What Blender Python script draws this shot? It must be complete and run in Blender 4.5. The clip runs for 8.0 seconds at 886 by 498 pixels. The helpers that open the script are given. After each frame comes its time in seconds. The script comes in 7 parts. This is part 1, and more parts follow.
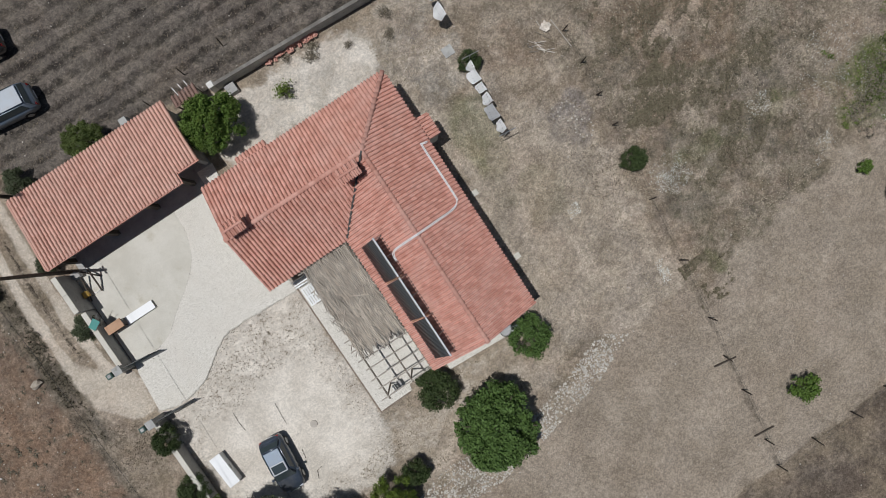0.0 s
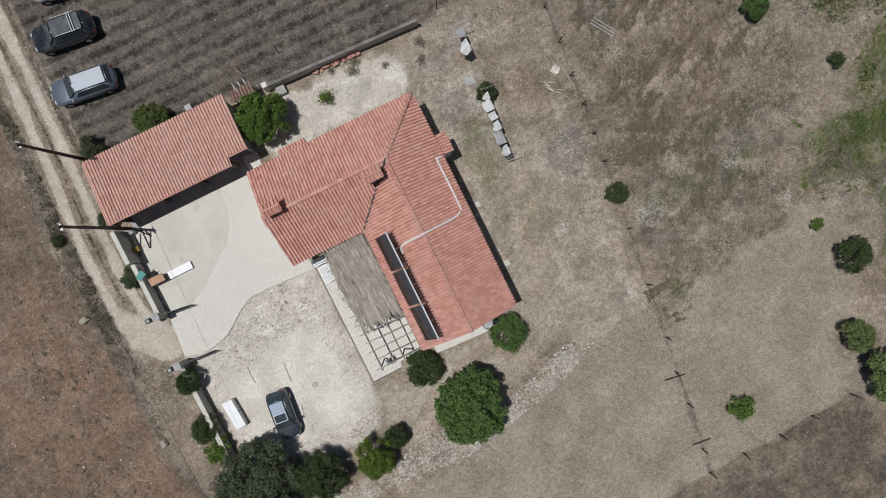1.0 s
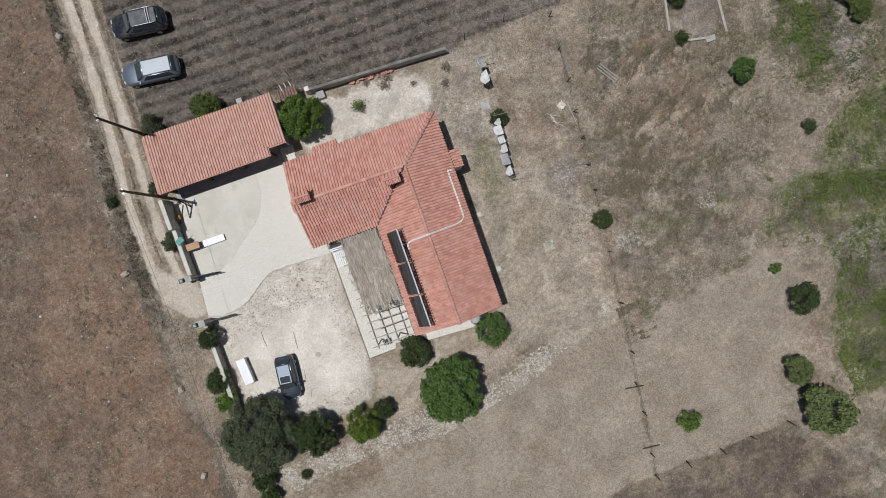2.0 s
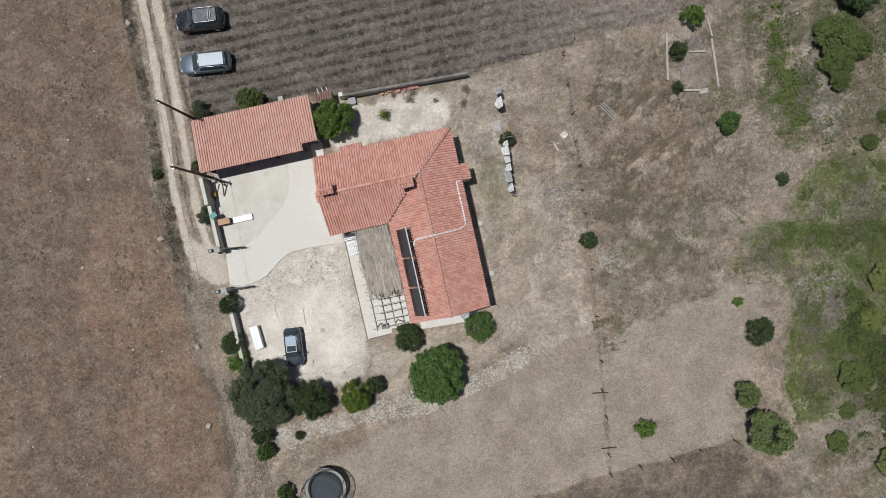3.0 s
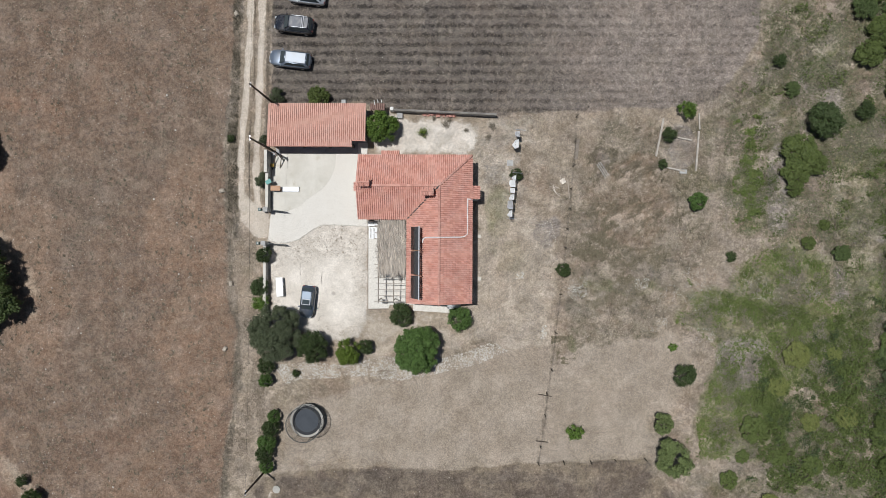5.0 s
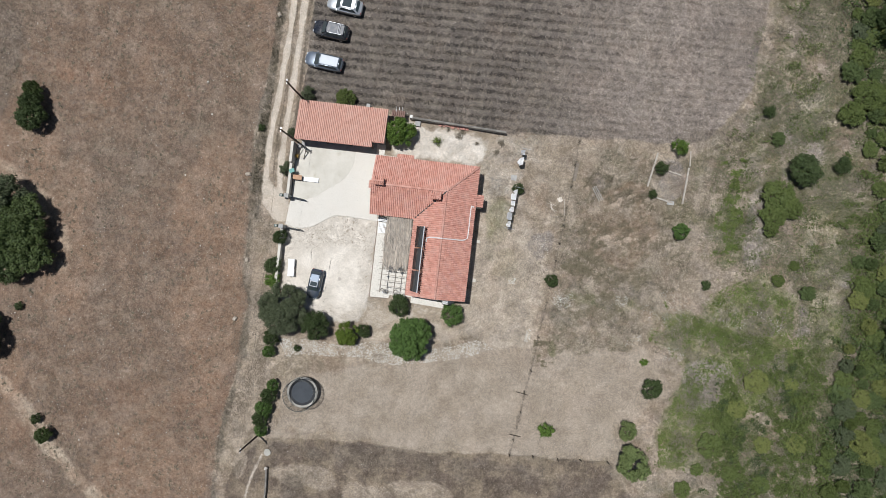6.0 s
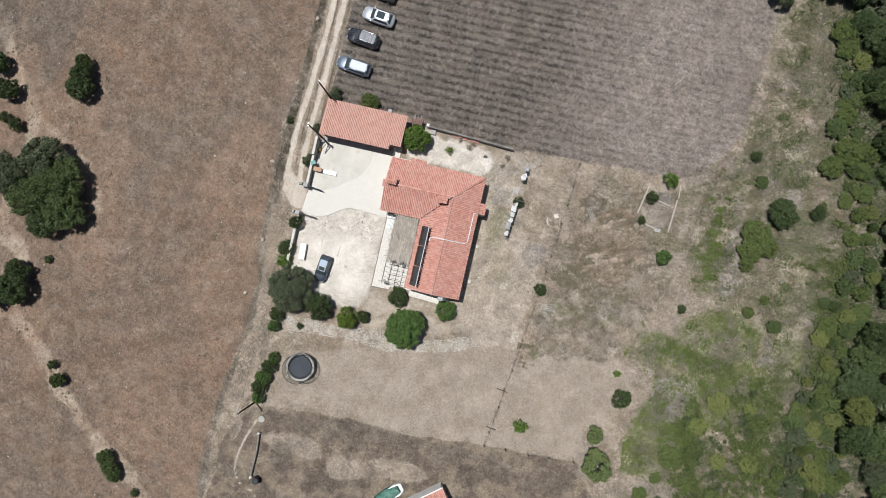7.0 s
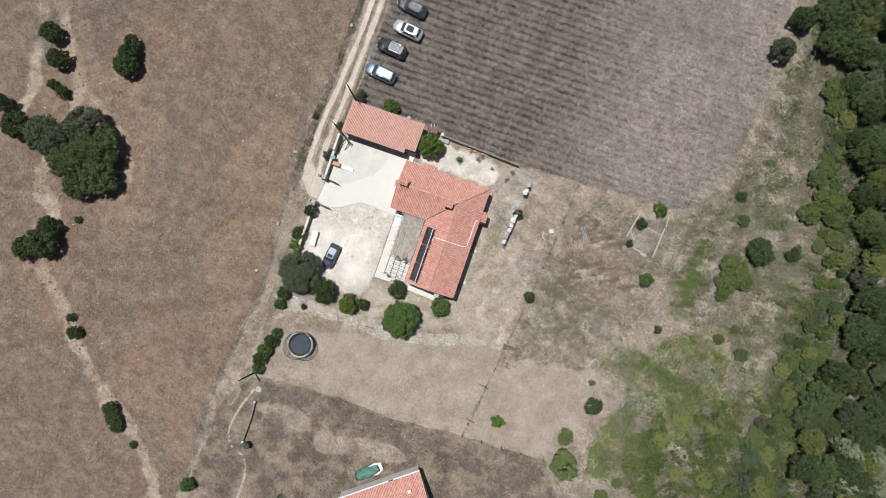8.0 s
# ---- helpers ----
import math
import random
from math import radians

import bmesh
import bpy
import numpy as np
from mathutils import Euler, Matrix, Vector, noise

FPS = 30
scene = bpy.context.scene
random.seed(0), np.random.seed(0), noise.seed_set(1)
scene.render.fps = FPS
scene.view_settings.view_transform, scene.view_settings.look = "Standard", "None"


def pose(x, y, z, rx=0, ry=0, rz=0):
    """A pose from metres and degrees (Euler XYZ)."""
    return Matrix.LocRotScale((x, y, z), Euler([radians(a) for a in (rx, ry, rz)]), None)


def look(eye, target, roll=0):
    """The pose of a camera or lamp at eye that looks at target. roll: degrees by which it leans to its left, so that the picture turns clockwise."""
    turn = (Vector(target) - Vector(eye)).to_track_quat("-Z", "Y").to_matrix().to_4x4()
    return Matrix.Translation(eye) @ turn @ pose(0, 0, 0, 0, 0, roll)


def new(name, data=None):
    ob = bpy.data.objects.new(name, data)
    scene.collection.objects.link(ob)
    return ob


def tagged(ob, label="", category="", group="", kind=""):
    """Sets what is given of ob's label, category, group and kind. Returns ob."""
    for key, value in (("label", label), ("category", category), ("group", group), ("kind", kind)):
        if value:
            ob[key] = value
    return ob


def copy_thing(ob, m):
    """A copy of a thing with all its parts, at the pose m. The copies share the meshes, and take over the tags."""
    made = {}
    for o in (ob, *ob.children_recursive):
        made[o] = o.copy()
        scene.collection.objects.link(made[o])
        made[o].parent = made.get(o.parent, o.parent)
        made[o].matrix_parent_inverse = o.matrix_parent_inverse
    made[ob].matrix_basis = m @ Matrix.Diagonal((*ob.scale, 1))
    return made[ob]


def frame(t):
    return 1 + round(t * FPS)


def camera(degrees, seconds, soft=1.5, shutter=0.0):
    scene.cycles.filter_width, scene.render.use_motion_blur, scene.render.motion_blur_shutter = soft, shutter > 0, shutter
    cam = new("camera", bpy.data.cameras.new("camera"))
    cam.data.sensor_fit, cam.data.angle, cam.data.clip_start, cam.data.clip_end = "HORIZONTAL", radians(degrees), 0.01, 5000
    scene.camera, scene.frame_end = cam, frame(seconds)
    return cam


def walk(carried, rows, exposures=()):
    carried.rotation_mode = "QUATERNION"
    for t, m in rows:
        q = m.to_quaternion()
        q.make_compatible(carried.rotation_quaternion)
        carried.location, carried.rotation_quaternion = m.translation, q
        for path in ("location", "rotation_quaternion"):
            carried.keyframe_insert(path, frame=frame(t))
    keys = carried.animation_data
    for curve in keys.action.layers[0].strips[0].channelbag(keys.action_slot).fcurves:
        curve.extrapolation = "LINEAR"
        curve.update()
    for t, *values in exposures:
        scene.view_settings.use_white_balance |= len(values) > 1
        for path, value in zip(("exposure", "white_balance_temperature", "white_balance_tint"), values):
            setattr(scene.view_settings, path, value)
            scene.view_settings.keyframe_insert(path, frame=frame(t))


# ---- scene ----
cam = camera(76.0, 8.0, soft=0.7)
PATH = [
    (0.0, pose(-0.109, 0.742, 35.191, -1.367, -1.843, -33.451)),
    (0.5, pose(-0.077, 0.666, 38.000, -1.306, -1.481, -29.831)),
    (1.0, pose(-0.026, 0.600, 40.804, -1.230, -1.139, -26.278)),
    (1.5, pose(0.038, 0.540, 43.605, -1.139, -0.818, -22.788)),
    (2.0, pose(0.114, 0.480, 46.404, -1.033, -0.520, -19.356)),
    (2.5, pose(0.198, 0.416, 49.203, -0.912, -0.248, -15.977)),
    (3.0, pose(0.287, 0.343, 52.003, -0.774, -0.004, -12.647)),
    (3.5, pose(0.379, 0.258, 54.805, -0.621, 0.210, -9.359)),
    (4.0, pose(0.469, 0.154, 57.611, -0.451, 0.392, -6.110)),
    (4.5, pose(0.556, 0.029, 60.422, -0.265, 0.539, -2.894)),
    (5.0, pose(0.635, -0.123, 63.239, -0.060, 0.650, 0.293)),
    (5.5, pose(0.704, -0.307, 66.064, 0.161, 0.721, 3.457)),
    (6.0, pose(0.760, -0.527, 68.899, 0.401, 0.752, 6.601)),
    (6.5, pose(0.800, -0.787, 71.744, 0.659, 0.739, 9.732)),
    (7.0, pose(0.820, -1.092, 74.601, 0.936, 0.681, 12.854)),
    (7.5, pose(0.817, -1.447, 77.472, 1.232, 0.575, 15.972)),
    (8.0, pose(0.789, -1.856, 80.357, 1.547, 0.420, 19.090)),
]
walk(cam, PATH, [(0.0, -0.68), (2.0, -0.55), (4.0, -0.40), (6.0, -0.24), (8.0, -0.09)])

# ---- light: a high sun, clear sky ----
SUN_FROM = Vector((-0.24, 0.14, 1.0)).normalized()
elev = math.asin(SUN_FROM.z)
world = bpy.data.worlds.new("world")
scene.world = world
world.use_nodes = True
wt = world.node_tree
sky = wt.nodes.new("ShaderNodeTexSky")
sky.sky_type = "NISHITA"
sky.sun_disc = False
sky.sun_elevation = elev
sky.sun_rotation = math.atan2(SUN_FROM.x, SUN_FROM.y)
wt.nodes["Background"].inputs["Strength"].default_value = 0.05
wt.links.new(sky.outputs[0], wt.nodes["Background"].inputs["Color"])
lamp = bpy.data.lights.new("sun", "SUN")
lamp.energy = 4.7
lamp.angle = radians(0.53)
lamp.color = (0.985, 1.0, 1.03)
sun = new("sun", lamp)
sun.matrix_world = look(SUN_FROM * 120, (0, 0, 0))


# ---- small tools ----
class Nodes:
    """A node material under construction."""

    def __init__(self, name):
        self.m = bpy.data.materials.new(name)
        self.m.use_nodes = True
        self.t = self.m.node_tree
        self.bsdf = self.t.nodes["Principled BSDF"]
        self.pos = self.t.nodes.new("ShaderNodeNewGeometry")

    def put(self, socket, value):
        if isinstance(value, bpy.types.NodeSocket):
            self.t.links.new(value, socket)
        elif isinstance(value, (tuple, list)) and len(value) == 3 and socket.type == "RGBA":
            socket.default_value = (*value, 1.0)
        else:
            socket.default_value = value

    def noise(self, scale, detail=4.0, rough=0.6, vector=None):
        n = self.t.nodes.new("ShaderNodeTexNoise")
        self.put(n.inputs["Vector"], vector or self.pos.outputs["Position"])
        n.inputs["Scale"].default_value = scale
        n.inputs["Detail"].default_value = detail
        n.inputs["Roughness"].default_value = rough
        return n.outputs["Fac"]

    def cells(self, scale, out="Distance", vector=None, feature="F1"):
        n = self.t.nodes.new("ShaderNodeTexVoronoi")
        n.feature = feature
        self.put(n.inputs["Vector"], vector or self.pos.outputs["Position"])
        n.inputs["Scale"].default_value = scale
        return n.outputs[out]

    def math(self, op, a, b=0.0, clamp=False):
        n = self.t.nodes.new("ShaderNodeMath")
        n.operation = op
        n.use_clamp = clamp
        self.put(n.inputs[0], a)
        self.put(n.inputs[1], b)
        return n.outputs[0]

    def ramp(self, fac, lo, hi, to_lo=0.0, to_hi=1.0):
        n = self.t.nodes.new("ShaderNodeMapRange")
        n.interpolation_type = "SMOOTHSTEP"
        self.put(n.inputs["Value"], fac)
        for key, v in (("From Min", lo), ("From Max", hi), ("To Min", to_lo), ("To Max", to_hi)):
            n.inputs[key].default_value = v
        return n.outputs["Result"]

    def mix(self, fac, a, b, mode="MIX"):
        n = self.t.nodes.new("ShaderNodeMix")
        n.data_type = "RGBA"
        n.blend_type = mode
        self.put(n.inputs[0], fac)
        self.put(n.inputs[6], a)
        self.put(n.inputs[7], b)
        return n.outputs[2]

    def attr(self, name):
        n = self.t.nodes.new("ShaderNodeAttribute")
        n.attribute_name = name
        s = self.t.nodes.new("ShaderNodeSeparateColor")
        self.t.links.new(n.outputs["Color"], s.inputs[0])
        return s.outputs

    def chance(self):
        """A number between 0 and 1 of each piece: of the object, or of the loose part of a joined mesh."""
        o = self.t.nodes.new("ShaderNodeObjectInfo")
        return self.math("FRACT", self.math("ADD", o.outputs["Random"], self.pos.outputs["Random Per Island"]))

    def bump(self, height, strength, distance=0.02):
        n = self.t.nodes.new("ShaderNodeBump")
        n.inputs["Strength"].default_value = strength
        n.inputs["Distance"].default_value = distance
        self.put(n.inputs["Height"], height)
        self.t.links.new(n.outputs[0], self.bsdf.inputs["Normal"])

    def done(self, colour, rough=0.8, metal=0.0, spec=0.5):
        self.put(self.bsdf.inputs["Base Color"], colour)
        self.put(self.bsdf.inputs["Roughness"], rough)
        self.bsdf.inputs["Metallic"].default_value = metal
        self.bsdf.inputs["Specular IOR Level"].default_value = spec
        return self.m


def surface(name, a, b, coarse=0.6, fine=18.0, rough=0.8, metal=0.0, bump=0.3, spec=0.4, vary=0.0, dirt=None):
    """A weathered surface: two colours in patches and grain, with fine relief."""
    n = Nodes(name)
    c = n.mix(n.ramp(n.noise(coarse, 5.0), 0.35, 0.65), a, b)
    g = n.noise(fine, 5.0, 0.7)
    c = n.mix(n.ramp(g, 0.3, 0.75, 0.0, 0.35), c, tuple(v * 0.6 for v in a))
    if dirt:
        c = n.mix(n.ramp(n.noise(coarse * 2.3, 6.0, 0.7), 0.55, 0.72, 0.0, 0.7), c, dirt)
    if vary:
        c = n.mix(n.math("MULTIPLY", n.chance(), vary), c, tuple(v * 0.45 for v in b))
    if bump:
        n.bump(g, bump, 0.01)
    return n.done(c, rough, metal, spec)


def thing(name, label, category, group="", kind="", at=None):
    ob = new(name)
    ob.empty_display_size = 0.2
    if at is not None:
        ob.matrix_basis = at
    return tagged(ob, label, category, group, kind)


def mesh_of(name, bm, material, smooth=False):
    me = bpy.data.meshes.new(name)
    bm.to_mesh(me)
    bm.free()
    if smooth:
        me.shade_smooth()
    me.materials.append(material)
    return me


def part(name, bm, material, parent=None, label="", smooth=False, kind=""):
    ob = new(name, mesh_of(name, bm, material, smooth))
    ob.parent = parent
    return tagged(ob, label, kind=kind)


def raw(name, verts, faces, material, parent=None, label="", kind="", smooth=False):
    me = bpy.data.meshes.new(name)
    me.from_pydata(verts, [], faces)
    me.update()
    if smooth:
        me.shade_smooth()
    me.materials.append(material)
    ob = new(name, me)
    ob.parent = parent
    return tagged(ob, label, kind=kind)


def box(bm, x0, x1, y0, y1, z0, z1, m=None, bevel=0.0):
    made = bmesh.ops.create_cube(bm, size=1.0, matrix=Matrix.Translation(((x0 + x1) / 2, (y0 + y1) / 2, (z0 + z1) / 2)) @ Matrix.Diagonal((x1 - x0, y1 - y0, z1 - z0, 1)))
    if bevel:
        edges = list({e for v in made["verts"] for e in v.link_edges})
        grown = bmesh.ops.bevel(bm, geom=edges, offset=bevel, segments=2, affect="EDGES", profile=0.5)
        vs = list({v for f in grown["faces"] for v in f.verts} | {v for v in made["verts"] if v.is_valid})
    else:
        vs = made["verts"]
    if m is not None:
        bmesh.ops.transform(bm, matrix=m, verts=vs)
    return bm


def rod(bm, a, b, r0, r1=None, seg=8):
    a, b = Vector(a), Vector(b)
    d = b - a
    m = Matrix.Translation((a + b) / 2) @ d.to_track_quat("Z", "Y").to_matrix().to_4x4()
    bmesh.ops.create_cone(bm, cap_ends=True, segments=seg, radius1=r0, radius2=r0 if r1 is None else r1, depth=d.length, matrix=m)
    return bm


def tube(bm, pts, r, seg=8):
    """One round tube swept along the points."""
    p = [Vector(q) for q in pts]
    rings = []
    for i, q in enumerate(p):
        d = (p[min(i + 1, len(p) - 1)] - p[max(i - 1, 0)]).normalized()
        side = d.cross(Vector((0, 0, 1)) if abs(d.z) < 0.95 else Vector((1, 0, 0))).normalized()
        up = side.cross(d)
        rings.append([bm.verts.new(q + (side * math.cos(2 * math.pi * k / seg) + up * math.sin(2 * math.pi * k / seg)) * r) for k in range(seg)])
    for a, b in zip(rings, rings[1:]):
        for k in range(seg):
            n = (k + 1) % seg
            bm.faces.new((a[k], a[n], b[n], b[k]))
    bm.faces.new(rings[0][::-1])
    bm.faces.new(rings[-1])
    bmesh.ops.recalc_face_normals(bm, faces=bm.faces[:])
    return bm


def prism(bm, pts, z0, z1):
    lo = [bm.verts.new((x, y, z0)) for x, y in pts]
    hi = [bm.verts.new((x, y, z1)) for x, y in pts]
    bm.faces.new(hi)
    bm.faces.new(lo[::-1])
    for i in range(len(pts)):
        j = (i + 1) % len(pts)
        bm.faces.new((lo[i], lo[j], hi[j], hi[i]))
    bmesh.ops.recalc_face_normals(bm, faces=bm.faces[:])
    return bm


def slab(name, pts, z0, z1, material, label, category):
    return tagged(part(name, prism(bmesh.new(), pts, z0, z1), material), label, category, kind="structure")


def curve_through(pts, n=6):
    """A smooth line through the points."""
    p = [np.array(q, float) for q in pts]
    p = [2 * p[0] - p[1]] + p + [2 * p[-1] - p[-2]]
    out = []
    for a, b, c, d in zip(p, p[1:], p[2:], p[3:]):
        for k in range(n):
            t = k / n
            out.append(tuple(0.5 * (2 * b + (c - a) * t + (2 * a - 5 * b + 4 * c - d) * t * t + (3 * b - a - 3 * c + d) * t ** 3)))
    return out + [tuple(p[-2])]


def line_gap(X, Y, pts):
    """The distance of every place to a broken line."""
    best = np.full(X.shape, 1e9)
    for (ax, ay), (bx, by) in zip(pts, pts[1:]):
        dx, dy = bx - ax, by - ay
        t = np.clip(((X - ax) * dx + (Y - ay) * dy) / (dx * dx + dy * dy + 1e-9), 0, 1)
        best = np.minimum(best, np.hypot(X - ax - t * dx, Y - ay - t * dy))
    return best


def inside_gap(X, Y, pts):
    """The distance of every place to an outline, negative inside it."""
    inside = np.zeros(X.shape, bool)
    for (ax, ay), (bx, by) in zip(pts, pts[1:] + pts[:1]):
        hit = (ay > Y) != (by > Y)
        cut = (bx - ax) * (Y - ay) / (by - ay + 1e-12) + ax
        inside ^= hit & (X < cut)
    d = line_gap(X, Y, pts + pts[:1])
    return np.where(inside, -d, d)


def soft(d, w):
    return np.clip(0.5 - d / (2 * w), 0, 1)


# ---- the ground: one sheet out to the horizon ----
HOUSE_YARD = [(-19.6, 0.9), (-16.5, 1.4), (-13.6, 3.2), (-8.4, 3.0), (-8.4, -6.6), (-8.6, -8.2), (-9.6, -10.3), (-12.6, -10.6), (-16.3, -9.2), (-19.6, -8.6)]
BACK_YARD = [(-8.4, 10.0), (3.0, 10.0), (4.6, 11.6), (4.4, 14.2), (-6.0, 15.0), (-8.2, 14.6)]
PLOUGH = [(-19.3, 15.9), (-8.2, 15.8), (-5.8, 15.5), (6.6, 14.6), (12.8, 15.1), (21.1, 15.5), (29.4, 16.0), (31.9, 18.6), (34.6, 23.0), (36.0, 36.0), (34.0, 70.0), (34.0, 400.0), (-19.0, 400.0), (-19.0, 60.0)]
SOUTH_FIELD = [(-23.2, -400.0), (-23.2, -60.0), (-23.4, -38.0), (-23.0, -31.0), (-21.2, -27.0), (-18.6, -25.1), (-7.5, -24.7), (1.0, -25.0), (10.9, -24.1), (22.4, -23.4), (26.0, -27.0), (34.0, -70.0), (34.0, -400.0)]
WEST_FIELD = [(-24.2, -400.0), (-24.2, -41.0), (-24.8, -32.0), (-24.6, -25.2), (-23.5, -18.0), (-23.1, -10.2), (-24.0, -4.0), (-24.3, 3.4), (-24.5, 12.0), (-23.3, 22.0), (-23.2, 60.0), (-23.2, 400.0), (-500.0, 400.0), (-500.0, -400.0)]
MOWN = [(-17.4, -23.9), (-18.0, -18.7), (-9.0, -15.5), (-2.7, -14.2), (7.1, -10.9), (13.4, -12.0), (21.2, -10.1), (25.2, -9.5), (28.1, -11.9), (26.5, -15.8), (23.1, -19.4), (23.3, -22.8), (10.6, -24.0), (-2.9, -24.6)]
MEADOW = [(25.6, -8.2), (27.8, -4.9), (31.1, -4.6), (32.3, -2.0), (37.9, 1.2), (42.7, -1.8), (42.8, -5.9), (47.5, -5.1), (48.6, 0.3), (51.0, -3.1), (47.4, -11.0), (43.4, -14.0), (38.2, -15.9), (35.0, -23.6), (28.6, -23.3), (28.1, -19.4), (29.8, -14.6), (30.3, -11.1)]
SCRUB = [(29.0, 3.0), (27.0, 11.0), (28.5, 15.5), (31.0, 17.5), (33.5, 22.0), (35.0, 36.0), (33.5, 60.0), (60.0, 400.0), (500.0, 400.0), (500.0, -400.0), (40.0, -400.0), (28.0, -26.0), (33.0, -20.0), (44.0, -8.0), (44.0, 0.0)]
TRACK_A = curve_through([(-21.6, 120.0), (-21.6, 60.0), (-21.75, 27.0), (-22.05, 20.5), (-22.25, 16.5), (-22.6, 12.5), (-22.75, 9.5), (-22.65, 6.2), (-22.2, 3.6), (-21.1, 2.2), (-19.4, 1.6)])
TRACK_B = curve_through([(-20.2, 120.0), (-20.2, 60.0), (-20.45, 27.0), (-20.65, 20.5), (-20.75, 16.5), (-21.0, 12.5), (-21.05, 9.5), (-21.0, 6.4), (-20.75, 4.3), (-20.2, 3.3), (-19.4, 2.7)])
VERGE_W = [(-23.0, 60.0), (-23.1, 26.0), (-23.4, 18.0), (-23.65, 13.0), (-23.7, 9.0), (-23.5, 5.5), (-23.2, 1.0)]
VERGE_E = [(-19.5, 60.0), (-19.7, 20.0), (-19.95, 12.0), (-20.05, 8.0), (-19.9, 4.6)]
RUTS = [[(-20.94, 4.23), (-20.62, 3.87), (-20.13, 3.45)], [(-21.57, 4.04), (-21.34, 3.44), (-20.75, 2.86), (-19.85, 2.3)]]
RUT_STRIP = curve_through([(-21.8, 10.7), (-21.97, 9.54), (-22.12, 8.49), (-22.22, 7.42), (-22.21, 6.62), (-22.15, 5.57)])
TURNING = [(-23.2, 6.0), (-22.2, 6.0), (-20.9, 4.6), (-19.5, 3.6), (-19.6, 0.7), (-21.2, 1.2), (-22.8, 2.8)]
WEST_PATH = curve_through([(-22.6, 0.5), (-22.3, -8.0), (-22.0, -16.0), (-21.6, -23.0), (-21.6, -28.0)])
FOOTPATH = curve_through([(-19.2, -27.5), (-20.2, -30.4), (-20.7, -33.9), (-19.5, -36.0), (-17.5, -36.9), (-16.5, -39.1), (-16.4, -44.0), (-17.5, -60.0)])
SOUTH_APRON = [(-9.0, -7.0), (-3.5, -7.0), (2.0, -7.2), (3.2, -9.4), (-1.0, -8.8), (-5.0, -10.6), (-8.0, -11.6), (-11.0, -10.4)]
WEEDY_YARD = [(-18.6, 0.2), (-16.5, 0.6), (-15.0, 1.5), (-13.3, 2.4), (-8.7, 2.1), (-8.6, -7.5), (-9.8, -7.0), (-9.9, -2.0), (-11.0, -1.2), (-13.0, -1.0), (-15.0, -1.8), (-18.0, -1.2)]
RED_PATHS = [[(-63.7, 15.8), (-61.9, 10.9), (-58.9, 7.1), (-54.7, 3.6), (-50.1, 0.7), (-46.6, -3.4), (-46.4, -8.0)], [(-66.0, 16.0), (-65.3, 10.0), (-64.3, 6.0), (-63.4, 3.0), (-64.2, -2.0)]]
RED_PATH = curve_through([(-66.0, 18.0), (-61.3, 11.5), (-57.0, 3.0), (-58.3, -9.0), (-54.7, -12.9), (-53.5, -21.0), (-50.3, -24.1), (-43.2, -31.8), (-38.6, -35.3), (-30.4, -41.7), (-26.0, -50.0)])
ROUGH = [(14.2, 6.0), (13.6, -4.2), (13.0, -9.5), (14.2, -12.0), (18.6, -11.6), (24.0, -8.6), (27.0, -4.0), (30.0, 3.0), (29.0, 14.0), (19.0, 14.0)]
PALE_LAWN = [(3.2, 9.0), (3.2, -9.0), (-8.0, -9.0), (-8.4, -12.0), (0.0, -11.5), (7.0, -10.5), (12.0, -11.0), (12.6, 0.0), (9.6, 3.0)]
BANK = [(-19.0, -13.3), (-17.6, -15.4), (-15.7, -14.8), (-12.2, -14.7), (-8.7, -14.4), (-5.3, -15.0), (-0.6, -14.1), (4.2, -12.9), (7.2, -11.5), (5.6, -10.5), (2.6, -11.6), (-0.4, -12.4), (-3.3, -12.3), (-7.3, -12.2), (-10.9, -13.3), (-15.0, -12.9)]
FENCE_LINE = [(14.6, 14.8), (14.3, 9.0), (13.5, 0.0), (12.6, -8.0), (11.4, -18.5), (10.6, -24.0)]


def steps(fine_lo, fine_hi, mid_lo, mid_hi):
    a = np.arange(fine_lo, fine_hi, 0.26)
    b = np.arange(mid_lo, fine_lo, 0.6)
    c = np.arange(fine_hi, mid_hi, 0.6)
    return np.concatenate([[-2500, -900, -400, -220, -140, mid_lo - 18, mid_lo - 6], b, a, c, [mid_hi + 6, mid_hi + 18, 140, 220, 400, 900, 2500]])


xs, ys = steps(-25, 30, -78, 76), steps(-26, 32, -60, 62)
GX, GY = np.meshgrid(xs, ys)


def waves(X, Y, seed, size):
    """A smooth uneven field of about -1 to 1."""
    r = np.random.RandomState(seed)
    v = np.zeros(X.shape)
    for k in range(9):
        a, f, p = r.uniform(0, 2 * math.pi), (0.5 + 0.25 * k) / size * 2 * math.pi, r.uniform(0, 6.28)
        v += np.sin((X * math.cos(a) + Y * math.sin(a)) * f + p) / (1 + 0.4 * k)
    return v / 2.2


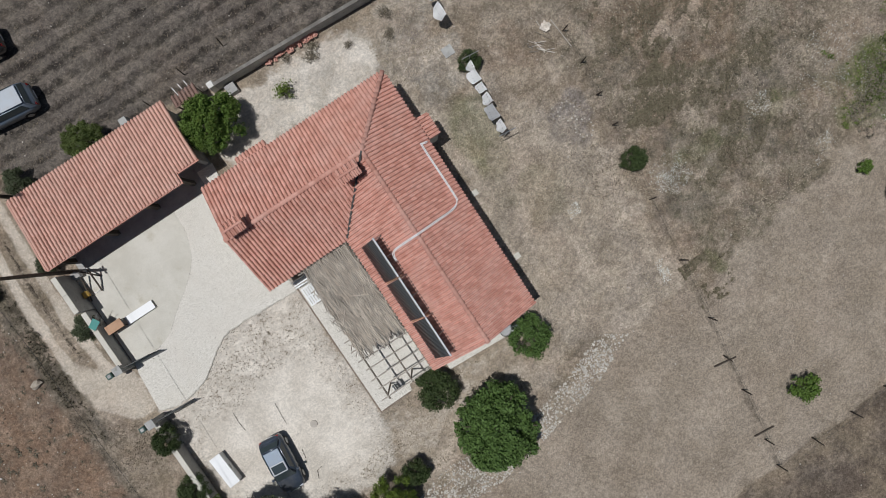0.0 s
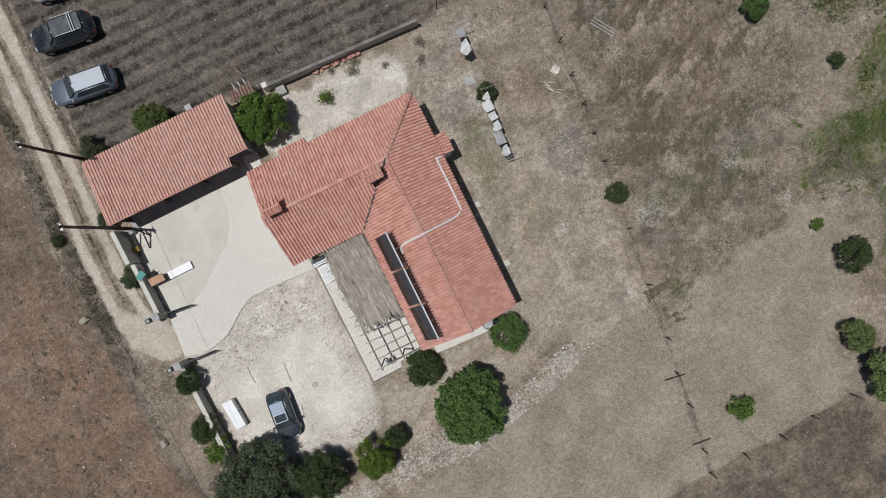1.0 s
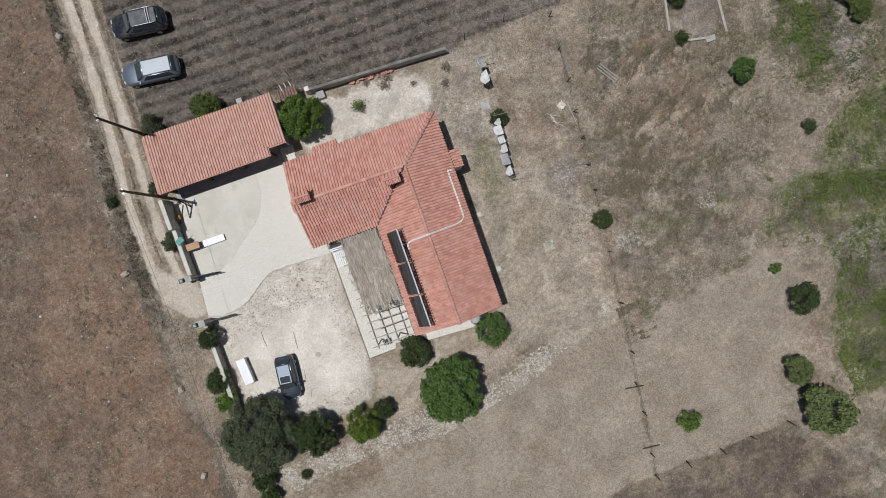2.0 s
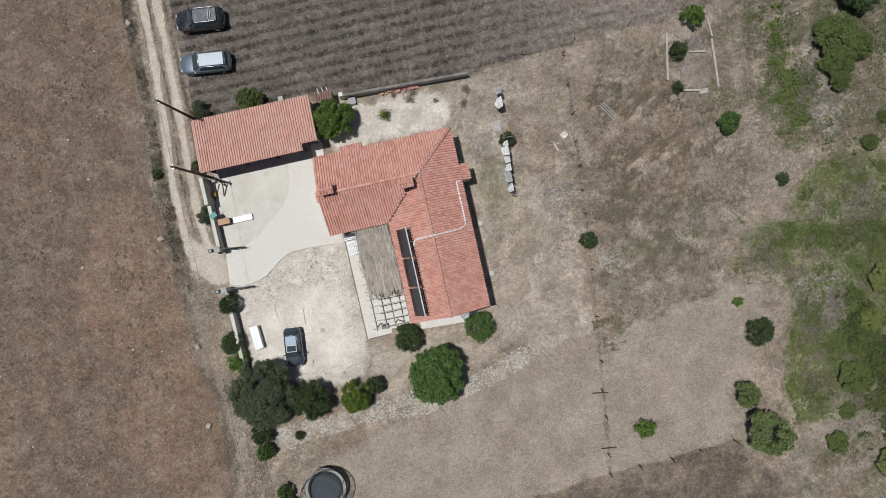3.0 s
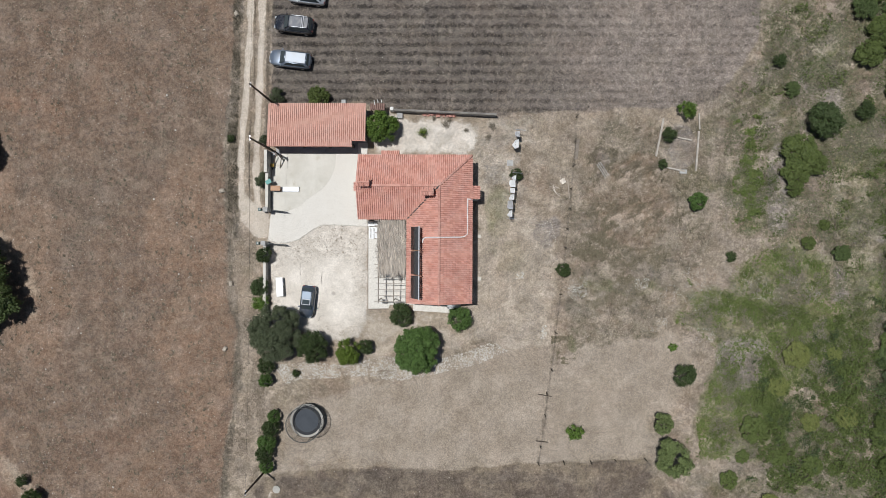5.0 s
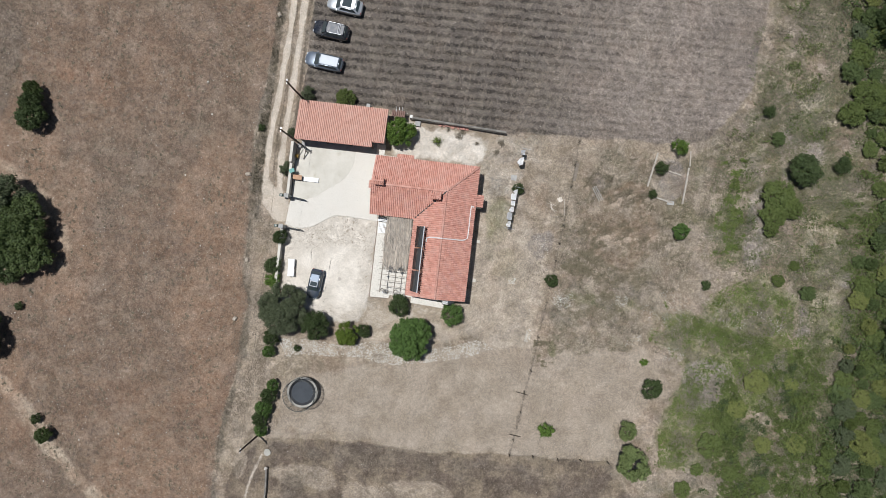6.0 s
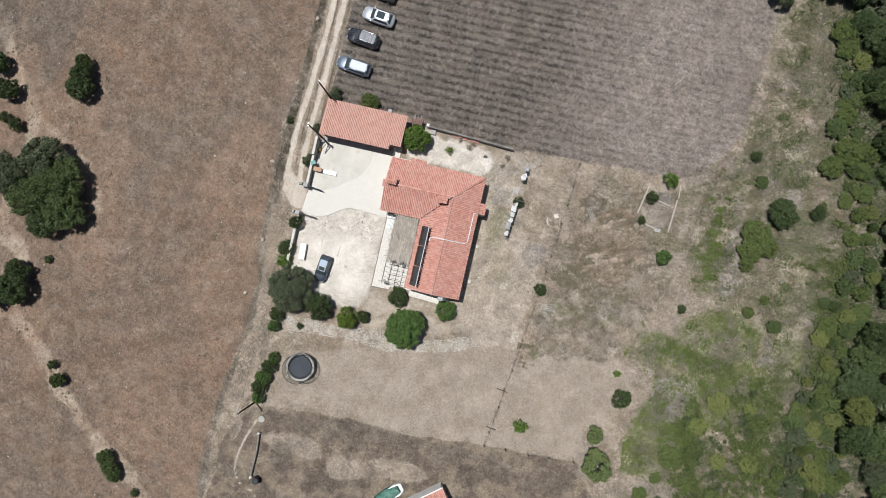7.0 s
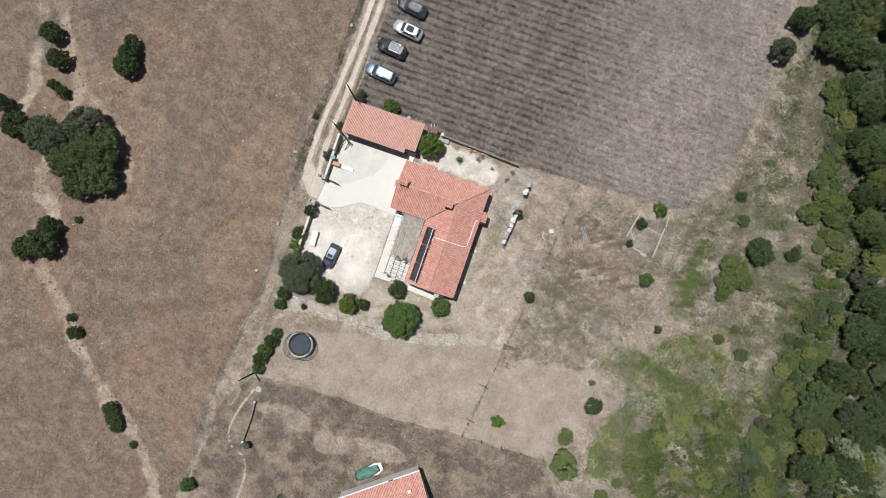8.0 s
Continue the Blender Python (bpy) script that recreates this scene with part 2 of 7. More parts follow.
# places where the soil differs: x, y and the reach both ways
GREY_SPOTS = ((33.0, -13.5, 3.0, 3.6), (11.8, 1.6, 1.6, 1.5), (37.0, 8.0, 1.2, 6.0), (41.0, 18.0, 3.0, 5.0), (26.4, 11.4, 1.5, 2.4), (44.0, -4.0, 1.6, 2.2), (48.2, 2.0, 2.0, 1.6))
GREEN_SPOTS = ((34.0, 8.0, 1.6, 6.0), (45.0, 9.0, 3.0, 8.0), (40.0, -1.5, 4.0, 1.5), (20.5, -4.2, 4.0, 1.0), (14.2, -10.4, 1.0, 1.2), (6.2, 4.6, 1.8, 3.6), (7.5, -1.0, 1.6, 2.0), (43.0, 22.0, 4.0, 5.0), (47.0, -2.0, 4.0, 5.0))
PALE_SPOTS = ((-6.0, -9.2, 3.2, 2.0), (-1.5, -8.3, 3.5, 1.0), (5.5, -8.0, 3.0, 2.0), (7.0, 0.0, 2.5, 5.0), (9.2, -6.6, 2.0, 2.4), (11.4, -9.4, 0.7, 1.3), (8.0, -2.6, 1.6, 2.0), (18.6, -14.6, 3.5, 2.0), (-13.0, -29.5, 4.5, 1.2), (-6.0, -31.0, 4.5, 1.6), (1.0, -29.6, 3.5, 1.2), (-17.2, -14.8, 1.2, 0.9), (-21.8, -28.5, 0.9, 2.2), (5.0, 13.0, 2.0, 1.0))
DARK_SPOTS = ((-58.0, 15.0, 3.5, 9.0), (-64.5, 17.0, 2.5, 7.0), (-13.5, -26.6, 5.0, 1.2), (-3.0, -26.2, 7.0, 1.2), (8.0, -25.6, 6.0, 1.0), (-15.5, -31.5, 2.0, 3.0), (17.6, 8.6, 1.2, 3.0), (21.0, -3.0, 2.6, 2.2), (31.0, 16.5, 3.0, 1.2))
RED_SPOTS = ((-26.8, -8.0, 2.6, 18.0), (-27.5, -34.0, 2.5, 8.0), (-47.0, -4.0, 4.0, 9.0), (-52.0, 6.0, 4.0, 8.0), (-60.0, 8.0, 3.0, 9.0), (-30.0, 4.0, 4.0, 9.0), (-29.0, -12.0, 3.5, 9.0), (-52.0, -22.0, 5.0, 5.0), (-34.0, -30.0, 5.0, 6.0), (21.0, 4.0, 5.0, 5.0))


def blobs(spots, seed):
    out = np.zeros(GX.shape)
    for k, (x, y, rx, ry) in enumerate(spots):
        d = np.hypot((GX - x) / rx, (GY - y) / ry) + 0.45 * waves(GX, GY, seed + 7 * k, 1.2 * (rx + ry))
        out = np.maximum(out, np.clip(1.35 - d, 0, 1))
    return out


near = np.exp(-((GX / 120) ** 2 + (GY / 120) ** 2) ** 2)
plough = soft(inside_gap(GX, GY, PLOUGH) + 0.3 * waves(GX, GY, 3, 5), 0.5) * near
track = np.maximum.reduce([
    soft(line_gap(GX, GY, TRACK_A) - 0.36 + 0.1 * waves(GX, GY, 5, 3), 0.22),
    soft(line_gap(GX, GY, TRACK_B) - 0.36 + 0.1 * waves(GX, GY, 6, 3), 0.22),
    soft(inside_gap(GX, GY, TURNING) + 0.15 * waves(GX, GY, 7, 3), 0.4) * 0.93,
    soft(line_gap(GX, GY, WEST_PATH) - 0.2, 1.0) * 0.45,
    soft(line_gap(GX, GY, FOOTPATH) - 0.2, 0.35) * 0.8])
ruts = np.minimum(track, 1) * (soft(line_gap(GX, GY, TRACK_A) - 0.4, 0.3) + soft(line_gap(GX, GY, TRACK_B) - 0.4, 0.3))
GZ = -0.03 + 0.022 * waves(GX, GY, 1, 6) * near + plough * 0.05 * np.sin(GY * 2 * math.pi / 1.04 + 0.5 * waves(GX, GY, 2, 9)) - 0.035 * np.clip(ruts, 0, 1)
hill = np.clip(np.hypot(GX, GY) - 150, 0, None)
GZ += 0.00002 * hill ** 2 * (np.hypot(GX, GY) < 1000) + 8.0 * (np.hypot(GX, GY) >= 1000)
zones = {
    "zone_a": (np.maximum(soft(inside_gap(GX, GY, HOUSE_YARD) + 0.35 * waves(GX, GY, 8, 3), 1.3),
                          np.maximum(0.62 * soft(inside_gap(GX, GY, BACK_YARD) + 0.4 * waves(GX, GY, 9, 3), 0.8), 0.5 * soft(inside_gap(GX, GY, SOUTH_APRON) + 0.5 * waves(GX, GY, 58, 3), 1.0))), track, plough),
    "zone_b": (soft(inside_gap(GX, GY, WEST_FIELD) + 0.25 * waves(GX, GY, 10, 4), 0.6),
               soft(inside_gap(GX, GY, MEADOW) + 1.1 * waves(GX, GY, 11, 5), 2.0),
               soft(inside_gap(GX, GY, MOWN) + 0.5 * waves(GX, GY, 12, 5), 0.9)),
    "zone_c": (soft(inside_gap(GX, GY, SOUTH_FIELD) + 0.3 * waves(GX, GY, 13, 5), 0.5),
               soft(inside_gap(GX, GY, SCRUB) + 2.0 * waves(GX, GY, 14, 12), 4.0),
               np.maximum.reduce([soft(line_gap(GX, GY, RED_PATH) - 0.9 + 0.5 * waves(GX, GY, 15, 8), 1.3)] + [0.8 * soft(line_gap(GX, GY, p) - 1.0 + 0.6 * waves(GX, GY, 15, 6), 1.3) for p in RED_PATHS])),
    "zone_d": (soft(line_gap(GX, GY, FENCE_LINE) - 0.12 + 0.12 * waves(GX, GY, 16, 3), 0.3),
               np.maximum.reduce([0.9 * soft(np.abs(inside_gap(GX, GY, WEST_FIELD) - 0.2) - 0.4 + 0.3 * waves(GX, GY, 17, 5), 0.5) * near, soft(line_gap(GX, GY, VERGE_W) - 0.45 + 0.2 * waves(GX, GY, 61, 3), 0.5), soft(line_gap(GX, GY, VERGE_E) - 0.2 + 0.15 * waves(GX, GY, 62, 3), 0.4)] + [0.75 * soft(line_gap(GX, GY, p) - 0.06, 0.2) for p in RUTS + [RUT_STRIP]]),
               soft(inside_gap(GX, GY, [(5.6, 6.0), (3.6, 12.0), (5.0, 14.4), (8.6, 14.4), (8.2, 9.4), (7.0, 5.6)]) + 1.3 * waves(GX, GY, 18, 3), 2.2) + 0.45 * soft(inside_gap(GX, GY, BANK) + 0.5 * waves(GX, GY, 25, 3), 0.9)),
    "zone_f": (blobs(GREY_SPOTS, 51), blobs(GREEN_SPOTS, 52), blobs(PALE_SPOTS, 53)),
    "zone_g": (np.maximum(soft(np.abs(inside_gap(GX, GY, HOUSE_YARD) + 0.7) - 0.7 + 0.5 * waves(GX, GY, 54, 2.5), 0.9), soft(inside_gap(GX, GY, WEEDY_YARD) + 0.7 * waves(GX, GY, 57, 3), 0.9)), blobs(DARK_SPOTS, 55), blobs(RED_SPOTS, 56)),
    "zone_e": (soft(inside_gap(GX, GY, ROUGH) + 1.0 * waves(GX, GY, 19, 6), 1.6),
               soft(inside_gap(GX, GY, PALE_LAWN) + 0.8 * waves(GX, GY, 20, 5), 1.8),
               np.clip((GX - 4 + 3.0 * waves(GX, GY, 24, 14)) / 18, 0, 1)),
}


def ground_material():
    n = Nodes("ground_soil")
    yard, sand, till = n.attr("zone_a")[:3]
    red, green, mown = n.attr("zone_b")[:3]
    south, scrub, path = n.attr("zone_c")[:3]
    line, verge, chalk = n.attr("zone_d")[:3]
    rough_, lawn, worn = n.attr("zone_e")[:3]
    grey_, fresh_, pale_ = n.attr("zone_f")[:3]
    stain_, dark_, red_ = n.attr("zone_g")[:3]
    huge, wide, mid, fine, grain = n.noise(0.055, 4), n.noise(0.35, 6, 0.65), n.noise(1.7, 6, 0.7), n.noise(7.0, 5, 0.75), n.noise(28.0, 4, 0.8)

    def ragged(m, k=0.9, tex=None):
        return n.ramp(n.math("ADD", m, n.math("MULTIPLY", n.math("SUBTRACT", tex or mid, 0.5), k)), 0.36, 0.64)

    # dry grass over pale soil
    straw = n.mix(n.ramp(wide, 0.36, 0.66), (0.30, 0.238, 0.168), (0.41, 0.335, 0.25))
    straw = n.mix(n.ramp(mid, 0.46, 0.70, 0.0, 0.55), straw, (0.215, 0.175, 0.128))
    straw = n.mix(n.ramp(huge, 0.50, 0.66, 0.0, 0.4), straw, (0.25, 0.21, 0.15))
    straw = n.mix(n.math("MULTIPLY", ragged(lawn, 0.9, wide), 0.75), straw, n.mix(n.ramp(wide, 0.36, 0.64), (0.485, 0.408, 0.31), (0.59, 0.505, 0.402)))
    weedy = n.mix(n.ramp(mid, 0.40, 0.62), (0.115, 0.105, 0.065), (0.25, 0.205, 0.15))
    weedy = n.mix(n.ramp(n.noise(0.8, 5, 0.7), 0.52, 0.66, 0.0, 0.7), weedy, (0.33, 0.27, 0.20))
    straw = n.mix(n.math("MULTIPLY", ragged(rough_, 1.0, wide), 0.85), straw, weedy)
    c = n.mix(ragged(mown, 0.7), straw, n.mix(n.ramp(wide, 0.35, 0.65), (0.35, 0.288, 0.215), (0.43, 0.36, 0.278)))
    c = n.mix(n.math("MULTIPLY", ragged(chalk, 0.9, wide), 0.8), c, n.mix(n.ramp(mid, 0.35, 0.62), (0.36, 0.31, 0.24), (0.52, 0.47, 0.39)))
    # scrub and meadow
    c = n.mix(ragged(scrub, 1.0, wide), c, n.mix(n.ramp(wide, 0.38, 0.62), (0.14, 0.13, 0.068), (0.245, 0.20, 0.148)))
    lush = n.mix(n.ramp(mid, 0.38, 0.62), (0.095, 0.112, 0.038), (0.165, 0.17, 0.07))
    lush = n.mix(n.ramp(wide, 0.52, 0.66, 0.0, 0.7), lush, (0.30, 0.26, 0.195))
    c = n.mix(n.math("MULTIPLY", ragged(green, 1.3, wide), 0.9), c, lush)
    # the red field with its pale stubble and stones
    clay = n.mix(n.ramp(wide, 0.30, 0.70), (0.20, 0.132, 0.088), (0.235, 0.166, 0.116))
    clay = n.mix(n.ramp(mid, 0.48, 0.66, 0.0, 0.8), clay, (0.145, 0.11, 0.086))
    clay = n.mix(n.ramp(n.noise(0.11, 4), 0.52, 0.66, 0.0, 0.8), clay, (0.25, 0.15, 0.095))
    clay = n.mix(n.ramp(huge, 0.46, 0.62, 0.0, 0.55), clay, (0.185, 0.145, 0.108))
    clay = n.mix(n.math("MULTIPLY", ragged(path, 0.8, wide), 0.85), clay, n.mix(n.ramp(wide, 0.4, 0.6), (0.36, 0.26, 0.18), (0.50, 0.41, 0.30)))
    c = n.mix(ragged(red, 0.6), c, clay)
    # ploughed rows: dark stripes put furrow shade and dead weeds into the colour
    sep = n.t.nodes.new("ShaderNodeSeparateXYZ")
    n.put(sep.inputs[0], n.pos.outputs["Position"])
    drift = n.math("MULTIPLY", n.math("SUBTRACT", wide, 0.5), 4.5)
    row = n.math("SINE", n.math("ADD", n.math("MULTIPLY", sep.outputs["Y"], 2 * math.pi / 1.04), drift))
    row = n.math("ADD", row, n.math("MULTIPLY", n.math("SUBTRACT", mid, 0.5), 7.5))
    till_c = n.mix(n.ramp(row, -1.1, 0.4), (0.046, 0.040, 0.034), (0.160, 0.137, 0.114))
    till_c = n.mix(n.ramp(n.noise(0.6, 5, 0.7), 0.48, 0.62, 0.0, 0.5), till_c, (0.14, 0.12, 0.10))
    till_c = n.mix(n.math("MULTIPLY", worn, 0.85), till_c, n.mix(n.ramp(row, -1.7, -0.4), (0.19, 0.16, 0.132), n.mix(n.ramp(mid, 0.38, 0.62), (0.24, 0.20, 0.165), (0.34, 0.287, 0.24))))
    till_c = n.mix(n.math("MULTIPLY", n.ramp(huge, 0.46, 0.62, 0.0, 0.6), n.ramp(worn, 0.0, 0.7, 0.25, 1.0)), till_c, n.mix(n.ramp(wide, 0.35, 0.65), (0.15, 0.125, 0.105), (0.22, 0.185, 0.15)))
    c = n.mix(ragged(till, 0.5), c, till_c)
    dark = n.mix(n.ramp(wide, 0.42, 0.62), (0.135, 0.105, 0.08), (0.27, 0.215, 0.15))
    c = n.mix(ragged(south, 0.5), c, dark)
    # bare places
    c = n.mix(ragged(yard, 0.65), c, n.mix(n.ramp(wide, 0.38, 0.62), (0.585, 0.53, 0.45), (0.72, 0.66, 0.57)))
    c = n.mix(ragged(sand, 0.55), c, n.mix(n.ramp(wide, 0.35, 0.65), (0.52, 0.445, 0.355), (0.64, 0.565, 0.465)))
    c = n.mix(n.math("MULTIPLY", ragged(verge, 0.9), 0.85), c, n.mix(n.ramp(mid, 0.38, 0.62), (0.075, 0.066, 0.048), (0.16, 0.135, 0.10)))
    c = n.mix(n.math("MULTIPLY", ragged(line, 0.8), 0.5), c, (0.14, 0.115, 0.085))
    c = n.mix(n.math("MULTIPLY", ragged(grey_, 0.8, wide), 0.75), c, n.mix(n.ramp(mid, 0.35, 0.65), (0.21, 0.18, 0.16), (0.31, 0.28, 0.25)))
    c = n.mix(n.math("MULTIPLY", ragged(fresh_, 0.9, wide), 0.6), c, n.mix(n.ramp(mid, 0.35, 0.65), (0.12, 0.14, 0.055), (0.22, 0.22, 0.10)))
    c = n.mix(n.math("MULTIPLY", ragged(pale_, 0.8, wide), 0.6), c, n.mix(n.ramp(mid, 0.35, 0.65), (0.36, 0.295, 0.215), (0.47, 0.395, 0.305)))
    c = n.mix(n.math("MULTIPLY", ragged(dark_, 0.8, wide), 0.6), c, n.mix(n.ramp(mid, 0.35, 0.65), (0.10, 0.08, 0.062), (0.17, 0.14, 0.11)))
    c = n.mix(n.math("MULTIPLY", ragged(red_, 1.0, wide), 0.38), c, n.mix(n.ramp(mid, 0.35, 0.65), (0.28, 0.165, 0.10), (0.37, 0.25, 0.165)))
    spots = n.math("MULTIPLY", n.ramp(n.noise(1.8, 8, 0.78), 0.45, 0.59), stain_)
    c = n.mix(n.math("MULTIPLY", n.math("MULTIPLY", spots, yard), 0.4), c, n.mix(n.ramp(fine, 0.38, 0.6), (0.17, 0.13, 0.095), (0.40, 0.335, 0.26)))
    weed = n.math("MULTIPLY", n.ramp(n.noise(6.0, 4, 0.6), 0.57, 0.62), n.ramp(n.noise(0.9, 4, 0.6), 0.40, 0.56))
    c = n.mix(n.math("MULTIPLY", n.math("MULTIPLY", weed, n.math("MULTIPLY", stain_, yard)), 0.9), c, n.mix(n.ramp(fine, 0.4, 0.6), (0.10, 0.082, 0.06), (0.24, 0.195, 0.145)))
    # mottling at every size, tufts and grain; fainter on bare ground
    bare = n.math("MAXIMUM", n.math("MULTIPLY", yard, 0.88), n.math("MULTIPLY", sand, 0.7))
    speck = n.math("SUBTRACT", 1.0, bare)
    calm = n.math("MULTIPLY", speck, n.math("SUBTRACT", 1.0, n.math("MULTIPLY", mown, 0.5)))
    field = n.math("MAXIMUM", n.math("MAXIMUM", red, till), n.math("MAXIMUM", south, n.math("MULTIPLY", green, 0.6)))
    wild = n.math("MULTIPLY", speck, n.math("SUBTRACT", 1.0, n.math("MULTIPLY", field, 0.72)))
    wild = n.math("MULTIPLY", wild, n.math("SUBTRACT", 1.0, n.math("MULTIPLY", mown, 0.75)))
    wild = n.math("MULTIPLY", wild, n.math("SUBTRACT", 1.0, n.math("MULTIPLY", lawn, 0.4)))
    for scale, colour, most in ((0.16, (0.22, 0.195, 0.125), 0.40), (0.21, (0.37, 0.255, 0.18), 0.50), (0.27, (0.30, 0.275, 0.255), 0.30), (0.33, (0.46, 0.40, 0.32), 0.45), (0.9, (0.20, 0.175, 0.11), 0.35), (1.3, (0.45, 0.37, 0.28), 0.4), (0.48, (0.60, 0.50, 0.39), 0.60), (0.62, (0.12, 0.098, 0.068), 0.58)):
        tint = n.math("MULTIPLY", wild, n.ramp(n.noise(scale, 9, 0.66), 0.48, 0.64, 0.0, most * 1.35))
        c = n.mix(tint, c, n.mix(0.5, c, colour))
    c = n.mix(calm, c, n.mix(1.0, c, n.ramp(n.noise(0.45, 12, 0.75), 0.36, 0.64, 0.82, 1.18), "MULTIPLY"))
    c = n.mix(calm, c, n.mix(1.0, c, n.ramp(n.noise(2.6, 12, 0.82), 0.38, 0.62, 0.80, 1.20), "MULTIPLY"))
    c = n.mix(n.math("SUBTRACT", 1.0, n.math("MULTIPLY", bare, 0.5)), c, n.mix(1.0, c, n.ramp(n.noise(24.0, 4, 0.85), 0.38, 0.62, 0.80, 1.22), "MULTIPLY"))
    crumb = n.t.nodes.new("ShaderNodeSeparateColor")
    n.put(crumb.inputs[0], n.cells(11.0, "Color"))
    c = n.mix(n.math("SUBTRACT", 1.0, n.math("MULTIPLY", bare, 0.6)), c, n.mix(1.0, c, n.ramp(crumb.outputs[0], 0.0, 1.0, 0.80, 1.20), "MULTIPLY"))
    tuft = n.math("MULTIPLY", n.ramp(n.noise(6.5, 6, 0.8), 0.60, 0.66), n.ramp(n.noise(0.8, 4), 0.46, 0.6))
    c = n.mix(n.math("MULTIPLY", n.math("MULTIPLY", tuft, speck), 0.75), c, n.mix(1.0, c, (0.40, 0.40, 0.36), "MULTIPLY"))
    c = n.mix(speck, c, n.mix(1.0, c, (0.845, 0.84, 0.855), "MULTIPLY"))
    dot = n.math("MULTIPLY", n.math("LESS_THAN", n.cells(6.0), 0.15), n.math("GREATER_THAN", n.noise(1.6, 3), 0.56))
    c = n.mix(n.math("MULTIPLY", dot, 0.35), c, (0.52, 0.47, 0.40))
    stone = n.math("LESS_THAN", n.cells(2.3), 0.10)
    c = n.mix(n.math("MULTIPLY", stone, n.math("GREATER_THAN", n.noise(1.1, 2), 0.55)), c, (0.48, 0.44, 0.38))
    h = n.math("ADD", n.math("MULTIPLY", mid, 0.8), n.math("ADD", n.math("MULTIPLY", fine, 1.0), n.math("MULTIPLY", grain, 0.5)))
    n.bump(n.math("MULTIPLY", h, n.math("SUBTRACT", 1.0, n.math("MULTIPLY", bare, 0.85))), 0.7, 0.08)
    return n.done(c, 0.95, 0.0, 0.15)


def build_ground():
    ny, nx = GX.shape
    verts = np.column_stack([GX.ravel(), GY.ravel(), GZ.ravel()])
    i = np.arange(ny * nx).reshape(ny, nx)
    faces = np.column_stack([i[:-1, :-1].ravel(), i[:-1, 1:].ravel(), i[1:, 1:].ravel(), i[1:, :-1].ravel()])
    ob = raw("ground", verts.tolist(), faces.tolist(), ground_material(), smooth=True)
    for name, (r, g, b) in zones.items():
        a = ob.data.color_attributes.new(name, "FLOAT_COLOR", "POINT")
        a.data.foreach_set("color", np.column_stack([r.ravel(), g.ravel(), b.ravel(), np.ones(r.size)]).astype(np.float32).ravel())
    return tagged(ob, "dry grassland, ploughed soil and dirt track", "ground", kind="structure")


build_ground()

# ---- materials ----
PLASTER = surface("white_render", (0.78, 0.76, 0.71), (0.70, 0.67, 0.62), 0.8, 25, 0.85, dirt=(0.5, 0.46, 0.4))
CONCRETE = surface("pale_concrete", (0.56, 0.525, 0.445), (0.665, 0.63, 0.55), 0.45, 20, 0.8, bump=0.15, dirt=(0.44, 0.395, 0.30))
GREY_WALL = surface("grey_cement", (0.36, 0.35, 0.33), (0.46, 0.45, 0.42), 1.2, 22, 0.9, dirt=(0.2, 0.19, 0.16))
WOOD_OLD = surface("weathered_wood", (0.19, 0.15, 0.115), (0.29, 0.25, 0.2), 2.0, 40, 0.85, vary=0.5)
WOOD_DARK = surface("dark_timber", (0.06, 0.045, 0.035), (0.10, 0.08, 0.06), 2.0, 40, 0.8)
WOOD_WARM = surface("terracotta_board", (0.42, 0.24, 0.14), (0.52, 0.31, 0.19), 2.0, 30, 0.7)
METAL = surface("galvanised_metal", (0.62, 0.63, 0.64), (0.5, 0.51, 0.52), 2.0, 40, 0.35, 0.9, 0.05)
METAL_DARK = surface("dark_painted_metal", (0.035, 0.04, 0.04), (0.06, 0.065, 0.06), 2.0, 40, 0.5, 0.3, 0.05)
WHITE = surface("white_board", (0.90, 0.90, 0.88), (0.86, 0.86, 0.84), 1.0, 25, 0.5, bump=0.05)
n_ = Nodes("white_cotton")
CLOTH_WHITE = n_.done(n_.mix(n_.noise(4.0), (0.97, 0.97, 0.96), (0.90, 0.90, 0.89)), 0.9, 0.0, 0.2)
CLOTH_GREY = surface("grey_cotton", (0.66, 0.66, 0.66), (0.60, 0.60, 0.61), 2.0, 60, 0.9, bump=0.1)
RUBBER = surface("black_rubber", (0.02, 0.02, 0.02), (0.035, 0.035, 0.035), 3.0, 50, 0.8)
TEAL = surface("green_plastic", (0.03, 0.22, 0.19), (0.04, 0.27, 0.22), 2.0, 30, 0.45, bump=0.05)
TARP = surface("green_tarpaulin", (0.09, 0.30, 0.22), (0.30, 0.48, 0.40), 1.2, 12, 0.45, bump=0.4)
YELLOW = surface("yellow_plastic", (0.55, 0.33, 0.06), (0.62, 0.40, 0.10), 2.0, 30, 0.5, bump=0.05)
STRAW = surface("dry_reed", (0.66, 0.58, 0.49), (0.86, 0.785, 0.68), 1.5, 30, 0.9, vary=0.9)
PALE_POLE = surface("sun_bleached_pole", (0.40, 0.35, 0.29), (0.52, 0.47, 0.40), 2.0, 30, 0.9, vary=0.3)
DARK_GREEN = surface("dark_green_metal", (0.035, 0.085, 0.07), (0.05, 0.11, 0.09), 2.0, 30, 0.5, bump=0.05)
# darkened reed colour: carries the shade in the gaps of the pergola cover
SHADED_REED_MAT = surface("matted_reed_gap_shade", (0.15, 0.125, 0.10), (0.30, 0.255, 0.20), 3.0, 12, 0.95)
STONE = surface("pale_limestone", (0.58, 0.53, 0.45), (0.70, 0.66, 0.58), 1.5, 18, 0.9, vary=0.6)
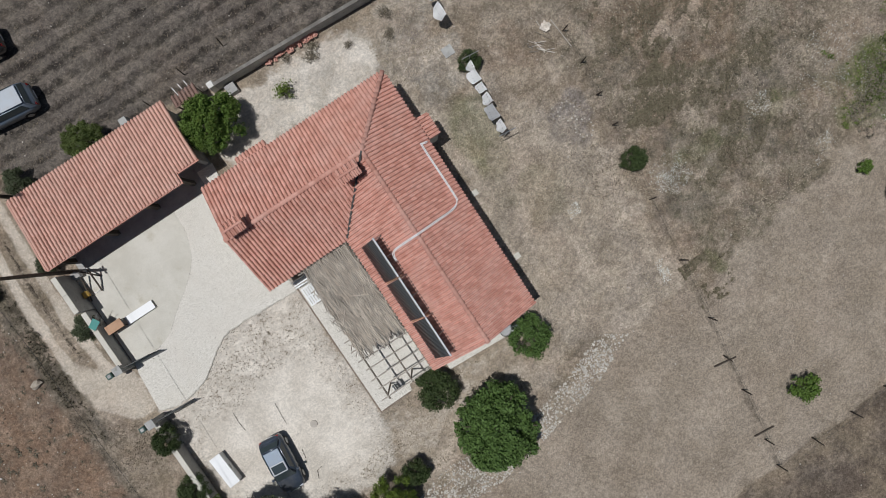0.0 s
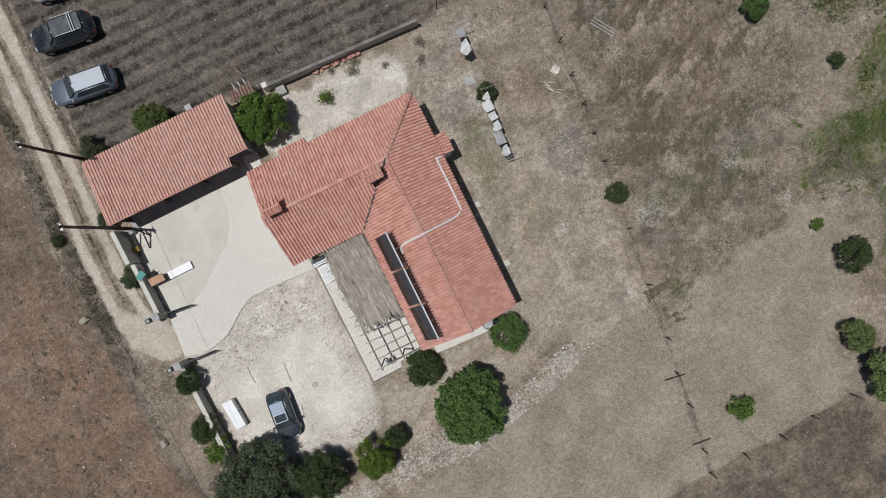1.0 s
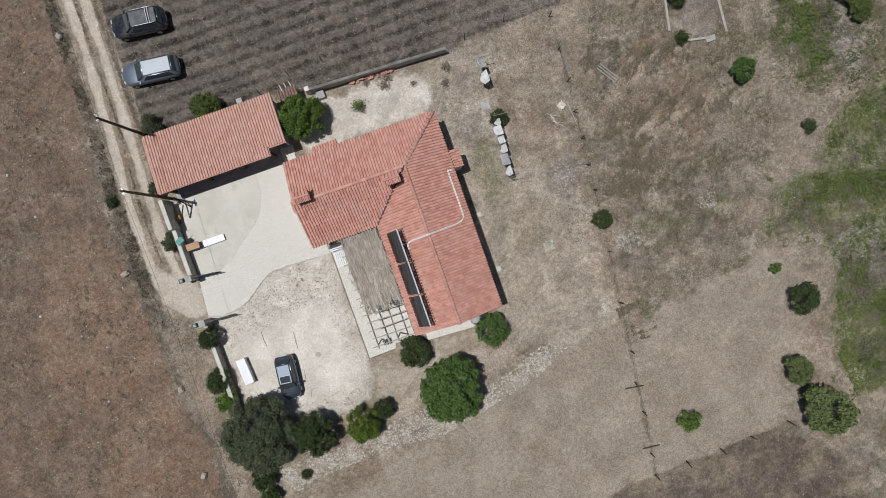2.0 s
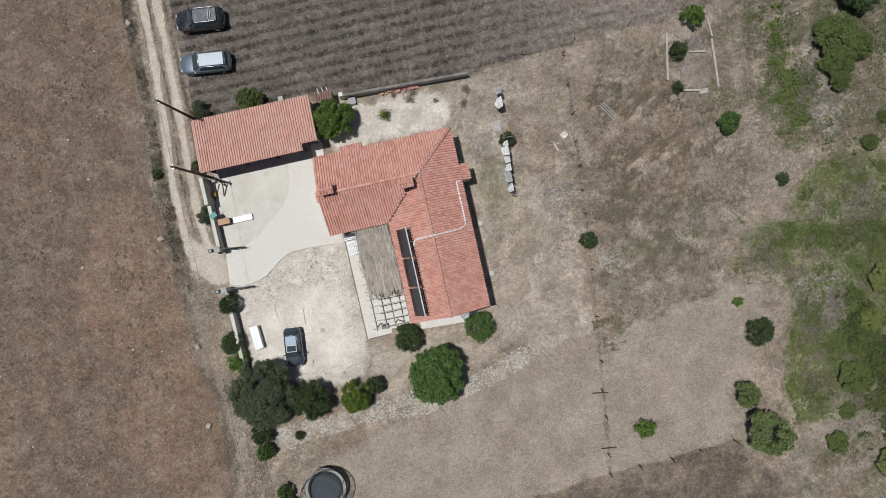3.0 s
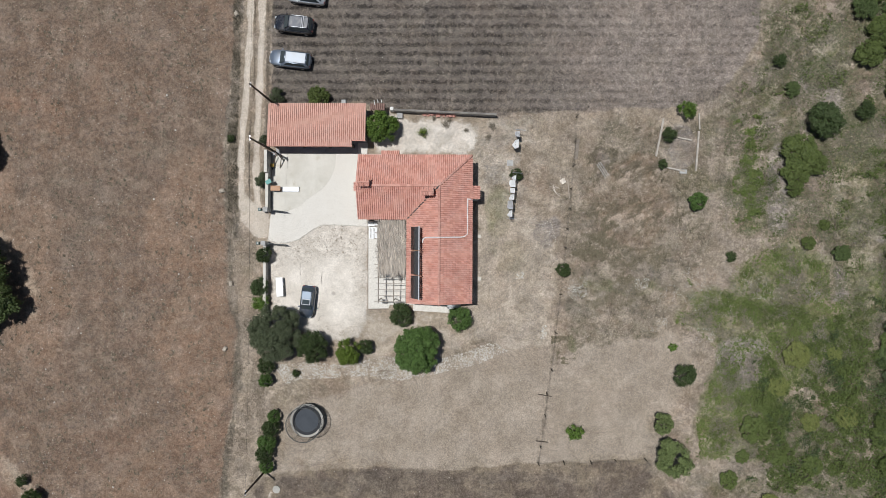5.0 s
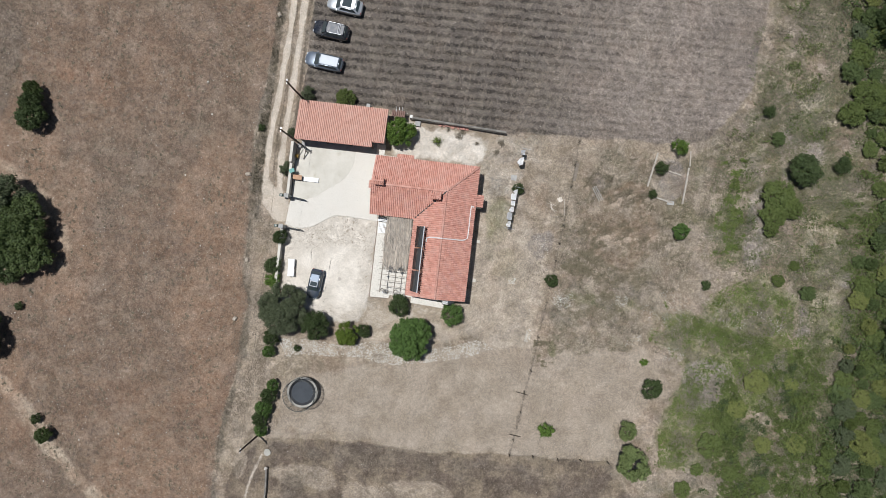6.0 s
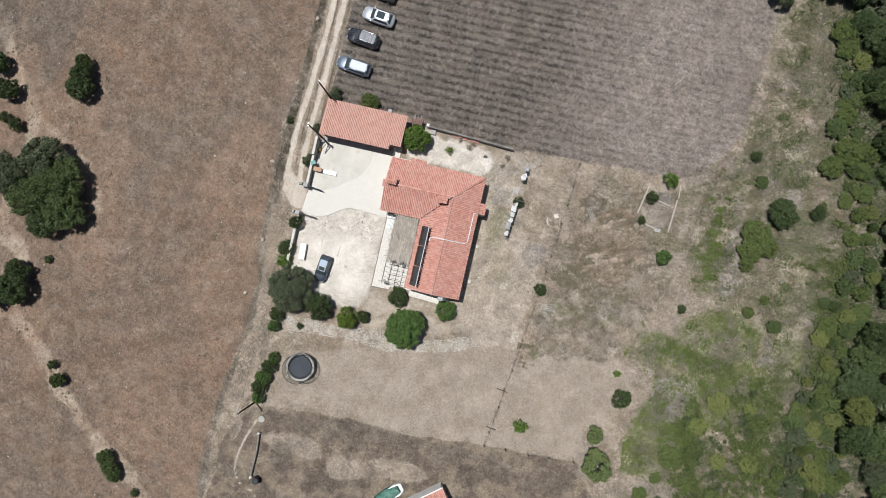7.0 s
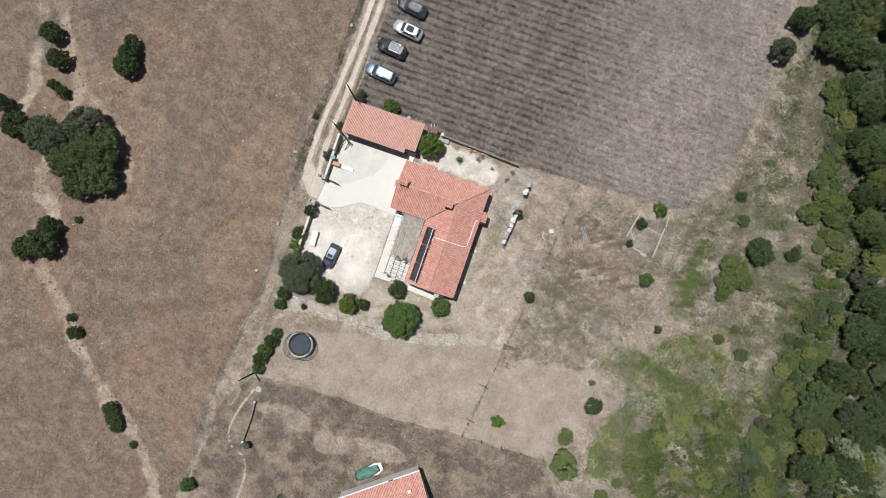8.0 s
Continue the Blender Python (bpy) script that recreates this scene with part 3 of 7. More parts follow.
PIPE = surface("white_conduit", (0.92, 0.89, 0.87), (0.86, 0.83, 0.80), 2.0, 30, 0.5, bump=0.0)
NET = surface("black_netting", (0.018, 0.02, 0.022), (0.03, 0.032, 0.035), 1.0, 60, 0.7)
MAT_GREY = surface("trampoline_mat", (0.05, 0.056, 0.064), (0.065, 0.072, 0.08), 0.6, 60, 0.9, bump=0.05)
PAD = surface("grey_beige_pad", (0.36, 0.34, 0.29), (0.44, 0.42, 0.37), 1.0, 30, 0.6, bump=0.05)
# near-black colour standing for shade under the chimney hoods
HOOD_SHADE = surface("hood_opening_shade", (0.02, 0.018, 0.016), (0.035, 0.03, 0.028), 3.0, 30, 0.95)


def gravel_material():
    n = Nodes("white_gravel")
    peb = n.cells(24.0, "Color")
    sep = n.t.nodes.new("ShaderNodeSeparateColor")
    n.put(sep.inputs[0], peb)
    c = n.mix(n.ramp(sep.outputs[0], 0.1, 0.9), (0.565, 0.53, 0.458), (0.765, 0.725, 0.65))
    c = n.mix(n.ramp(n.noise(0.5, 5), 0.42, 0.66, 0.0, 0.4), c, (0.66, 0.61, 0.53))
    c = n.mix(n.math("GREATER_THAN", n.noise(14.0, 3), 0.66), c, (0.26, 0.23, 0.19))
    n.bump(n.cells(24.0), 0.8, 0.02)
    return n.done(c, 0.9, 0, 0.3)


def tile_material(name="terracotta_tile", fade=0.0):
    n = Nodes(name)
    k = n.chance()
    c = n.mix(k, (0.505, 0.243, 0.184), (0.66, 0.355, 0.28))
    c = n.mix(n.ramp(n.noise(0.7, 5), 0.42, 0.68, 0.0, 0.4), c, (0.61, 0.39, 0.325))
    g = n.noise(22.0, 5, 0.75)
    c = n.mix(n.ramp(g, 0.45, 0.75, 0.0, 0.5), c, (0.30, 0.14, 0.11))
    c = n.mix(n.ramp(n.noise(4.5, 6, 0.75), 0.60, 0.74, 0.0, 0.6), c, (0.24, 0.17, 0.13))
    c = n.mix(fade, c, (0.56, 0.42, 0.34))
    n.bump(g, 0.3, 0.008)
    return n.done(c, 0.85, 0, 0.3)


GRAVEL, TILE, FADED_TILE = gravel_material(), tile_material(), tile_material("faded_tile", 0.3)

EDGE_BRICK = surface("weathered_brick", (0.22, 0.16, 0.12), (0.33, 0.27, 0.21), 2.0, 30, 0.9, vary=0.4)
# ---- drive, yard, terrace ----
KERB = curve_through([(-19.65, 0.75), (-18.6, 0.4), (-17.3, 0.5), (-16.2, 0.85), (-15.0, 1.7), (-13.9, 2.35), (-13.3, 2.5)], 4) + [(-11.0, 2.42), (-8.6, 2.3)]
ARC = curve_through([(-17.6, 3.95), (-16.5, 4.35), (-15.3, 5.3), (-13.9, 6.3), (-12.9, 7.3), (-12.4, 8.3), (-12.15, 9.3), (-12.1, 10.35)], 4)
slab("concrete_yard", [(-19.3, 4.0), (-17.8, 3.95)] + ARC[1:] + [(-12.1, 10.43), (-19.3, 10.43)], -0.25, 0.014, CONCRETE, "pale worn concrete slab before the carport", "pavement")
slab("gravel_drive", KERB + [(-8.6, 10.6), (-8.5, 11.6), (-9.6, 11.6), (-9.6, 10.43), (-12.09, 10.43)] + ARC[::-1] + [(-19.25, 3.99), (-19.4, 3.4)], -0.25, 0.02, GRAVEL, "white gravel drive from the gate to the house", "drive")
slab("terrace", [(-8.42, 2.3), (-8.38, -6.9), (-6.1, -6.85), (-6.0, -6.45), (-3.4, -6.4), (-3.4, 2.8), (-8.3, 2.8)], -0.25, 0.025, GRAVEL, "pale gravelled terrace under the pergola", "terrace")
slab("plinth_south", [(-3.39, -7.1), (0.3, -7.3), (1.9, -7.2), (1.9, -5.7), (-3.39, -5.7)], -0.25, 0.03, GRAVEL, "pale cement strip along the house foot", "pavement")


def stone_mesh(seed, sub=1):
    r = random.Random(seed)
    bm = bmesh.new()
    bmesh.ops.create_icosphere(bm, subdivisions=sub, radius=1.0)
    for v in bm.verts:
        v.co *= r.uniform(0.72, 1.12)
        v.co.z *= 0.6
    return bm


def stones(name, places, material, parent=None, label="", kind="", seed=1):
    """Loose stones joined into one mesh."""
    shapes = []
    for s in range(6):
        bm = stone_mesh(s + seed)
        bm.verts.ensure_lookup_table()
        shapes.append((np.array([v.co[:] for v in bm.verts]), [[v.index for v in f.verts] for f in bm.faces]))
        bm.free()
    r = random.Random(seed)
    vs, fs, k = [], [], 0
    for x, y, z, size in places:
        p, f = shapes[r.randrange(6)]
        a = r.uniform(0, 6.28)
        ca, sa = math.cos(a), math.sin(a)
        sx, sy, sz = size * r.uniform(0.7, 1.3), size * r.uniform(0.7, 1.2), size * r.uniform(0.6, 1.0)
        q = np.column_stack([(p[:, 0] * sx * ca - p[:, 1] * sy * sa) + x, (p[:, 0] * sx * sa + p[:, 1] * sy * ca) + y, p[:, 2] * sz + z])
        vs += q.tolist()
        fs += [[i + k for i in face] for face in f]
        k += len(p)
    return raw(name, vs, fs, material, parent, label, kind)


def along(pts, step):
    """Places at even steps along a broken line."""
    out, left = [], 0.0
    for (ax, ay), (bx, by) in zip(pts, pts[1:]):
        d = math.hypot(bx - ax, by - ay)
        t = left
        while t < d:
            out.append((ax + (bx - ax) * t / d, ay + (by - ay) * t / d, math.atan2(by - ay, bx - ax)))
            t += step
        left = t - d
    return out


edging = thing("kerb_stones", "row of small pale kerb stones edging the gravel drive", "kerb", kind="structure")
kerb_me = mesh_of("kerb_stone", stone_mesh(3), STONE)
for x, y, a in along(KERB, 0.16):
    k = new("kerb_stone", kerb_me)
    k.parent = edging
    k.matrix_basis = Matrix.LocRotScale((x + random.uniform(-0.03, 0.03), y + random.uniform(-0.03, 0.03), 0.0), Euler((0, 0, a + random.uniform(-0.4, 0.4))), (0.11, 0.09, 0.06))
edging = thing("edging_bricks", "thin brick edging between terrace and yard", "edging", kind="structure")
brick_me = mesh_of("brick", box(bmesh.new(), -0.11, 0.11, -0.05, 0.05, -0.06, 0.06, bevel=0.008), EDGE_BRICK)
for x, y, a in along([(-8.47, 2.25), (-8.43, -6.95), (-6.2, -6.92)], 0.235):
    k = new("brick", brick_me)
    k.parent = edging
    k.matrix_basis = Matrix.LocRotScale((x, y, -0.03), Euler((0, 0, a + random.uniform(-0.05, 0.05))), None)
arc_row = thing("slab_edge_stones", "row of small stones where concrete meets gravel", "edging", kind="structure")
for x, y, a in along(ARC, 0.21):
    k = new("edge_stone", kerb_me)
    k.parent = arc_row
    k.matrix_basis = Matrix.LocRotScale((x, y, 0.01), Euler((0, 0, a)), (0.09, 0.05, 0.04))

# ---- tiled roofs ----
PITCH, COURSE = 0.216, 0.338


def tile_mesh():
    """One clay roof tile: a roll and a pan, its lower end lifted over the course below."""
    prof = [(-0.111, 0.0), (-0.105, 0.042), (-0.082, 0.073), (-0.045, 0.086), (-0.008, 0.073), (0.017, 0.042), (0.027, -0.008), (0.068, -0.028), (0.111, 0.0)]
    vs, fs = [], []
    for y, lift in ((-0.03, 0.066), (0.358, 0.004)):
        vs += [(x, y, z + lift) for x, z in prof]
    vs += [(x, -0.03, z + 0.066 - 0.058) for x, z in prof]
    k = len(prof)
    for i in range(k - 1):
        fs += [(i, i + 1, k + i + 1, k + i), (2 * k + i, 2 * k + i + 1, i + 1, i)]
    return vs, fs


def cap_mesh(length=0.42, r=0.125):
    vs, fs = [], []
    n = 6
    for y, s in ((0.0, 1.12), (length, 0.92)):
        vs += [(r * s * math.cos(math.pi * i / n), y, r * s * 0.75 * math.sin(math.pi * i / n)) for i in range(n + 1)]
    vs += [(r * 0.95 * math.cos(math.pi * i / n), 0.0, r * 0.6 * math.sin(math.pi * i / n)) for i in range(n + 1)]
    k = n + 1
    for i in range(n):
        fs += [(i, k + i, k + i + 1, i + 1), (2 * k + i, i, i + 1, 2 * k + i + 1)]
    return vs, fs


def mesh_raw(name, vs, fs, material, smooth=True):
    me = bpy.data.meshes.new(name)
    me.from_pydata(vs, [], fs)
    me.update()
    if smooth:
        me.shade_smooth()
    me.materials.append(material)
    return me


TILE_VS, TILE_FS = tile_mesh()
OLD_TILE = surface("old_tile", (0.20, 0.12, 0.095), (0.29, 0.185, 0.15), 2.0, 20, 0.9)
OLD_ME = mesh_raw("old_tile", TILE_VS, TILE_FS, OLD_TILE, False)
TILE_ME = mesh_raw("roof_tile", TILE_VS, TILE_FS, TILE, False)
FADED_ME = mesh_raw("roof_tile", TILE_VS, TILE_FS, FADED_TILE, False)
CAP_ME = mesh_raw("ridge_tile", *cap_mesh(), TILE)


def slope_tiles(outline, eave, down, rise, start, stop, courses):
    """Poses of the tiles of one roof slope. outline: its plan; eave: a point of the eave with its height; down: the way down in plan;
    rise: metres up per metre inward; start, stop: the stretch along the eave."""
    down = Vector((*down, 0)).normalized()
    u = Vector((-down.y, down.x, 0))
    up = Vector((-down.x, -down.y, rise)).normalized()
    side = up.cross(Vector((0, 0, 1))).normalized()
    normal = side.cross(up).normalized()
    out = []
    columns = int(round((stop - start) / PITCH))
    width = (stop - start) / columns
    for i in range(columns):
        for j in range(courses):
            s = start + (i + 0.5) * width
            p = Vector(eave) + u * s + up * (j * COURSE)
            mid = p + up * 0.17
            if inside_gap(np.array([mid.x]), np.array([mid.y]), outline)[0] < 0.02:
                jig = Matrix.Rotation(random.uniform(-0.03, 0.03), 4, "Z") @ Matrix.Rotation(random.uniform(-0.025, 0.02), 4, "X")
                m = Matrix.Translation(p + normal * random.uniform(0.0, 0.016)) @ Matrix((side, up, normal)).transposed().to_4x4() @ jig
                out.append(m)
    return out


def lay(parent, poses, centre, material, own=300):
    """The tiles round a centre as pieces of their own, the others joined."""
    me = TILE_ME if material == TILE else FADED_ME
    poses = sorted(poses, key=lambda m: (m.translation.xy - Vector(centre)).length)
    for m in poses[:own]:
        k = new("roof_tile", me)
        k.parent = parent
        k.matrix_basis = m
    vs, fs = [], []
    base = np.column_stack([np.array(TILE_VS), np.ones(len(TILE_VS))])
    for n, m in enumerate(poses[own:]):
        vs += (base @ np.array(m).T)[:, :3].tolist()
        fs += [tuple(i + n * len(TILE_VS) for i in f) for f in TILE_FS]
    if vs:
        raw("roof_tiles", vs, fs, material, parent, kind="stuff")


def caps(parent, a, b):
    a, b = Vector(a), Vector(b)
    d = (b - a).normalized()
    side = d.cross(Vector((0, 0, 1))).normalized()
    up = side.cross(d)
    n = int((b - a).length / 0.36)
    for i in range(n + 1):
        k = new("ridge_tile", CAP_ME)
        k.parent = parent
        k.matrix_basis = Matrix.Translation(a + d * min(i * 0.36, (b - a).length - 0.4)) @ Matrix((side, d, up)).transposed().to_4x4() @ Matrix.Rotation(random.uniform(-0.03, 0.03), 4, "Z")


def deck(bm, pts, t=0.09):
    """A sloping roof plate of some thickness."""
    hi = [bm.verts.new(p) for p in pts]
    lo = [bm.verts.new((p[0], p[1], p[2] - t)) for p in pts]
    bm.faces.new(hi)
    bm.faces.new(lo[::-1])
    for i in range(len(pts)):
        j = (i + 1) % len(pts)
        bm.faces.new((hi[i], lo[i], lo[j], hi[j]))


# ---- the house ----
EAVE, RIDGE = 2.9, 4.55
XW, XI, XE, XR = -9.15, -3.85, 2.98, -0.43
YN, YI, YS, YR = 9.75, 3.02, -6.0, 6.38
RISE = (RIDGE - EAVE) / (YN - YR)


def chimney(parent, x0, x1, y0, y1, z0, z1):
    """A rendered stack with a little gabled tile hood, open at its ends."""
    c = part("chimney", box(bmesh.new(), x0 + 0.12, x1 - 0.12, y0 + 0.1, y1 - 0.1, z0, z1 - 0.42, bevel=0.01), TILE, parent, "terracotta chimney with a tiled hood")
    bm = bmesh.new()
    for px in (x0 + 0.14, x1 - 0.22):
        for py in (y0 + 0.12, y1 - 0.2):
            box(bm, px, px + 0.08, py, py + 0.08, z1 - 0.43, z1 - 0.1)
    part("hood_post", bm, TILE, c)
    # solid dark block in the opening, in place of the shade below the hood
    part("flue_shade_block", box(bmesh.new(), x0 + 0.1, x1 - 0.1, y0 + 0.09, y1 - 0.09, z1 - 0.415, z1 - 0.15), HOOD_SHADE, c, "dark block painting the shade under the chimney hood")
    bm = bmesh.new()
    ym = (y0 + y1) / 2
    deck(bm, [(x0, y0, z1 - 0.12), (x1, y0, z1 - 0.12), (x1, ym, z1), (x0, ym, z1)], 0.05)
    deck(bm, [(x1, y1, z1 - 0.12), (x0, y1, z1 - 0.12), (x0, ym + 0.004, z1), (x1, ym + 0.004, z1)], 0.05)
    h = part("hood", bm, TILE, c)
    vs, fs = [], []
    base = np.column_stack([np.array(TILE_VS) * np.array([0.9, (y1 - y0) / 0.75, 0.85]), np.ones(len(TILE_VS))])
    n = max(3, int((x1 - x0) / 0.21))
    for i in range(n):
        x = x0 + (i + 0.5) * (x1 - x0) / n
        for s in (1, -1):
            m = Matrix.Translation((x, y0 - 0.02 if s > 0 else y1 + 0.02, z1 - 0.11)) @ Matrix.Rotation(0 if s > 0 else math.pi, 4, "Z") @ Matrix.Rotation(math.atan2(0.12, (y1 - y0) / 2), 4, "X")
            k = len(vs)
            vs += (base @ np.array(m).T)[:, :3].tolist()
            fs += [tuple(q + k for q in f) for f in TILE_FS]
    raw("hood_tiles", vs, fs, TILE, c, kind="stuff")
    bm = bmesh.new()
    rod(bm, (x0, ym, z1 + 0.02), (x1, ym, z1 + 0.02), 0.085, seg=10)
    part("hood_ridge", bm, TILE, c)
    return c


def small_roof(parent, name, x0, x1, y0, y1, z_hi, z_lo, way, wall_to, label):
    """A low lean-to with a few tiles on top, falling the given way."""
    bm = bmesh.new()
    box(bm, x0 + 0.06, x1 - 0.06, y0 + 0.06, y1 - 0.06, wall_to, min(z_hi, z_lo) - 0.03)
    w = part(name, bm, PLASTER, parent, label)
    zz = {"E": (z_hi, z_lo, z_lo, z_hi), "W": (z_lo, z_hi, z_hi, z_lo), "N": (z_hi, z_hi, z_lo, z_lo)}[way]
    bm = bmesh.new()
    deck(bm, [(x0, y0, zz[0]), (x1, y0, zz[1]), (x1, y1, zz[2]), (x0, y1, zz[3])], 0.06)
    part("annex_roof", bm, TILE, w)
    out = [(x0 - 0.02, y0 - 0.02), (x1 + 0.02, y0 - 0.02), (x1 + 0.02, y1 + 0.02), (x0 - 0.02, y1 + 0.02)]
    if way in "EW":
        run, length = x1 - x0, y1 - y0
        down = (1, 0) if way == "E" else (-1, 0)
        eave = (x1, y0, z_lo + 0.01) if way == "E" else (x0, y1, z_lo + 0.01)
    else:
        run, length = y1 - y0, x1 - x0
        down, eave = (0, 1), (x1, y1, z_lo + 0.01)
    poses = slope_tiles(out, eave, down, (z_hi - z_lo) / run, 0.02, length - 0.02, max(1, int(run / 0.31)))
    for m in poses:
        k = new("annex_tile", TILE_ME)
        k.parent = w
        k.matrix_basis = m
    return w


def build_house():
    h = thing("house", "single-storey farmhouse with a terracotta tile roof and white walls", "house")
    o, t = 0.38, 0.3
    for name, x0, x1, y0, y1 in (
            ("wall_north", XW + o, XE - o, YN - o - t, YN - o), ("wall_east", XE - o - t, XE - o, YS + o, YN - o - t),
            ("wall_south", XI + o + t, XE - o - t, YS + o, YS + o + t), ("wall_west", XW + o, XW + o + t, YI + 1.3, YN - o - t),
            ("wall_inner_west", XI + o, XI + o + t, YS + o, YI + o), ("wall_inner_south", XW + o + 2.4, XI + o + t, YI + o, YI + o + t)):
        part(name, box(bmesh.new(), x0, x1, y0, y1, -0.3, EAVE - 0.02), PLASTER, h, "white rendered wall")
    # the open porch at the south-west corner, with a dark doorway behind
    part("porch_wall", box(bmesh.new(), XW + o + t, XW + o + 2.4, YI + 1.3, YI + 1.6, -0.3, EAVE + 0.3), PLASTER, h, "shaded porch wall")
    part("porch_door", box(bmesh.new(), XW + 1.5, XW + 2.4, YI + 1.24, YI + 1.3, 0.06, 2.06, bevel=0.01), WOOD_DARK, h, "dark timber door in the porch")
    part("porch_post", box(bmesh.new(), XW + o, XW + o + 0.28, YI + 0.35, YI + 0.63, -0.3, EAVE - 0.02, bevel=0.01), PLASTER, h)
    for name, tri in (("gable_west", [(XW + o + 0.05, YI + o, EAVE), (XW + o + 0.05, YN - o, EAVE), (XW + o + 0.05, YR, RIDGE - 0.12)]),
                      ("gable_south", [(XI + o, YS + o + 0.05, EAVE), (XE - o, YS + o + 0.05, EAVE), (XR, YS + o + 0.05, RIDGE - 0.12)])):
        bm = bmesh.new()
        off = Vector((t, 0, 0)) if name == "gable_west" else Vector((0, t, 0))
        a = [bm.verts.new(Vector(p) - Vector((0, 0, 0.06))) for p in tri]
        b = [bm.verts.new(Vector(p) - Vector((0, 0, 0.06)) + off) for p in tri]
        bm.faces.new(a)
        bm.faces.new(b[::-1])
        for i in range(3):
            bm.faces.new((a[i], b[i], b[(i + 1) % 3], a[(i + 1) % 3]))
        bmesh.ops.recalc_face_normals(bm, faces=bm.faces[:])
        part(name, bm, PLASTER, h)
    bm = bmesh.new()
    hub = (XR, YR, RIDGE)
    inner = (XI, YI, EAVE)
    deck(bm, [(XE, YN, EAVE), (XW, YN, EAVE), (XW, YR, RIDGE), hub])
    deck(bm, [(XE, YS, EAVE), (XE, YN, EAVE), hub, (XR, YS, RIDGE)])
    deck(bm, [(XW, YI, EAVE), inner, hub, (XW, YR, RIDGE)])
    deck(bm, [(XI, YS, EAVE), (XR, YS, RIDGE), hub, inner])
    roof = part("roof", bm, TILE, h, "terracotta roof with ridges, a hip and a valley")
    n = 11
    z = EAVE + 0.012
    poses = slope_tiles([(XW, YN + 0.1), (XE, YN + 0.1), (XR, YR), (XW, YR)], (0, YN + 0.03, z), (0, 1), RISE, -XE, -XW, n)
    poses += slope_tiles([(XE + 0.1, YS), (XE + 0.1, YN), (XR, YR), (XR, YS)], (XE + 0.03, 0, z), (1, 0), RISE, YS, YN, n)
    poses += slope_tiles([(XW, YI - 0.1), (XI - 0.13, YI - 0.1), (XR - 0.13, YR), (XW, YR)], (0, YI - 0.03, z), (0, -1), RISE, XW, XR, n)
    poses += slope_tiles([(XI - 0.1, YS), (XR, YS), (XR, YR - 0.13), (XI - 0.1, YI - 0.13)], (XI - 0.03, 0, z), (-1, 0), RISE, -YR, -YS, n)
    lay(roof, poses, (-0.4, 2.0), TILE)
    zr = RIDGE + 0.06
    caps(roof, (XW - 0.03, YR, zr), (XR, YR, zr))
    caps(roof, (XR, YS - 0.03, zr), (XR, YR, zr))
    caps(roof, (XE + 0.02, YN + 0.02, EAVE + 0.10), (XR, YR, zr))
    bm = bmesh.new()
    a, b = Vector(inner), Vector(hub)
    s = (b - a).cross(Vector((0, 0, 1))).normalized() * 0.05
    deck(bm, [a - s + Vector((0, 0, 0.185)), a + s + Vector((0, 0, 0.185)), b + s + Vector((0, 0, 0.185)), b - s + Vector((0, 0, 0.185))], 0.01)
    part("valley_gutter", bm, METAL_DARK, roof, "dark valley gutter")
    bm = bmesh.new()
    box(bm, XW + 0.02, XI, YI - 0.02, YI + 0.02, EAVE - 0.16, EAVE - 0.02)
    part("fascia", bm, WOOD_DARK, roof)
    chimney(h, -8.8, -7.6, 6.25, 7.0, 3.9, 5.4)
    chimney(h, -2.25, -1.0, 5.35, 6.08, 3.9, 5.4)
    small_roof(h, "east_annex", XE - 0.36, 3.85, 5.15, 6.6, 2.78, 2.4, "E", -0.3, "small white lean-to with a tiled top")
    small_roof(h, "west_hearth", -9.62, XW + 0.36, 5.98, 6.92, 2.72, 2.5, "W", -0.3, "hearth projection with a tiled top")
    small_roof(h, "oven_annex", -6.75, -4.75, YN - 0.37, 10.28, 2.72, 2.45, "N", -0.3, "low oven annex with a tiled top")
    part("back_step", box(bmesh.new(), -8.75, -6.82, YN - 0.36, 10.2, -0.3, 1.1, bevel=0.02), PLASTER, h, "low white masonry bench against the back wall")
    return h


build_house()


# ---- collectors, pipes and dish on the roof ----
def roof_z(x):
    return EAVE + (x - XI) * RISE if x < XR else EAVE + (XE - x) * RISE


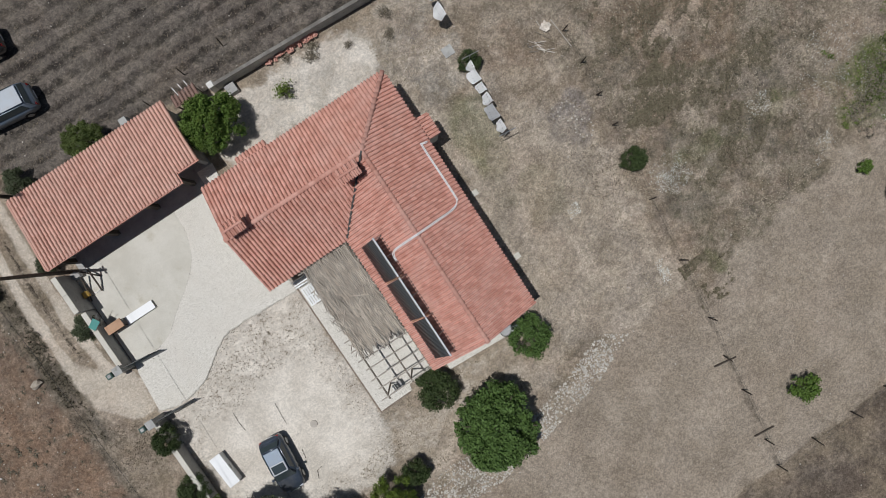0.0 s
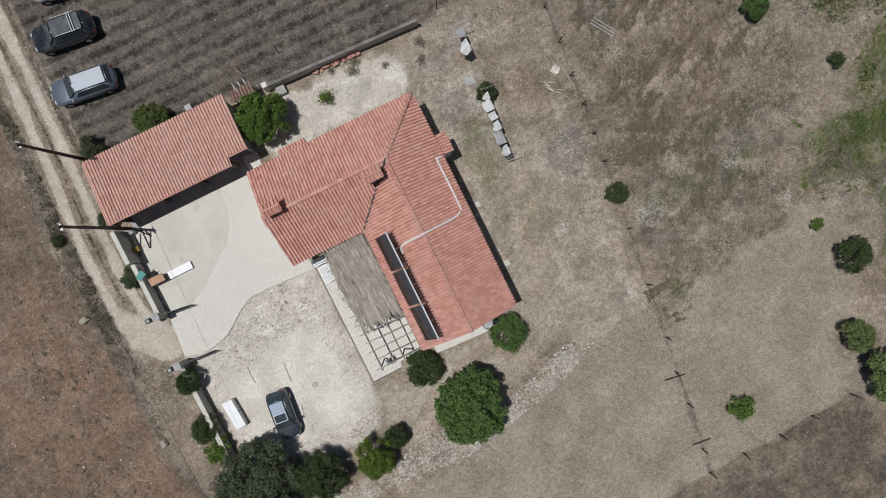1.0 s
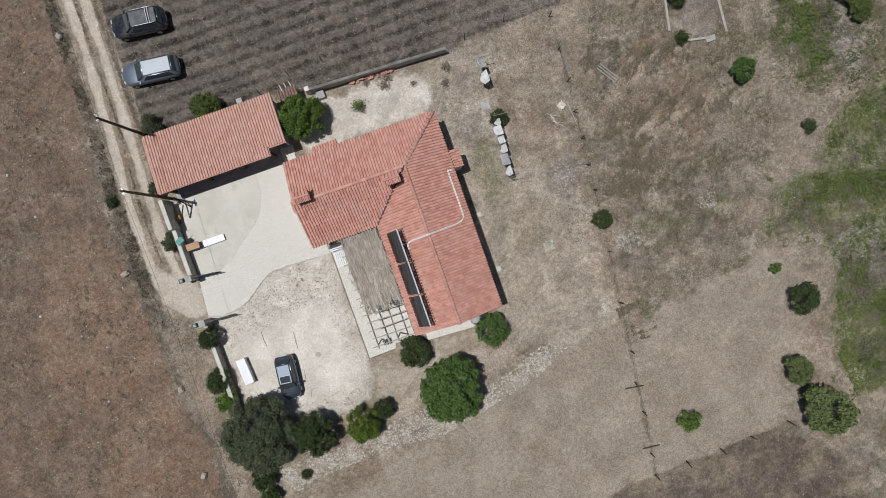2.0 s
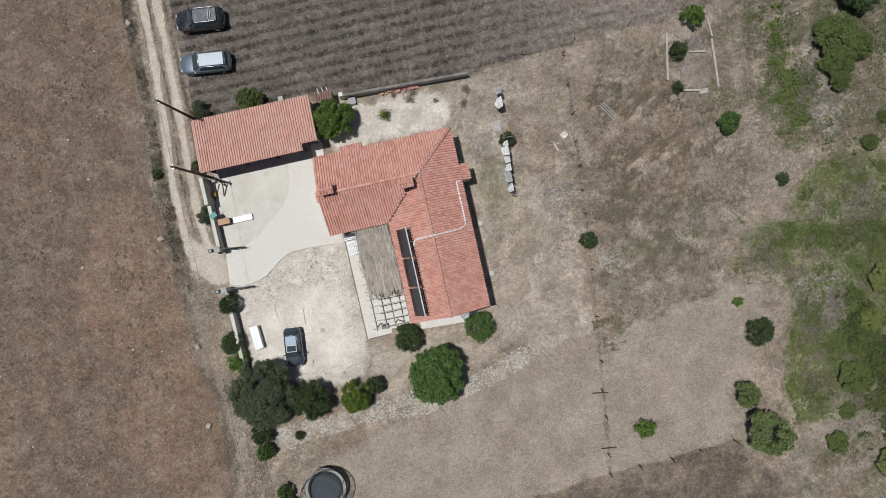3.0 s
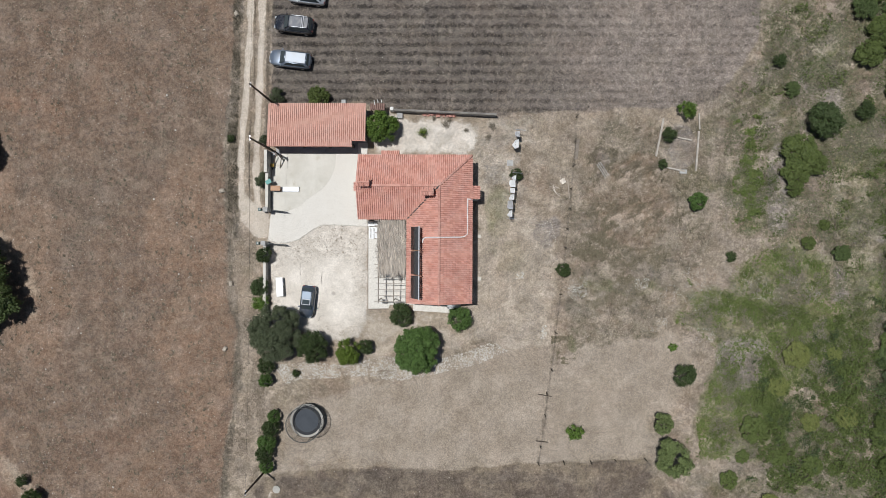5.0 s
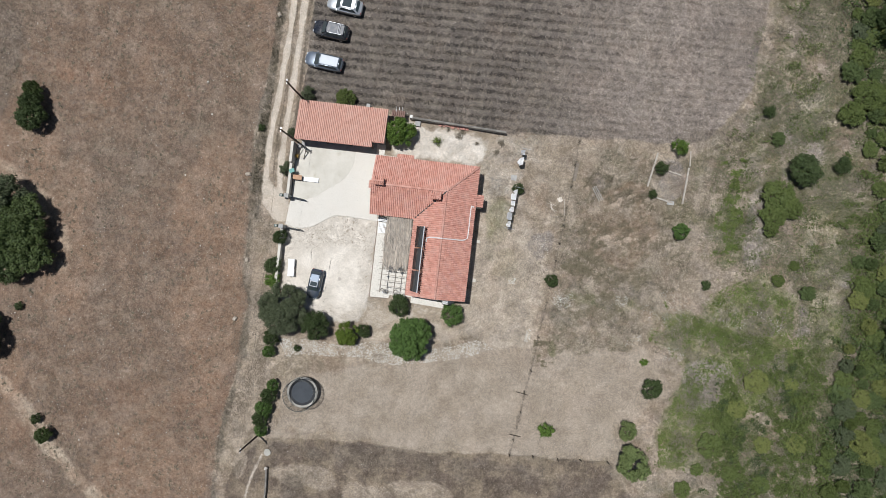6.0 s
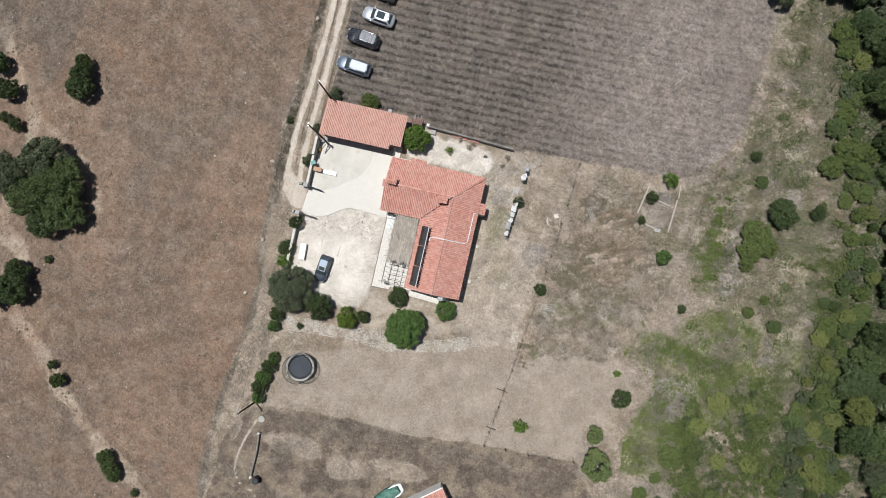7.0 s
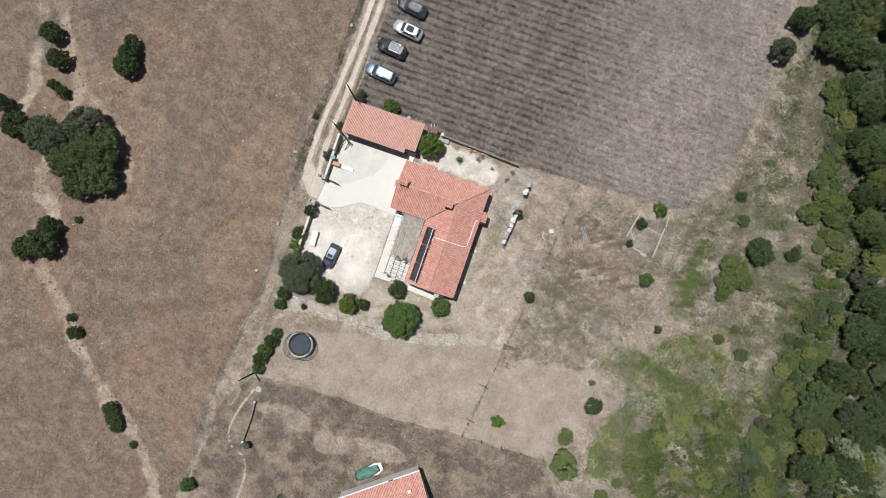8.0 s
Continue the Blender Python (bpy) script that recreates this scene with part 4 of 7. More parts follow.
def tube_collector(y0, y1):
    c = thing("solar_collector", "evacuated-tube solar collector on a raised metal frame", "solar panel", "solar collectors on the roof")
    xl, xh = -3.42, -2.56
    zl, zh = roof_z(xl) + 0.14, roof_z(xh) + 1.2
    glass = TUBE_GLASS
    n = 32
    for i in range(n):
        y = y0 + (i + 0.5) * (y1 - y0) / n
        part("glass_tube", rod(bmesh.new(), (xl, y, zl), (xh, y, zh), 0.034, seg=8), glass, c, smooth=True)
    bm = box(bmesh.new(), -0.055, 0.055, y0 - 0.05, y1 + 0.05, -0.05, 0.05, bevel=0.02)
    bmesh.ops.translate(bm, vec=(xh + 0.05, 0, zh + 0.03), verts=bm.verts[:])
    part("manifold", bm, MANIFOLD, c, "bright silver manifold pipe")
    part("foot_rail", box(bmesh.new(), xl - 0.04, xl + 0.02, y0, y1, zl - 0.07, zl - 0.03), METAL_DARK, c)
    part("back_sheet", box(bmesh.new(), -0.66, 0.66, y0 + 0.02, y1 - 0.02, -0.006, 0.0, m=Matrix.Translation(((xl + xh) / 2, 0, (zl + zh) / 2 - 0.075)) @ Matrix.Rotation(-math.atan2(zh - zl, xh - xl), 4, "Y")), TUBE_GLASS, c, "dark backing sheet")
    for y in (y0 + 0.06, (y0 + y1) / 2, y1 - 0.06):
        xb = xh + 0.42
        part("strut", rod(bmesh.new(), (xh + 0.03, y, zh - 0.03), (xb, y, roof_z(xb) + 0.09), 0.018), METAL, c)
        part("side_rail", rod(bmesh.new(), (xl, y, roof_z(xl) + 0.10), (xb, y, roof_z(xb) + 0.10), 0.016), METAL, c)
    part("back_rail", rod(bmesh.new(), (xh + 0.42, y0, roof_z(xh + 0.42) + 0.115), (xh + 0.42, y1, roof_z(xh + 0.42) + 0.115), 0.03), METAL_DARK, c)
    return c


MANIFOLD = surface("brushed_aluminium", (0.50, 0.50, 0.51), (0.58, 0.58, 0.59), 2.0, 30, 0.7, 0.0, 0.05)
n_ = Nodes("dark_glass_tube")
TUBE_GLASS = n_.done(n_.mix(n_.noise(3.0), (0.055, 0.057, 0.058), (0.08, 0.082, 0.082)), 0.3, 0.0, 0.5)
for y0, y1 in ((-0.28, 2.12), (-2.86, -0.42), (-5.42, -3.0)):
    tube_collector(y0, y1)
for y in (-0.35, -2.93):
    j = thing("collector_joint", "copper joint between two collectors", "pipe")
    part("pipe_joint", rod(bmesh.new(), (-3.38, y, roof_z(-3.38) + 0.2), (-2.3, y, roof_z(-2.52) + 1.18), 0.03), WOOD_WARM, j)


def conduit(dx, dy):
    z = lambda x: roof_z(x) + 0.2
    line = [(2.95 - dy, 5.08 - dx), (2.62 + dx, 5.12 - dx), (2.50 + dx, 4.85), (2.50 + dx, 1.75), (2.38 + dx, 1.28 + dy), (2.0, 1.06 + dy), (1.0, 1.01 + dy), (XR, 0.97 + dy), (-1.4, 0.97 + dy), (-1.95, 0.93 + dy), (-2.12 - dx, 0.7 + dy), (-2.13 - dx, 0.45)]
    pts = [(x, y, z(x) + (0.06 if abs(x - XR) < 0.1 else 0)) for x, y in curve_through(line, 4)]
    c = thing("roof_conduit", "white insulated pipe across the roof tiles", "pipe", "roof pipes")
    part("pipe_run", tube(bmesh.new(), pts, 0.028, 8), PIPE, c, smooth=True)
    bm = bmesh.new()
    for x, y, zz in pts[4::8]:
        box(bm, x - 0.02, x + 0.02, y - 0.02, y + 0.02, zz - 0.2, zz + 0.0)
    part("pipe_clip", bm, PIPE, c)


conduit(0.0, 0.0)
conduit(0.07, 0.07)


def dish():
    d = thing("satellite_dish", "white satellite dish on the gable edge", "satellite dish")
    bm = bmesh.new()
    rings, seg = 5, 20
    vs = [[bm.verts.new((0.38 * i / rings * math.cos(2 * math.pi * k / seg), 0.42 * i / rings * math.sin(2 * math.pi * k / seg), 0.10 * (i / rings) ** 2)) for k in range(seg)] for i in range(1, rings + 1)]
    hub = bm.verts.new((0, 0, 0))
    for k in range(seg):
        bm.faces.new((hub, vs[0][k], vs[0][(k + 1) % seg]))
        for i in range(rings - 1):
            bm.faces.new((vs[i][k], vs[i + 1][k], vs[i + 1][(k + 1) % seg], vs[i][(k + 1) % seg]))
    bmesh.ops.solidify(bm, geom=bm.faces[:], thickness=0.012)
    m = Matrix.Translation((0.75, -6.15, 3.45)) @ Matrix.Rotation(radians(-35), 4, "Z") @ Matrix.Rotation(radians(18), 4, "Y")
    bmesh.ops.transform(bm, matrix=m, verts=bm.verts[:])
    part("reflector", bm, WHITE, d, smooth=True)
    part("bracket", tube(bmesh.new(), [(0.75, -6.15, 3.45), (0.6, -6.0, 3.1), (0.6, -5.6, 2.9)], 0.025), METAL, d)
    part("feed_arm", tube(bmesh.new(), [(0.72, -6.3, 3.2), (1.05, -6.42, 3.62)], 0.012), METAL, d)
    part("feed_horn", rod(bmesh.new(), (1.0, -6.40, 3.6), (1.09, -6.45, 3.68), 0.03), WHITE, d)


dish()
an = thing("tv_antenna", "thin metal television antenna beside the gable", "antenna")
part("mast", rod(bmesh.new(), (1.05, -5.66, 2.5), (1.05, -5.95, 3.75), 0.015), METAL, an)
part("boom", rod(bmesh.new(), (0.75, -6.1, 3.7), (1.45, -6.3, 3.7), 0.01), METAL, an)
for k in range(7):
    f = k / 6
    part("element", rod(bmesh.new(), (0.75 + 0.7 * f - 0.05, -6.1 - 0.2 * f + 0.22, 3.71), (0.75 + 0.7 * f + 0.05, -6.1 - 0.2 * f - 0.22, 3.71), 0.006, seg=5), METAL, an)


# ---- the carport ----
# the front strip, before the eave, darkens the ground where its shadow falls
slab("carport_floor", [(-18.8, 10.44), (-9.61, 10.44), (-9.61, 11.61), (-8.6, 11.61), (-8.6, 15.2), (-18.8, 15.2)], -0.25, 0.02, GREY_WALL, "grey cement floor of the carport, drawn out to darken the eave's shadow", "floor")


def build_garage():
    g = thing("carport", "low open-fronted carport with a terracotta tile roof", "carport")
    x0, x1, xs_, y0, y1 = -18.95, -8.45, -9.88, 10.82, 15.45
    z0, z1 = 2.55, 1.95
    rise = (z1 - z0) / (y1 - y0)
    part("wall_back", box(bmesh.new(), x0 + 0.2, x1 - 0.2, y1 - 0.45, y1 - 0.2, -0.3, 1.86), GREY_WALL, g, "grey cement back wall")
    part("wall_side", box(bmesh.new(), x0 + 0.2, x0 + 0.42, y0 + 0.5, y1 - 0.45, -0.3, 1.86), GREY_WALL, g)
    part("wall_side", box(bmesh.new(), x1 - 0.42, x1 - 0.2, 11.7, y1 - 0.45, -0.3, 1.86), GREY_WALL, g)
    for x in (-18.7, -15.6, -12.7, -10.1):
        part("pier", box(bmesh.new(), x - 0.13, x + 0.13, y0 + 0.2, y0 + 0.46, -0.3, 2.4, bevel=0.01), WOOD_DARK, g)
    part("beam", box(bmesh.new(), x0 + 0.1, xs_ - 0.05, y0 + 0.22, y0 + 0.42, 2.28, 2.44), WOOD_DARK, g)
    zf = lambda y: z0 + (y - y0) * rise
    bm = bmesh.new()
    deck(bm, [(x0, y0, z0), (xs_, y0, z0), (xs_, 11.45, zf(11.45)), (x1, 11.45, zf(11.45)), (x1, y1, z1), (x0, y1, z1)], 0.1)
    roof = part("roof", bm, TILE, g, "terracotta roof with a ragged back edge")
    # the tiles lap toward the low back edge
    out = [(x0, y0 - 0.1), (xs_, y0 - 0.1), (xs_, 11.4), (x1, 11.4), (x1, y1 + 0.12), (x0, y1 + 0.12)]
    poses = []
    for m in slope_tiles(out, (0, y1 + 0.03, z1 + 0.012), (0, 1), -rise, -x1, -x0, 14):
        poses.append(m)
    lay(roof, poses, (-12.0, 12.5), FADED_TILE)
    bm = bmesh.new()
    box(bm, x0 - 0.02, xs_ + 0.02, y0 - 0.09, y0 + 0.02, z0 - 0.03, z0 + 0.06, bevel=0.015)
    box(bm, xs_ + 0.03, x1 + 0.02, 11.34, 11.44, zf(11.45) - 0.03, zf(11.45) + 0.06, bevel=0.015)
    part("eave_tiles", bm, TILE, roof, "pale terracotta eave strip")
    part("verge", box(bmesh.new(), x0 - 0.10, x0 - 0.005, y0, y1, 0, 0.05, m=Matrix.Translation((0, 0, 0))), FADED_TILE, roof).matrix_basis = Matrix.Translation((0, y0, z0)) @ Matrix.Rotation(math.atan(rise), 4, "X") @ Matrix.Translation((0, -y0, 0))
    return g


build_garage()
v = thing("roof_vent_block", "pale cement block standing at the carport's back edge", "block")
part("vent_block", box(bmesh.new(), -11.12, -10.66, 15.5, 15.9, -0.2, 2.1, bevel=0.03), GREY_WALL, v)
hut = thing("tile_shelter", "low lean-to of old roof tiles behind the fig tree", "shelter")
bm = bmesh.new()
deck(bm, [(-8.1, 14.9, 1.5), (-6.5, 14.9, 1.5), (-6.5, 15.6, 1.25), (-8.1, 15.6, 1.25)], 0.06)
part("shelter_roof", bm, OLD_TILE, hut)
for k, m in enumerate(slope_tiles([(-8.15, 14.8), (-6.45, 14.8), (-6.45, 15.7), (-8.15, 15.7)], (0, 15.62, 1.26), (0, 1), 0.3, 6.5, 8.1, 2)):
    q = new("shelter_tile", OLD_ME)
    q.parent = hut
    q.matrix_basis = m
for x in (-8.0, -6.6):
    for y in (15.0, 15.5):
        part("shelter_post", rod(bmesh.new(), (x, y, -0.1), (x, y, 1.3), 0.05), WOOD_OLD, hut)
for x in (-7.6, -7.2, -6.8):
    part("loose_batten", rod(bmesh.new(), (x, 15.5, 1.36), (x - 0.1, 16.1, 1.3), 0.025, seg=6), WHITE, hut)


# ---- pergola ----
def build_pergola():
    p = thing("pergola", "timber pergola partly covered with dry reeds and branches", "pergola")
    z = 2.45
    for x in (-6.95, -5.35):
        for y in ((-5.75, -2.9, 0.0, 2.75) if x < -6 else (-5.75,)):
            part("post", rod(bmesh.new(), (x, y, -0.1), (x, y, z), 0.055, 0.05), WOOD_OLD, p)
    part("beam", rod(bmesh.new(), (-6.98, -6.05, z + 0.02), (-6.95, 2.95, z + 0.02), 0.055, 0.05), WOOD_OLD, p)
    part("beam", rod(bmesh.new(), (-4.0, -5.9, z + 0.05), (-4.0, 2.9, z + 0.05), 0.05, 0.045), WOOD_OLD, p)
    for k, y in enumerate((-5.85, -5.2, -4.55, -3.9, -3.3, -2.6, -1.9, -1.2, -0.5, 0.2, 0.9, 1.6, 2.3, 2.85)):
        part("rafter", rod(bmesh.new(), (-7.2 - random.uniform(0, 0.25), y + random.uniform(-0.05, 0.05), z + 0.11), (-3.62, y + random.uniform(-0.05, 0.05), z + 0.13), 0.04, 0.032), PALE_POLE, p)
    part("beam", rod(bmesh.new(), (-5.35, -6.0, z - 0.04), (-5.3, -2.4, z - 0.02), 0.05, 0.045), WOOD_OLD, p)
    # reeds and branches, lying mostly lengthwise
    r = random.Random(4)
    vs, fs = [], []
    for k in range(1750):
        l = r.uniform(0.4, 1.9)
        a = r.gauss(math.pi / 2 + 0.05, 0.13 if r.random() < 0.8 else 0.55)
        cx = r.uniform(-7.0, -4.08)
        cy = r.uniform(-2.9, 2.85)
        south = -3.0 + 0.25 * math.sin(cx * 5.0) + r.uniform(-0.35, 0.15)
        dx, dy = math.cos(a) * l / 2, math.sin(a) * l / 2
        if cy - abs(dy) < south:
            cy = south + abs(dy)
        if cy + abs(dy) > 3.0:
            cy = 3.0 - abs(dy)
        if cx + abs(dx) > -3.95:
            cx = -3.95 - abs(dx)
        zz = z + 0.17 + r.uniform(0, 0.2) ** 1.3
        w = r.choice((0.010, 0.016, 0.024, 0.036))
        px, py = -math.sin(a) * w, math.cos(a) * w
        t1, t2 = r.uniform(-0.04, 0.04), r.uniform(-0.04, 0.04)
        i = len(vs)
        for s, tz in ((-1, t1), (1, t2)):
            x, y = cx + s * dx, cy + s * dy
            vs += [(x + px, y + py, zz + tz), (x - px, y - py, zz + tz), (x, y, zz + tz + 2 * w)]
        fs += [(i, i + 3, i + 4, i + 1), (i + 1, i + 4, i + 5, i + 2), (i + 2, i + 5, i + 3, i), (i, i + 1, i + 2), (i + 5, i + 4, i + 3)]
    raw("reed_cover", vs, fs, STRAW, p, "loose cover of grey dry reeds and branches", "stuff")
    # a sheet under the stalks, coloured dark to give their gaps shade
    part("reed_gap_sheet", box(bmesh.new(), -6.98, -4.06, -2.75, 2.9, z + 0.14, z + 0.165), SHADED_REED_MAT, p, "matted reeds darkened for the shade between the loose stalks")
    return p


build_pergola()
chair = thing("garden_chair", "grey folding garden chair at the pergola post", "chair")
part("seat", box(bmesh.new(), -6.75, -6.3, -6.25, -5.8, 0.44, 0.48, bevel=0.01), GREY_WALL, chair)
part("backrest", box(bmesh.new(), -6.82, -6.77, -6.25, -5.8, 0.5, 1.0, bevel=0.01), WHITE, chair)
for x in (-6.72, -6.33):
    for y in (-6.2, -5.85):
        part("leg", rod(bmesh.new(), (x, y, 0.05), (x, y, 0.45), 0.018), METAL, chair)
shutter = thing("slatted_pallet", "white slatted wooden pallet lying on the terrace", "pallet")
for y in (0.98, 1.55, 2.12):
    part("cross_bar", box(bmesh.new(), -8.32, -7.42, y - 0.05, y + 0.05, 0.06, 0.13), WHITE, shutter)
for k in range(6):
    x = -8.3 + k * 0.155
    part("slat", box(bmesh.new(), x, x + 0.1, 0.93, 2.18, 0.134, 0.16, bevel=0.005), WHITE, shutter)
bench = thing("white_bench", "white slatted bench standing in the porch's shade", "bench")
for k in range(3):
    part("seat_slat", box(bmesh.new(), -8.45, -7.25, 2.32 + k * 0.15, 2.42 + k * 0.15, 0.45, 0.49, bevel=0.008), WHITE, bench)
for x in (-8.35, -7.38):
    for y in (2.36, 2.7):
        part("leg", box(bmesh.new(), x, x + 0.06, y - 0.03, y + 0.03, 0.055, 0.45), WHITE, bench)
part("back_slat", box(bmesh.new(), -8.45, -7.25, 2.76, 2.8, 0.62, 0.85, bevel=0.008), WHITE, bench)


# ---- walls, gate, poles ----
def wall_run(name, label, x, y0, y1, h, t=0.24):
    w = thing(name, label, "wall", "boundary walls")
    part("wall_body", box(bmesh.new(), x - t / 2, x + t / 2, y0, y1, -0.3, h, bevel=0.012), GREY_WALL, w)
    n = max(2, int((y1 - y0) / 1.2))
    for k in range(n):
        a, b = y0 + (y1 - y0) * k / n, y0 + (y1 - y0) * (k + 1) / n
        part("coping", box(bmesh.new(), x - t / 2 - 0.04, x + t / 2 + 0.04, a + 0.006, b - 0.006, h + 0.002, h + 0.06, bevel=0.012), CONCRETE, w)
    return w


wall_run("boundary_wall", "tall grey cement wall beside the carport", -19.45, 8.1, 10.55, 1.65)
wall_run("boundary_wall", "grey cement wall along the dirt track", -19.5, 4.2, 8.05, 1.05)
wall_run("boundary_wall", "low grey cement wall south of the gate", -19.75, -8.6, 0.2, 0.95)


OLD_CEMENT = surface("blackened_cement", (0.17, 0.155, 0.135), (0.27, 0.25, 0.22), 1.5, 20, 0.95)


def north_wall():
    w = thing("field_wall", "weathered grey wall between back yard and ploughed field", "wall", "boundary walls")
    a, b = Vector((-5.65, 15.12, 0)), Vector((5.75, 14.62, 0))
    d = b - a
    m = Matrix.Translation(a) @ Matrix.Rotation(math.atan2(d.y, d.x), 4, "Z")
    part("wall_body", box(bmesh.new(), 0, d.length, -0.08, 0.08, -0.3, 0.9, bevel=0.015), GREY_WALL, w).matrix_basis = m
    n = 10
    for k in range(n):
        part("coping", box(bmesh.new(), k * d.length / n + 0.005, (k + 1) * d.length / n - 0.005, -0.11, 0.11, 0.902, 0.96, bevel=0.012), OLD_CEMENT, w).matrix_basis = m


north_wall()
bl = thing("white_stone_block", "white rough stone block at the wall's end", "stone")
part("block", box(bmesh.new(), -6.0, -5.6, 15.03, 15.43, -0.1, 0.95, bevel=0.06), PLASTER, bl)
bl = thing("concrete_slab", "grey concrete slab leaning by the wall", "slab")
part("slab_plate", box(bmesh.new(), -5.3, -4.65, 14.3, 14.9, -0.05, 0.35, bevel=0.02), GREY_WALL, bl)

tp = thing("tile_stack", "stack of spare terracotta roof tiles along the wall", "roof tiles")
r_ = random.Random(8)
for k in range(46):
    x = -2.2 + 3.3 * r_.random() ** 0.9
    q = new("spare_tile", TILE_ME)
    q.parent = tp
    q.matrix_basis = Matrix.Translation((x, 14.72 - 0.04 * x + r_.uniform(-0.22, 0.16), 0.02 + r_.uniform(0, 0.22))) @ Matrix.Rotation(r_.gauss(-0.1, 0.25) + 1.57 * (k % 5 == 0), 4, "Z") @ Matrix.Rotation(r_.uniform(-0.15, 0.3), 4, "X")


def gate(y, turn, label):
    g = thing("gate_leaf", label, "gate", "entrance gate leaves")
    m = Matrix.Translation((-19.35, y, 0)) @ Matrix.Rotation(turn, 4, "Z")
    L, h = 1.85, 1.5
    for k, z in enumerate((0.12, 0.8, h)):
        part("rail", box(bmesh.new(), 0.02, L, -0.025, 0.025, z - 0.03, z + 0.03), METAL_DARK, g).matrix_basis = m
    for k in range(15):
        x = 0.04 + k * (L - 0.08) / 14
        part("bar", box(bmesh.new(), x - 0.012, x + 0.012, -0.012, 0.012, 0.05, h + 0.08), METAL_DARK, g).matrix_basis = m
    part("sheet", box(bmesh.new(), 0.04, L - 0.04, -0.008, 0.008, 0.15, 0.78), METAL_DARK, g).matrix_basis = m
    return g


gate(4.03, -0.10, "dark metal gate leaf standing open")
gate(0.32, -0.07, "dark metal gate leaf standing open")


def pillar(x, y):
    p = thing("gate_pillar", "rendered gate pillar with a small green letter box", "gate pillar", "gate pillars")
    part("shaft", box(bmesh.new(), x - 0.2, x + 0.2, y - 0.2, y + 0.2, -0.3, 1.55, bevel=0.015), GREY_WALL, p)
    part("cap", box(bmesh.new(), x - 0.26, x + 0.26, y - 0.26, y + 0.26, 1.552, 1.64, bevel=0.02), GREY_WALL, p)
    part("arm_wall", box(bmesh.new(), x - 0.75, x - 0.2, y - 0.1, y + 0.1, -0.3, 1.1, bevel=0.012), GREY_WALL, p)
    part("letter_box", box(bmesh.new(), x - 0.86, x - 0.5, y - 0.17, y + 0.17, 1.102, 1.42, bevel=0.03), DARK_GREEN, p, "dark green metal letter box")
    part("box_roof", box(bmesh.new(), x - 0.76, x - 0.56, y - 0.1, y + 0.1, 1.421, 1.46, bevel=0.01), GREY_WALL, p)


pillar(-19.5, 4.05)
pillar(-19.7, 0.35)


def pole(x, y, h, lean=(0, 0), label="dark timber utility pole beside the dirt track"):
    p = thing("utility_pole", label, "utility pole", "utility poles")
    part("shaft", rod(bmesh.new(), (x, y, -0.4), (x + lean[0], y + lean[1], h), 0.13, 0.085, 10), WOOD_DARK, p)
    part("bracket", box(bmesh.new(), x + lean[0] - 0.05, x + lean[0] + 0.05, y + lean[1] - 0.25, y + lean[1] + 0.25, h - 0.35, h - 0.28), METAL, p)
    for s in (-0.2, 0.2):
        part("insulator", rod(bmesh.new(), (x + lean[0], y + lean[1] + s, h - 0.28), (x + lean[0], y + lean[1] + s, h - 0.12), 0.035), WHITE, p)
    return Vector((x + lean[0], y + lean[1], h - 0.14))


top_a = pole(-19.2, 16.05, 7.4)
top_b = pole(-19.25, 10.75, 7.4)
top_c = pole(-19.9, -25.2, 5.6, (-0.25, -0.1), "timber pole with a stay at the plot's corner")
top_d = pole(-19.0, 61.0, 7.4)


def cable(a, b, sag, name_label):
    c = thing("overhead_cable", name_label, "cable", "overhead cables")
    pts = [a.lerp(b, k / 16) - Vector((0, 0, sag * 4 * (k / 16) * (1 - k / 16))) for k in range(17)]
    part("wire", tube(bmesh.new(), pts, 0.009, 6), RUBBER, c)


cable(top_a, top_b, 0.1, "black cable between two poles")
cable(top_b, top_c, 0.5, "long black cable along the boundary")
cable(top_a, top_d, 0.6, "black cable above the dirt track")

# ---- things along the wall and in the yard ----
tb = thing("plank_table", "terracotta-coloured plank table beside the wall", "table")
part("tabletop", box(bmesh.new(), -19.2, -18.12, 6.16, 6.72, 0.66, 0.71, bevel=0.01), WOOD_WARM, tb)
for x in (-19.1, -18.25):
    for y in (6.22, 6.64):
        part("leg", box(bmesh.new(), x - 0.03, x + 0.03, y - 0.03, y + 0.03, 0.03, 0.66), WOOD_DARK, tb)
part("stretcher", box(bmesh.new(), -19.1, -18.25, 6.18, 6.22, 0.25, 0.31), WOOD_DARK, tb)
wb = thing("white_table", "bright white low table on the concrete", "table")
part("tabletop", box(bmesh.new(), -18.1, -16.2, 6.12, 6.66, 0.16, 0.20, bevel=0.012), WHITE, wb)
for x in (-18.0, -16.3):
    for y in (6.22, 6.6):
        part("leg", rod(bmesh.new(), (x, y, 0.01), (x, y, 0.16), 0.02), METAL, wb)


def long_box():
    w = thing("feed_trough", "long white lidded box standing on the yard", "box")
    m = Matrix.Translation((-18.2, -4.5, 0)) @ Matrix.Rotation(0.06, 4, "Z")
    part("body", box(bmesh.new(), -0.34, 0.34, -1.02, 1.02, -0.02, 0.5, bevel=0.02), WHITE, w).matrix_basis = m
    part("lid", box(bmesh.new(), -0.38, 0.38, -1.06, 1.06, 0.503, 0.56, bevel=0.02), WHITE, w).matrix_basis = m
    part("handle", box(bmesh.new(), 0.385, 0.41, -0.15, 0.15, 0.42, 0.45), METAL_DARK, w).matrix_basis = m


long_box()


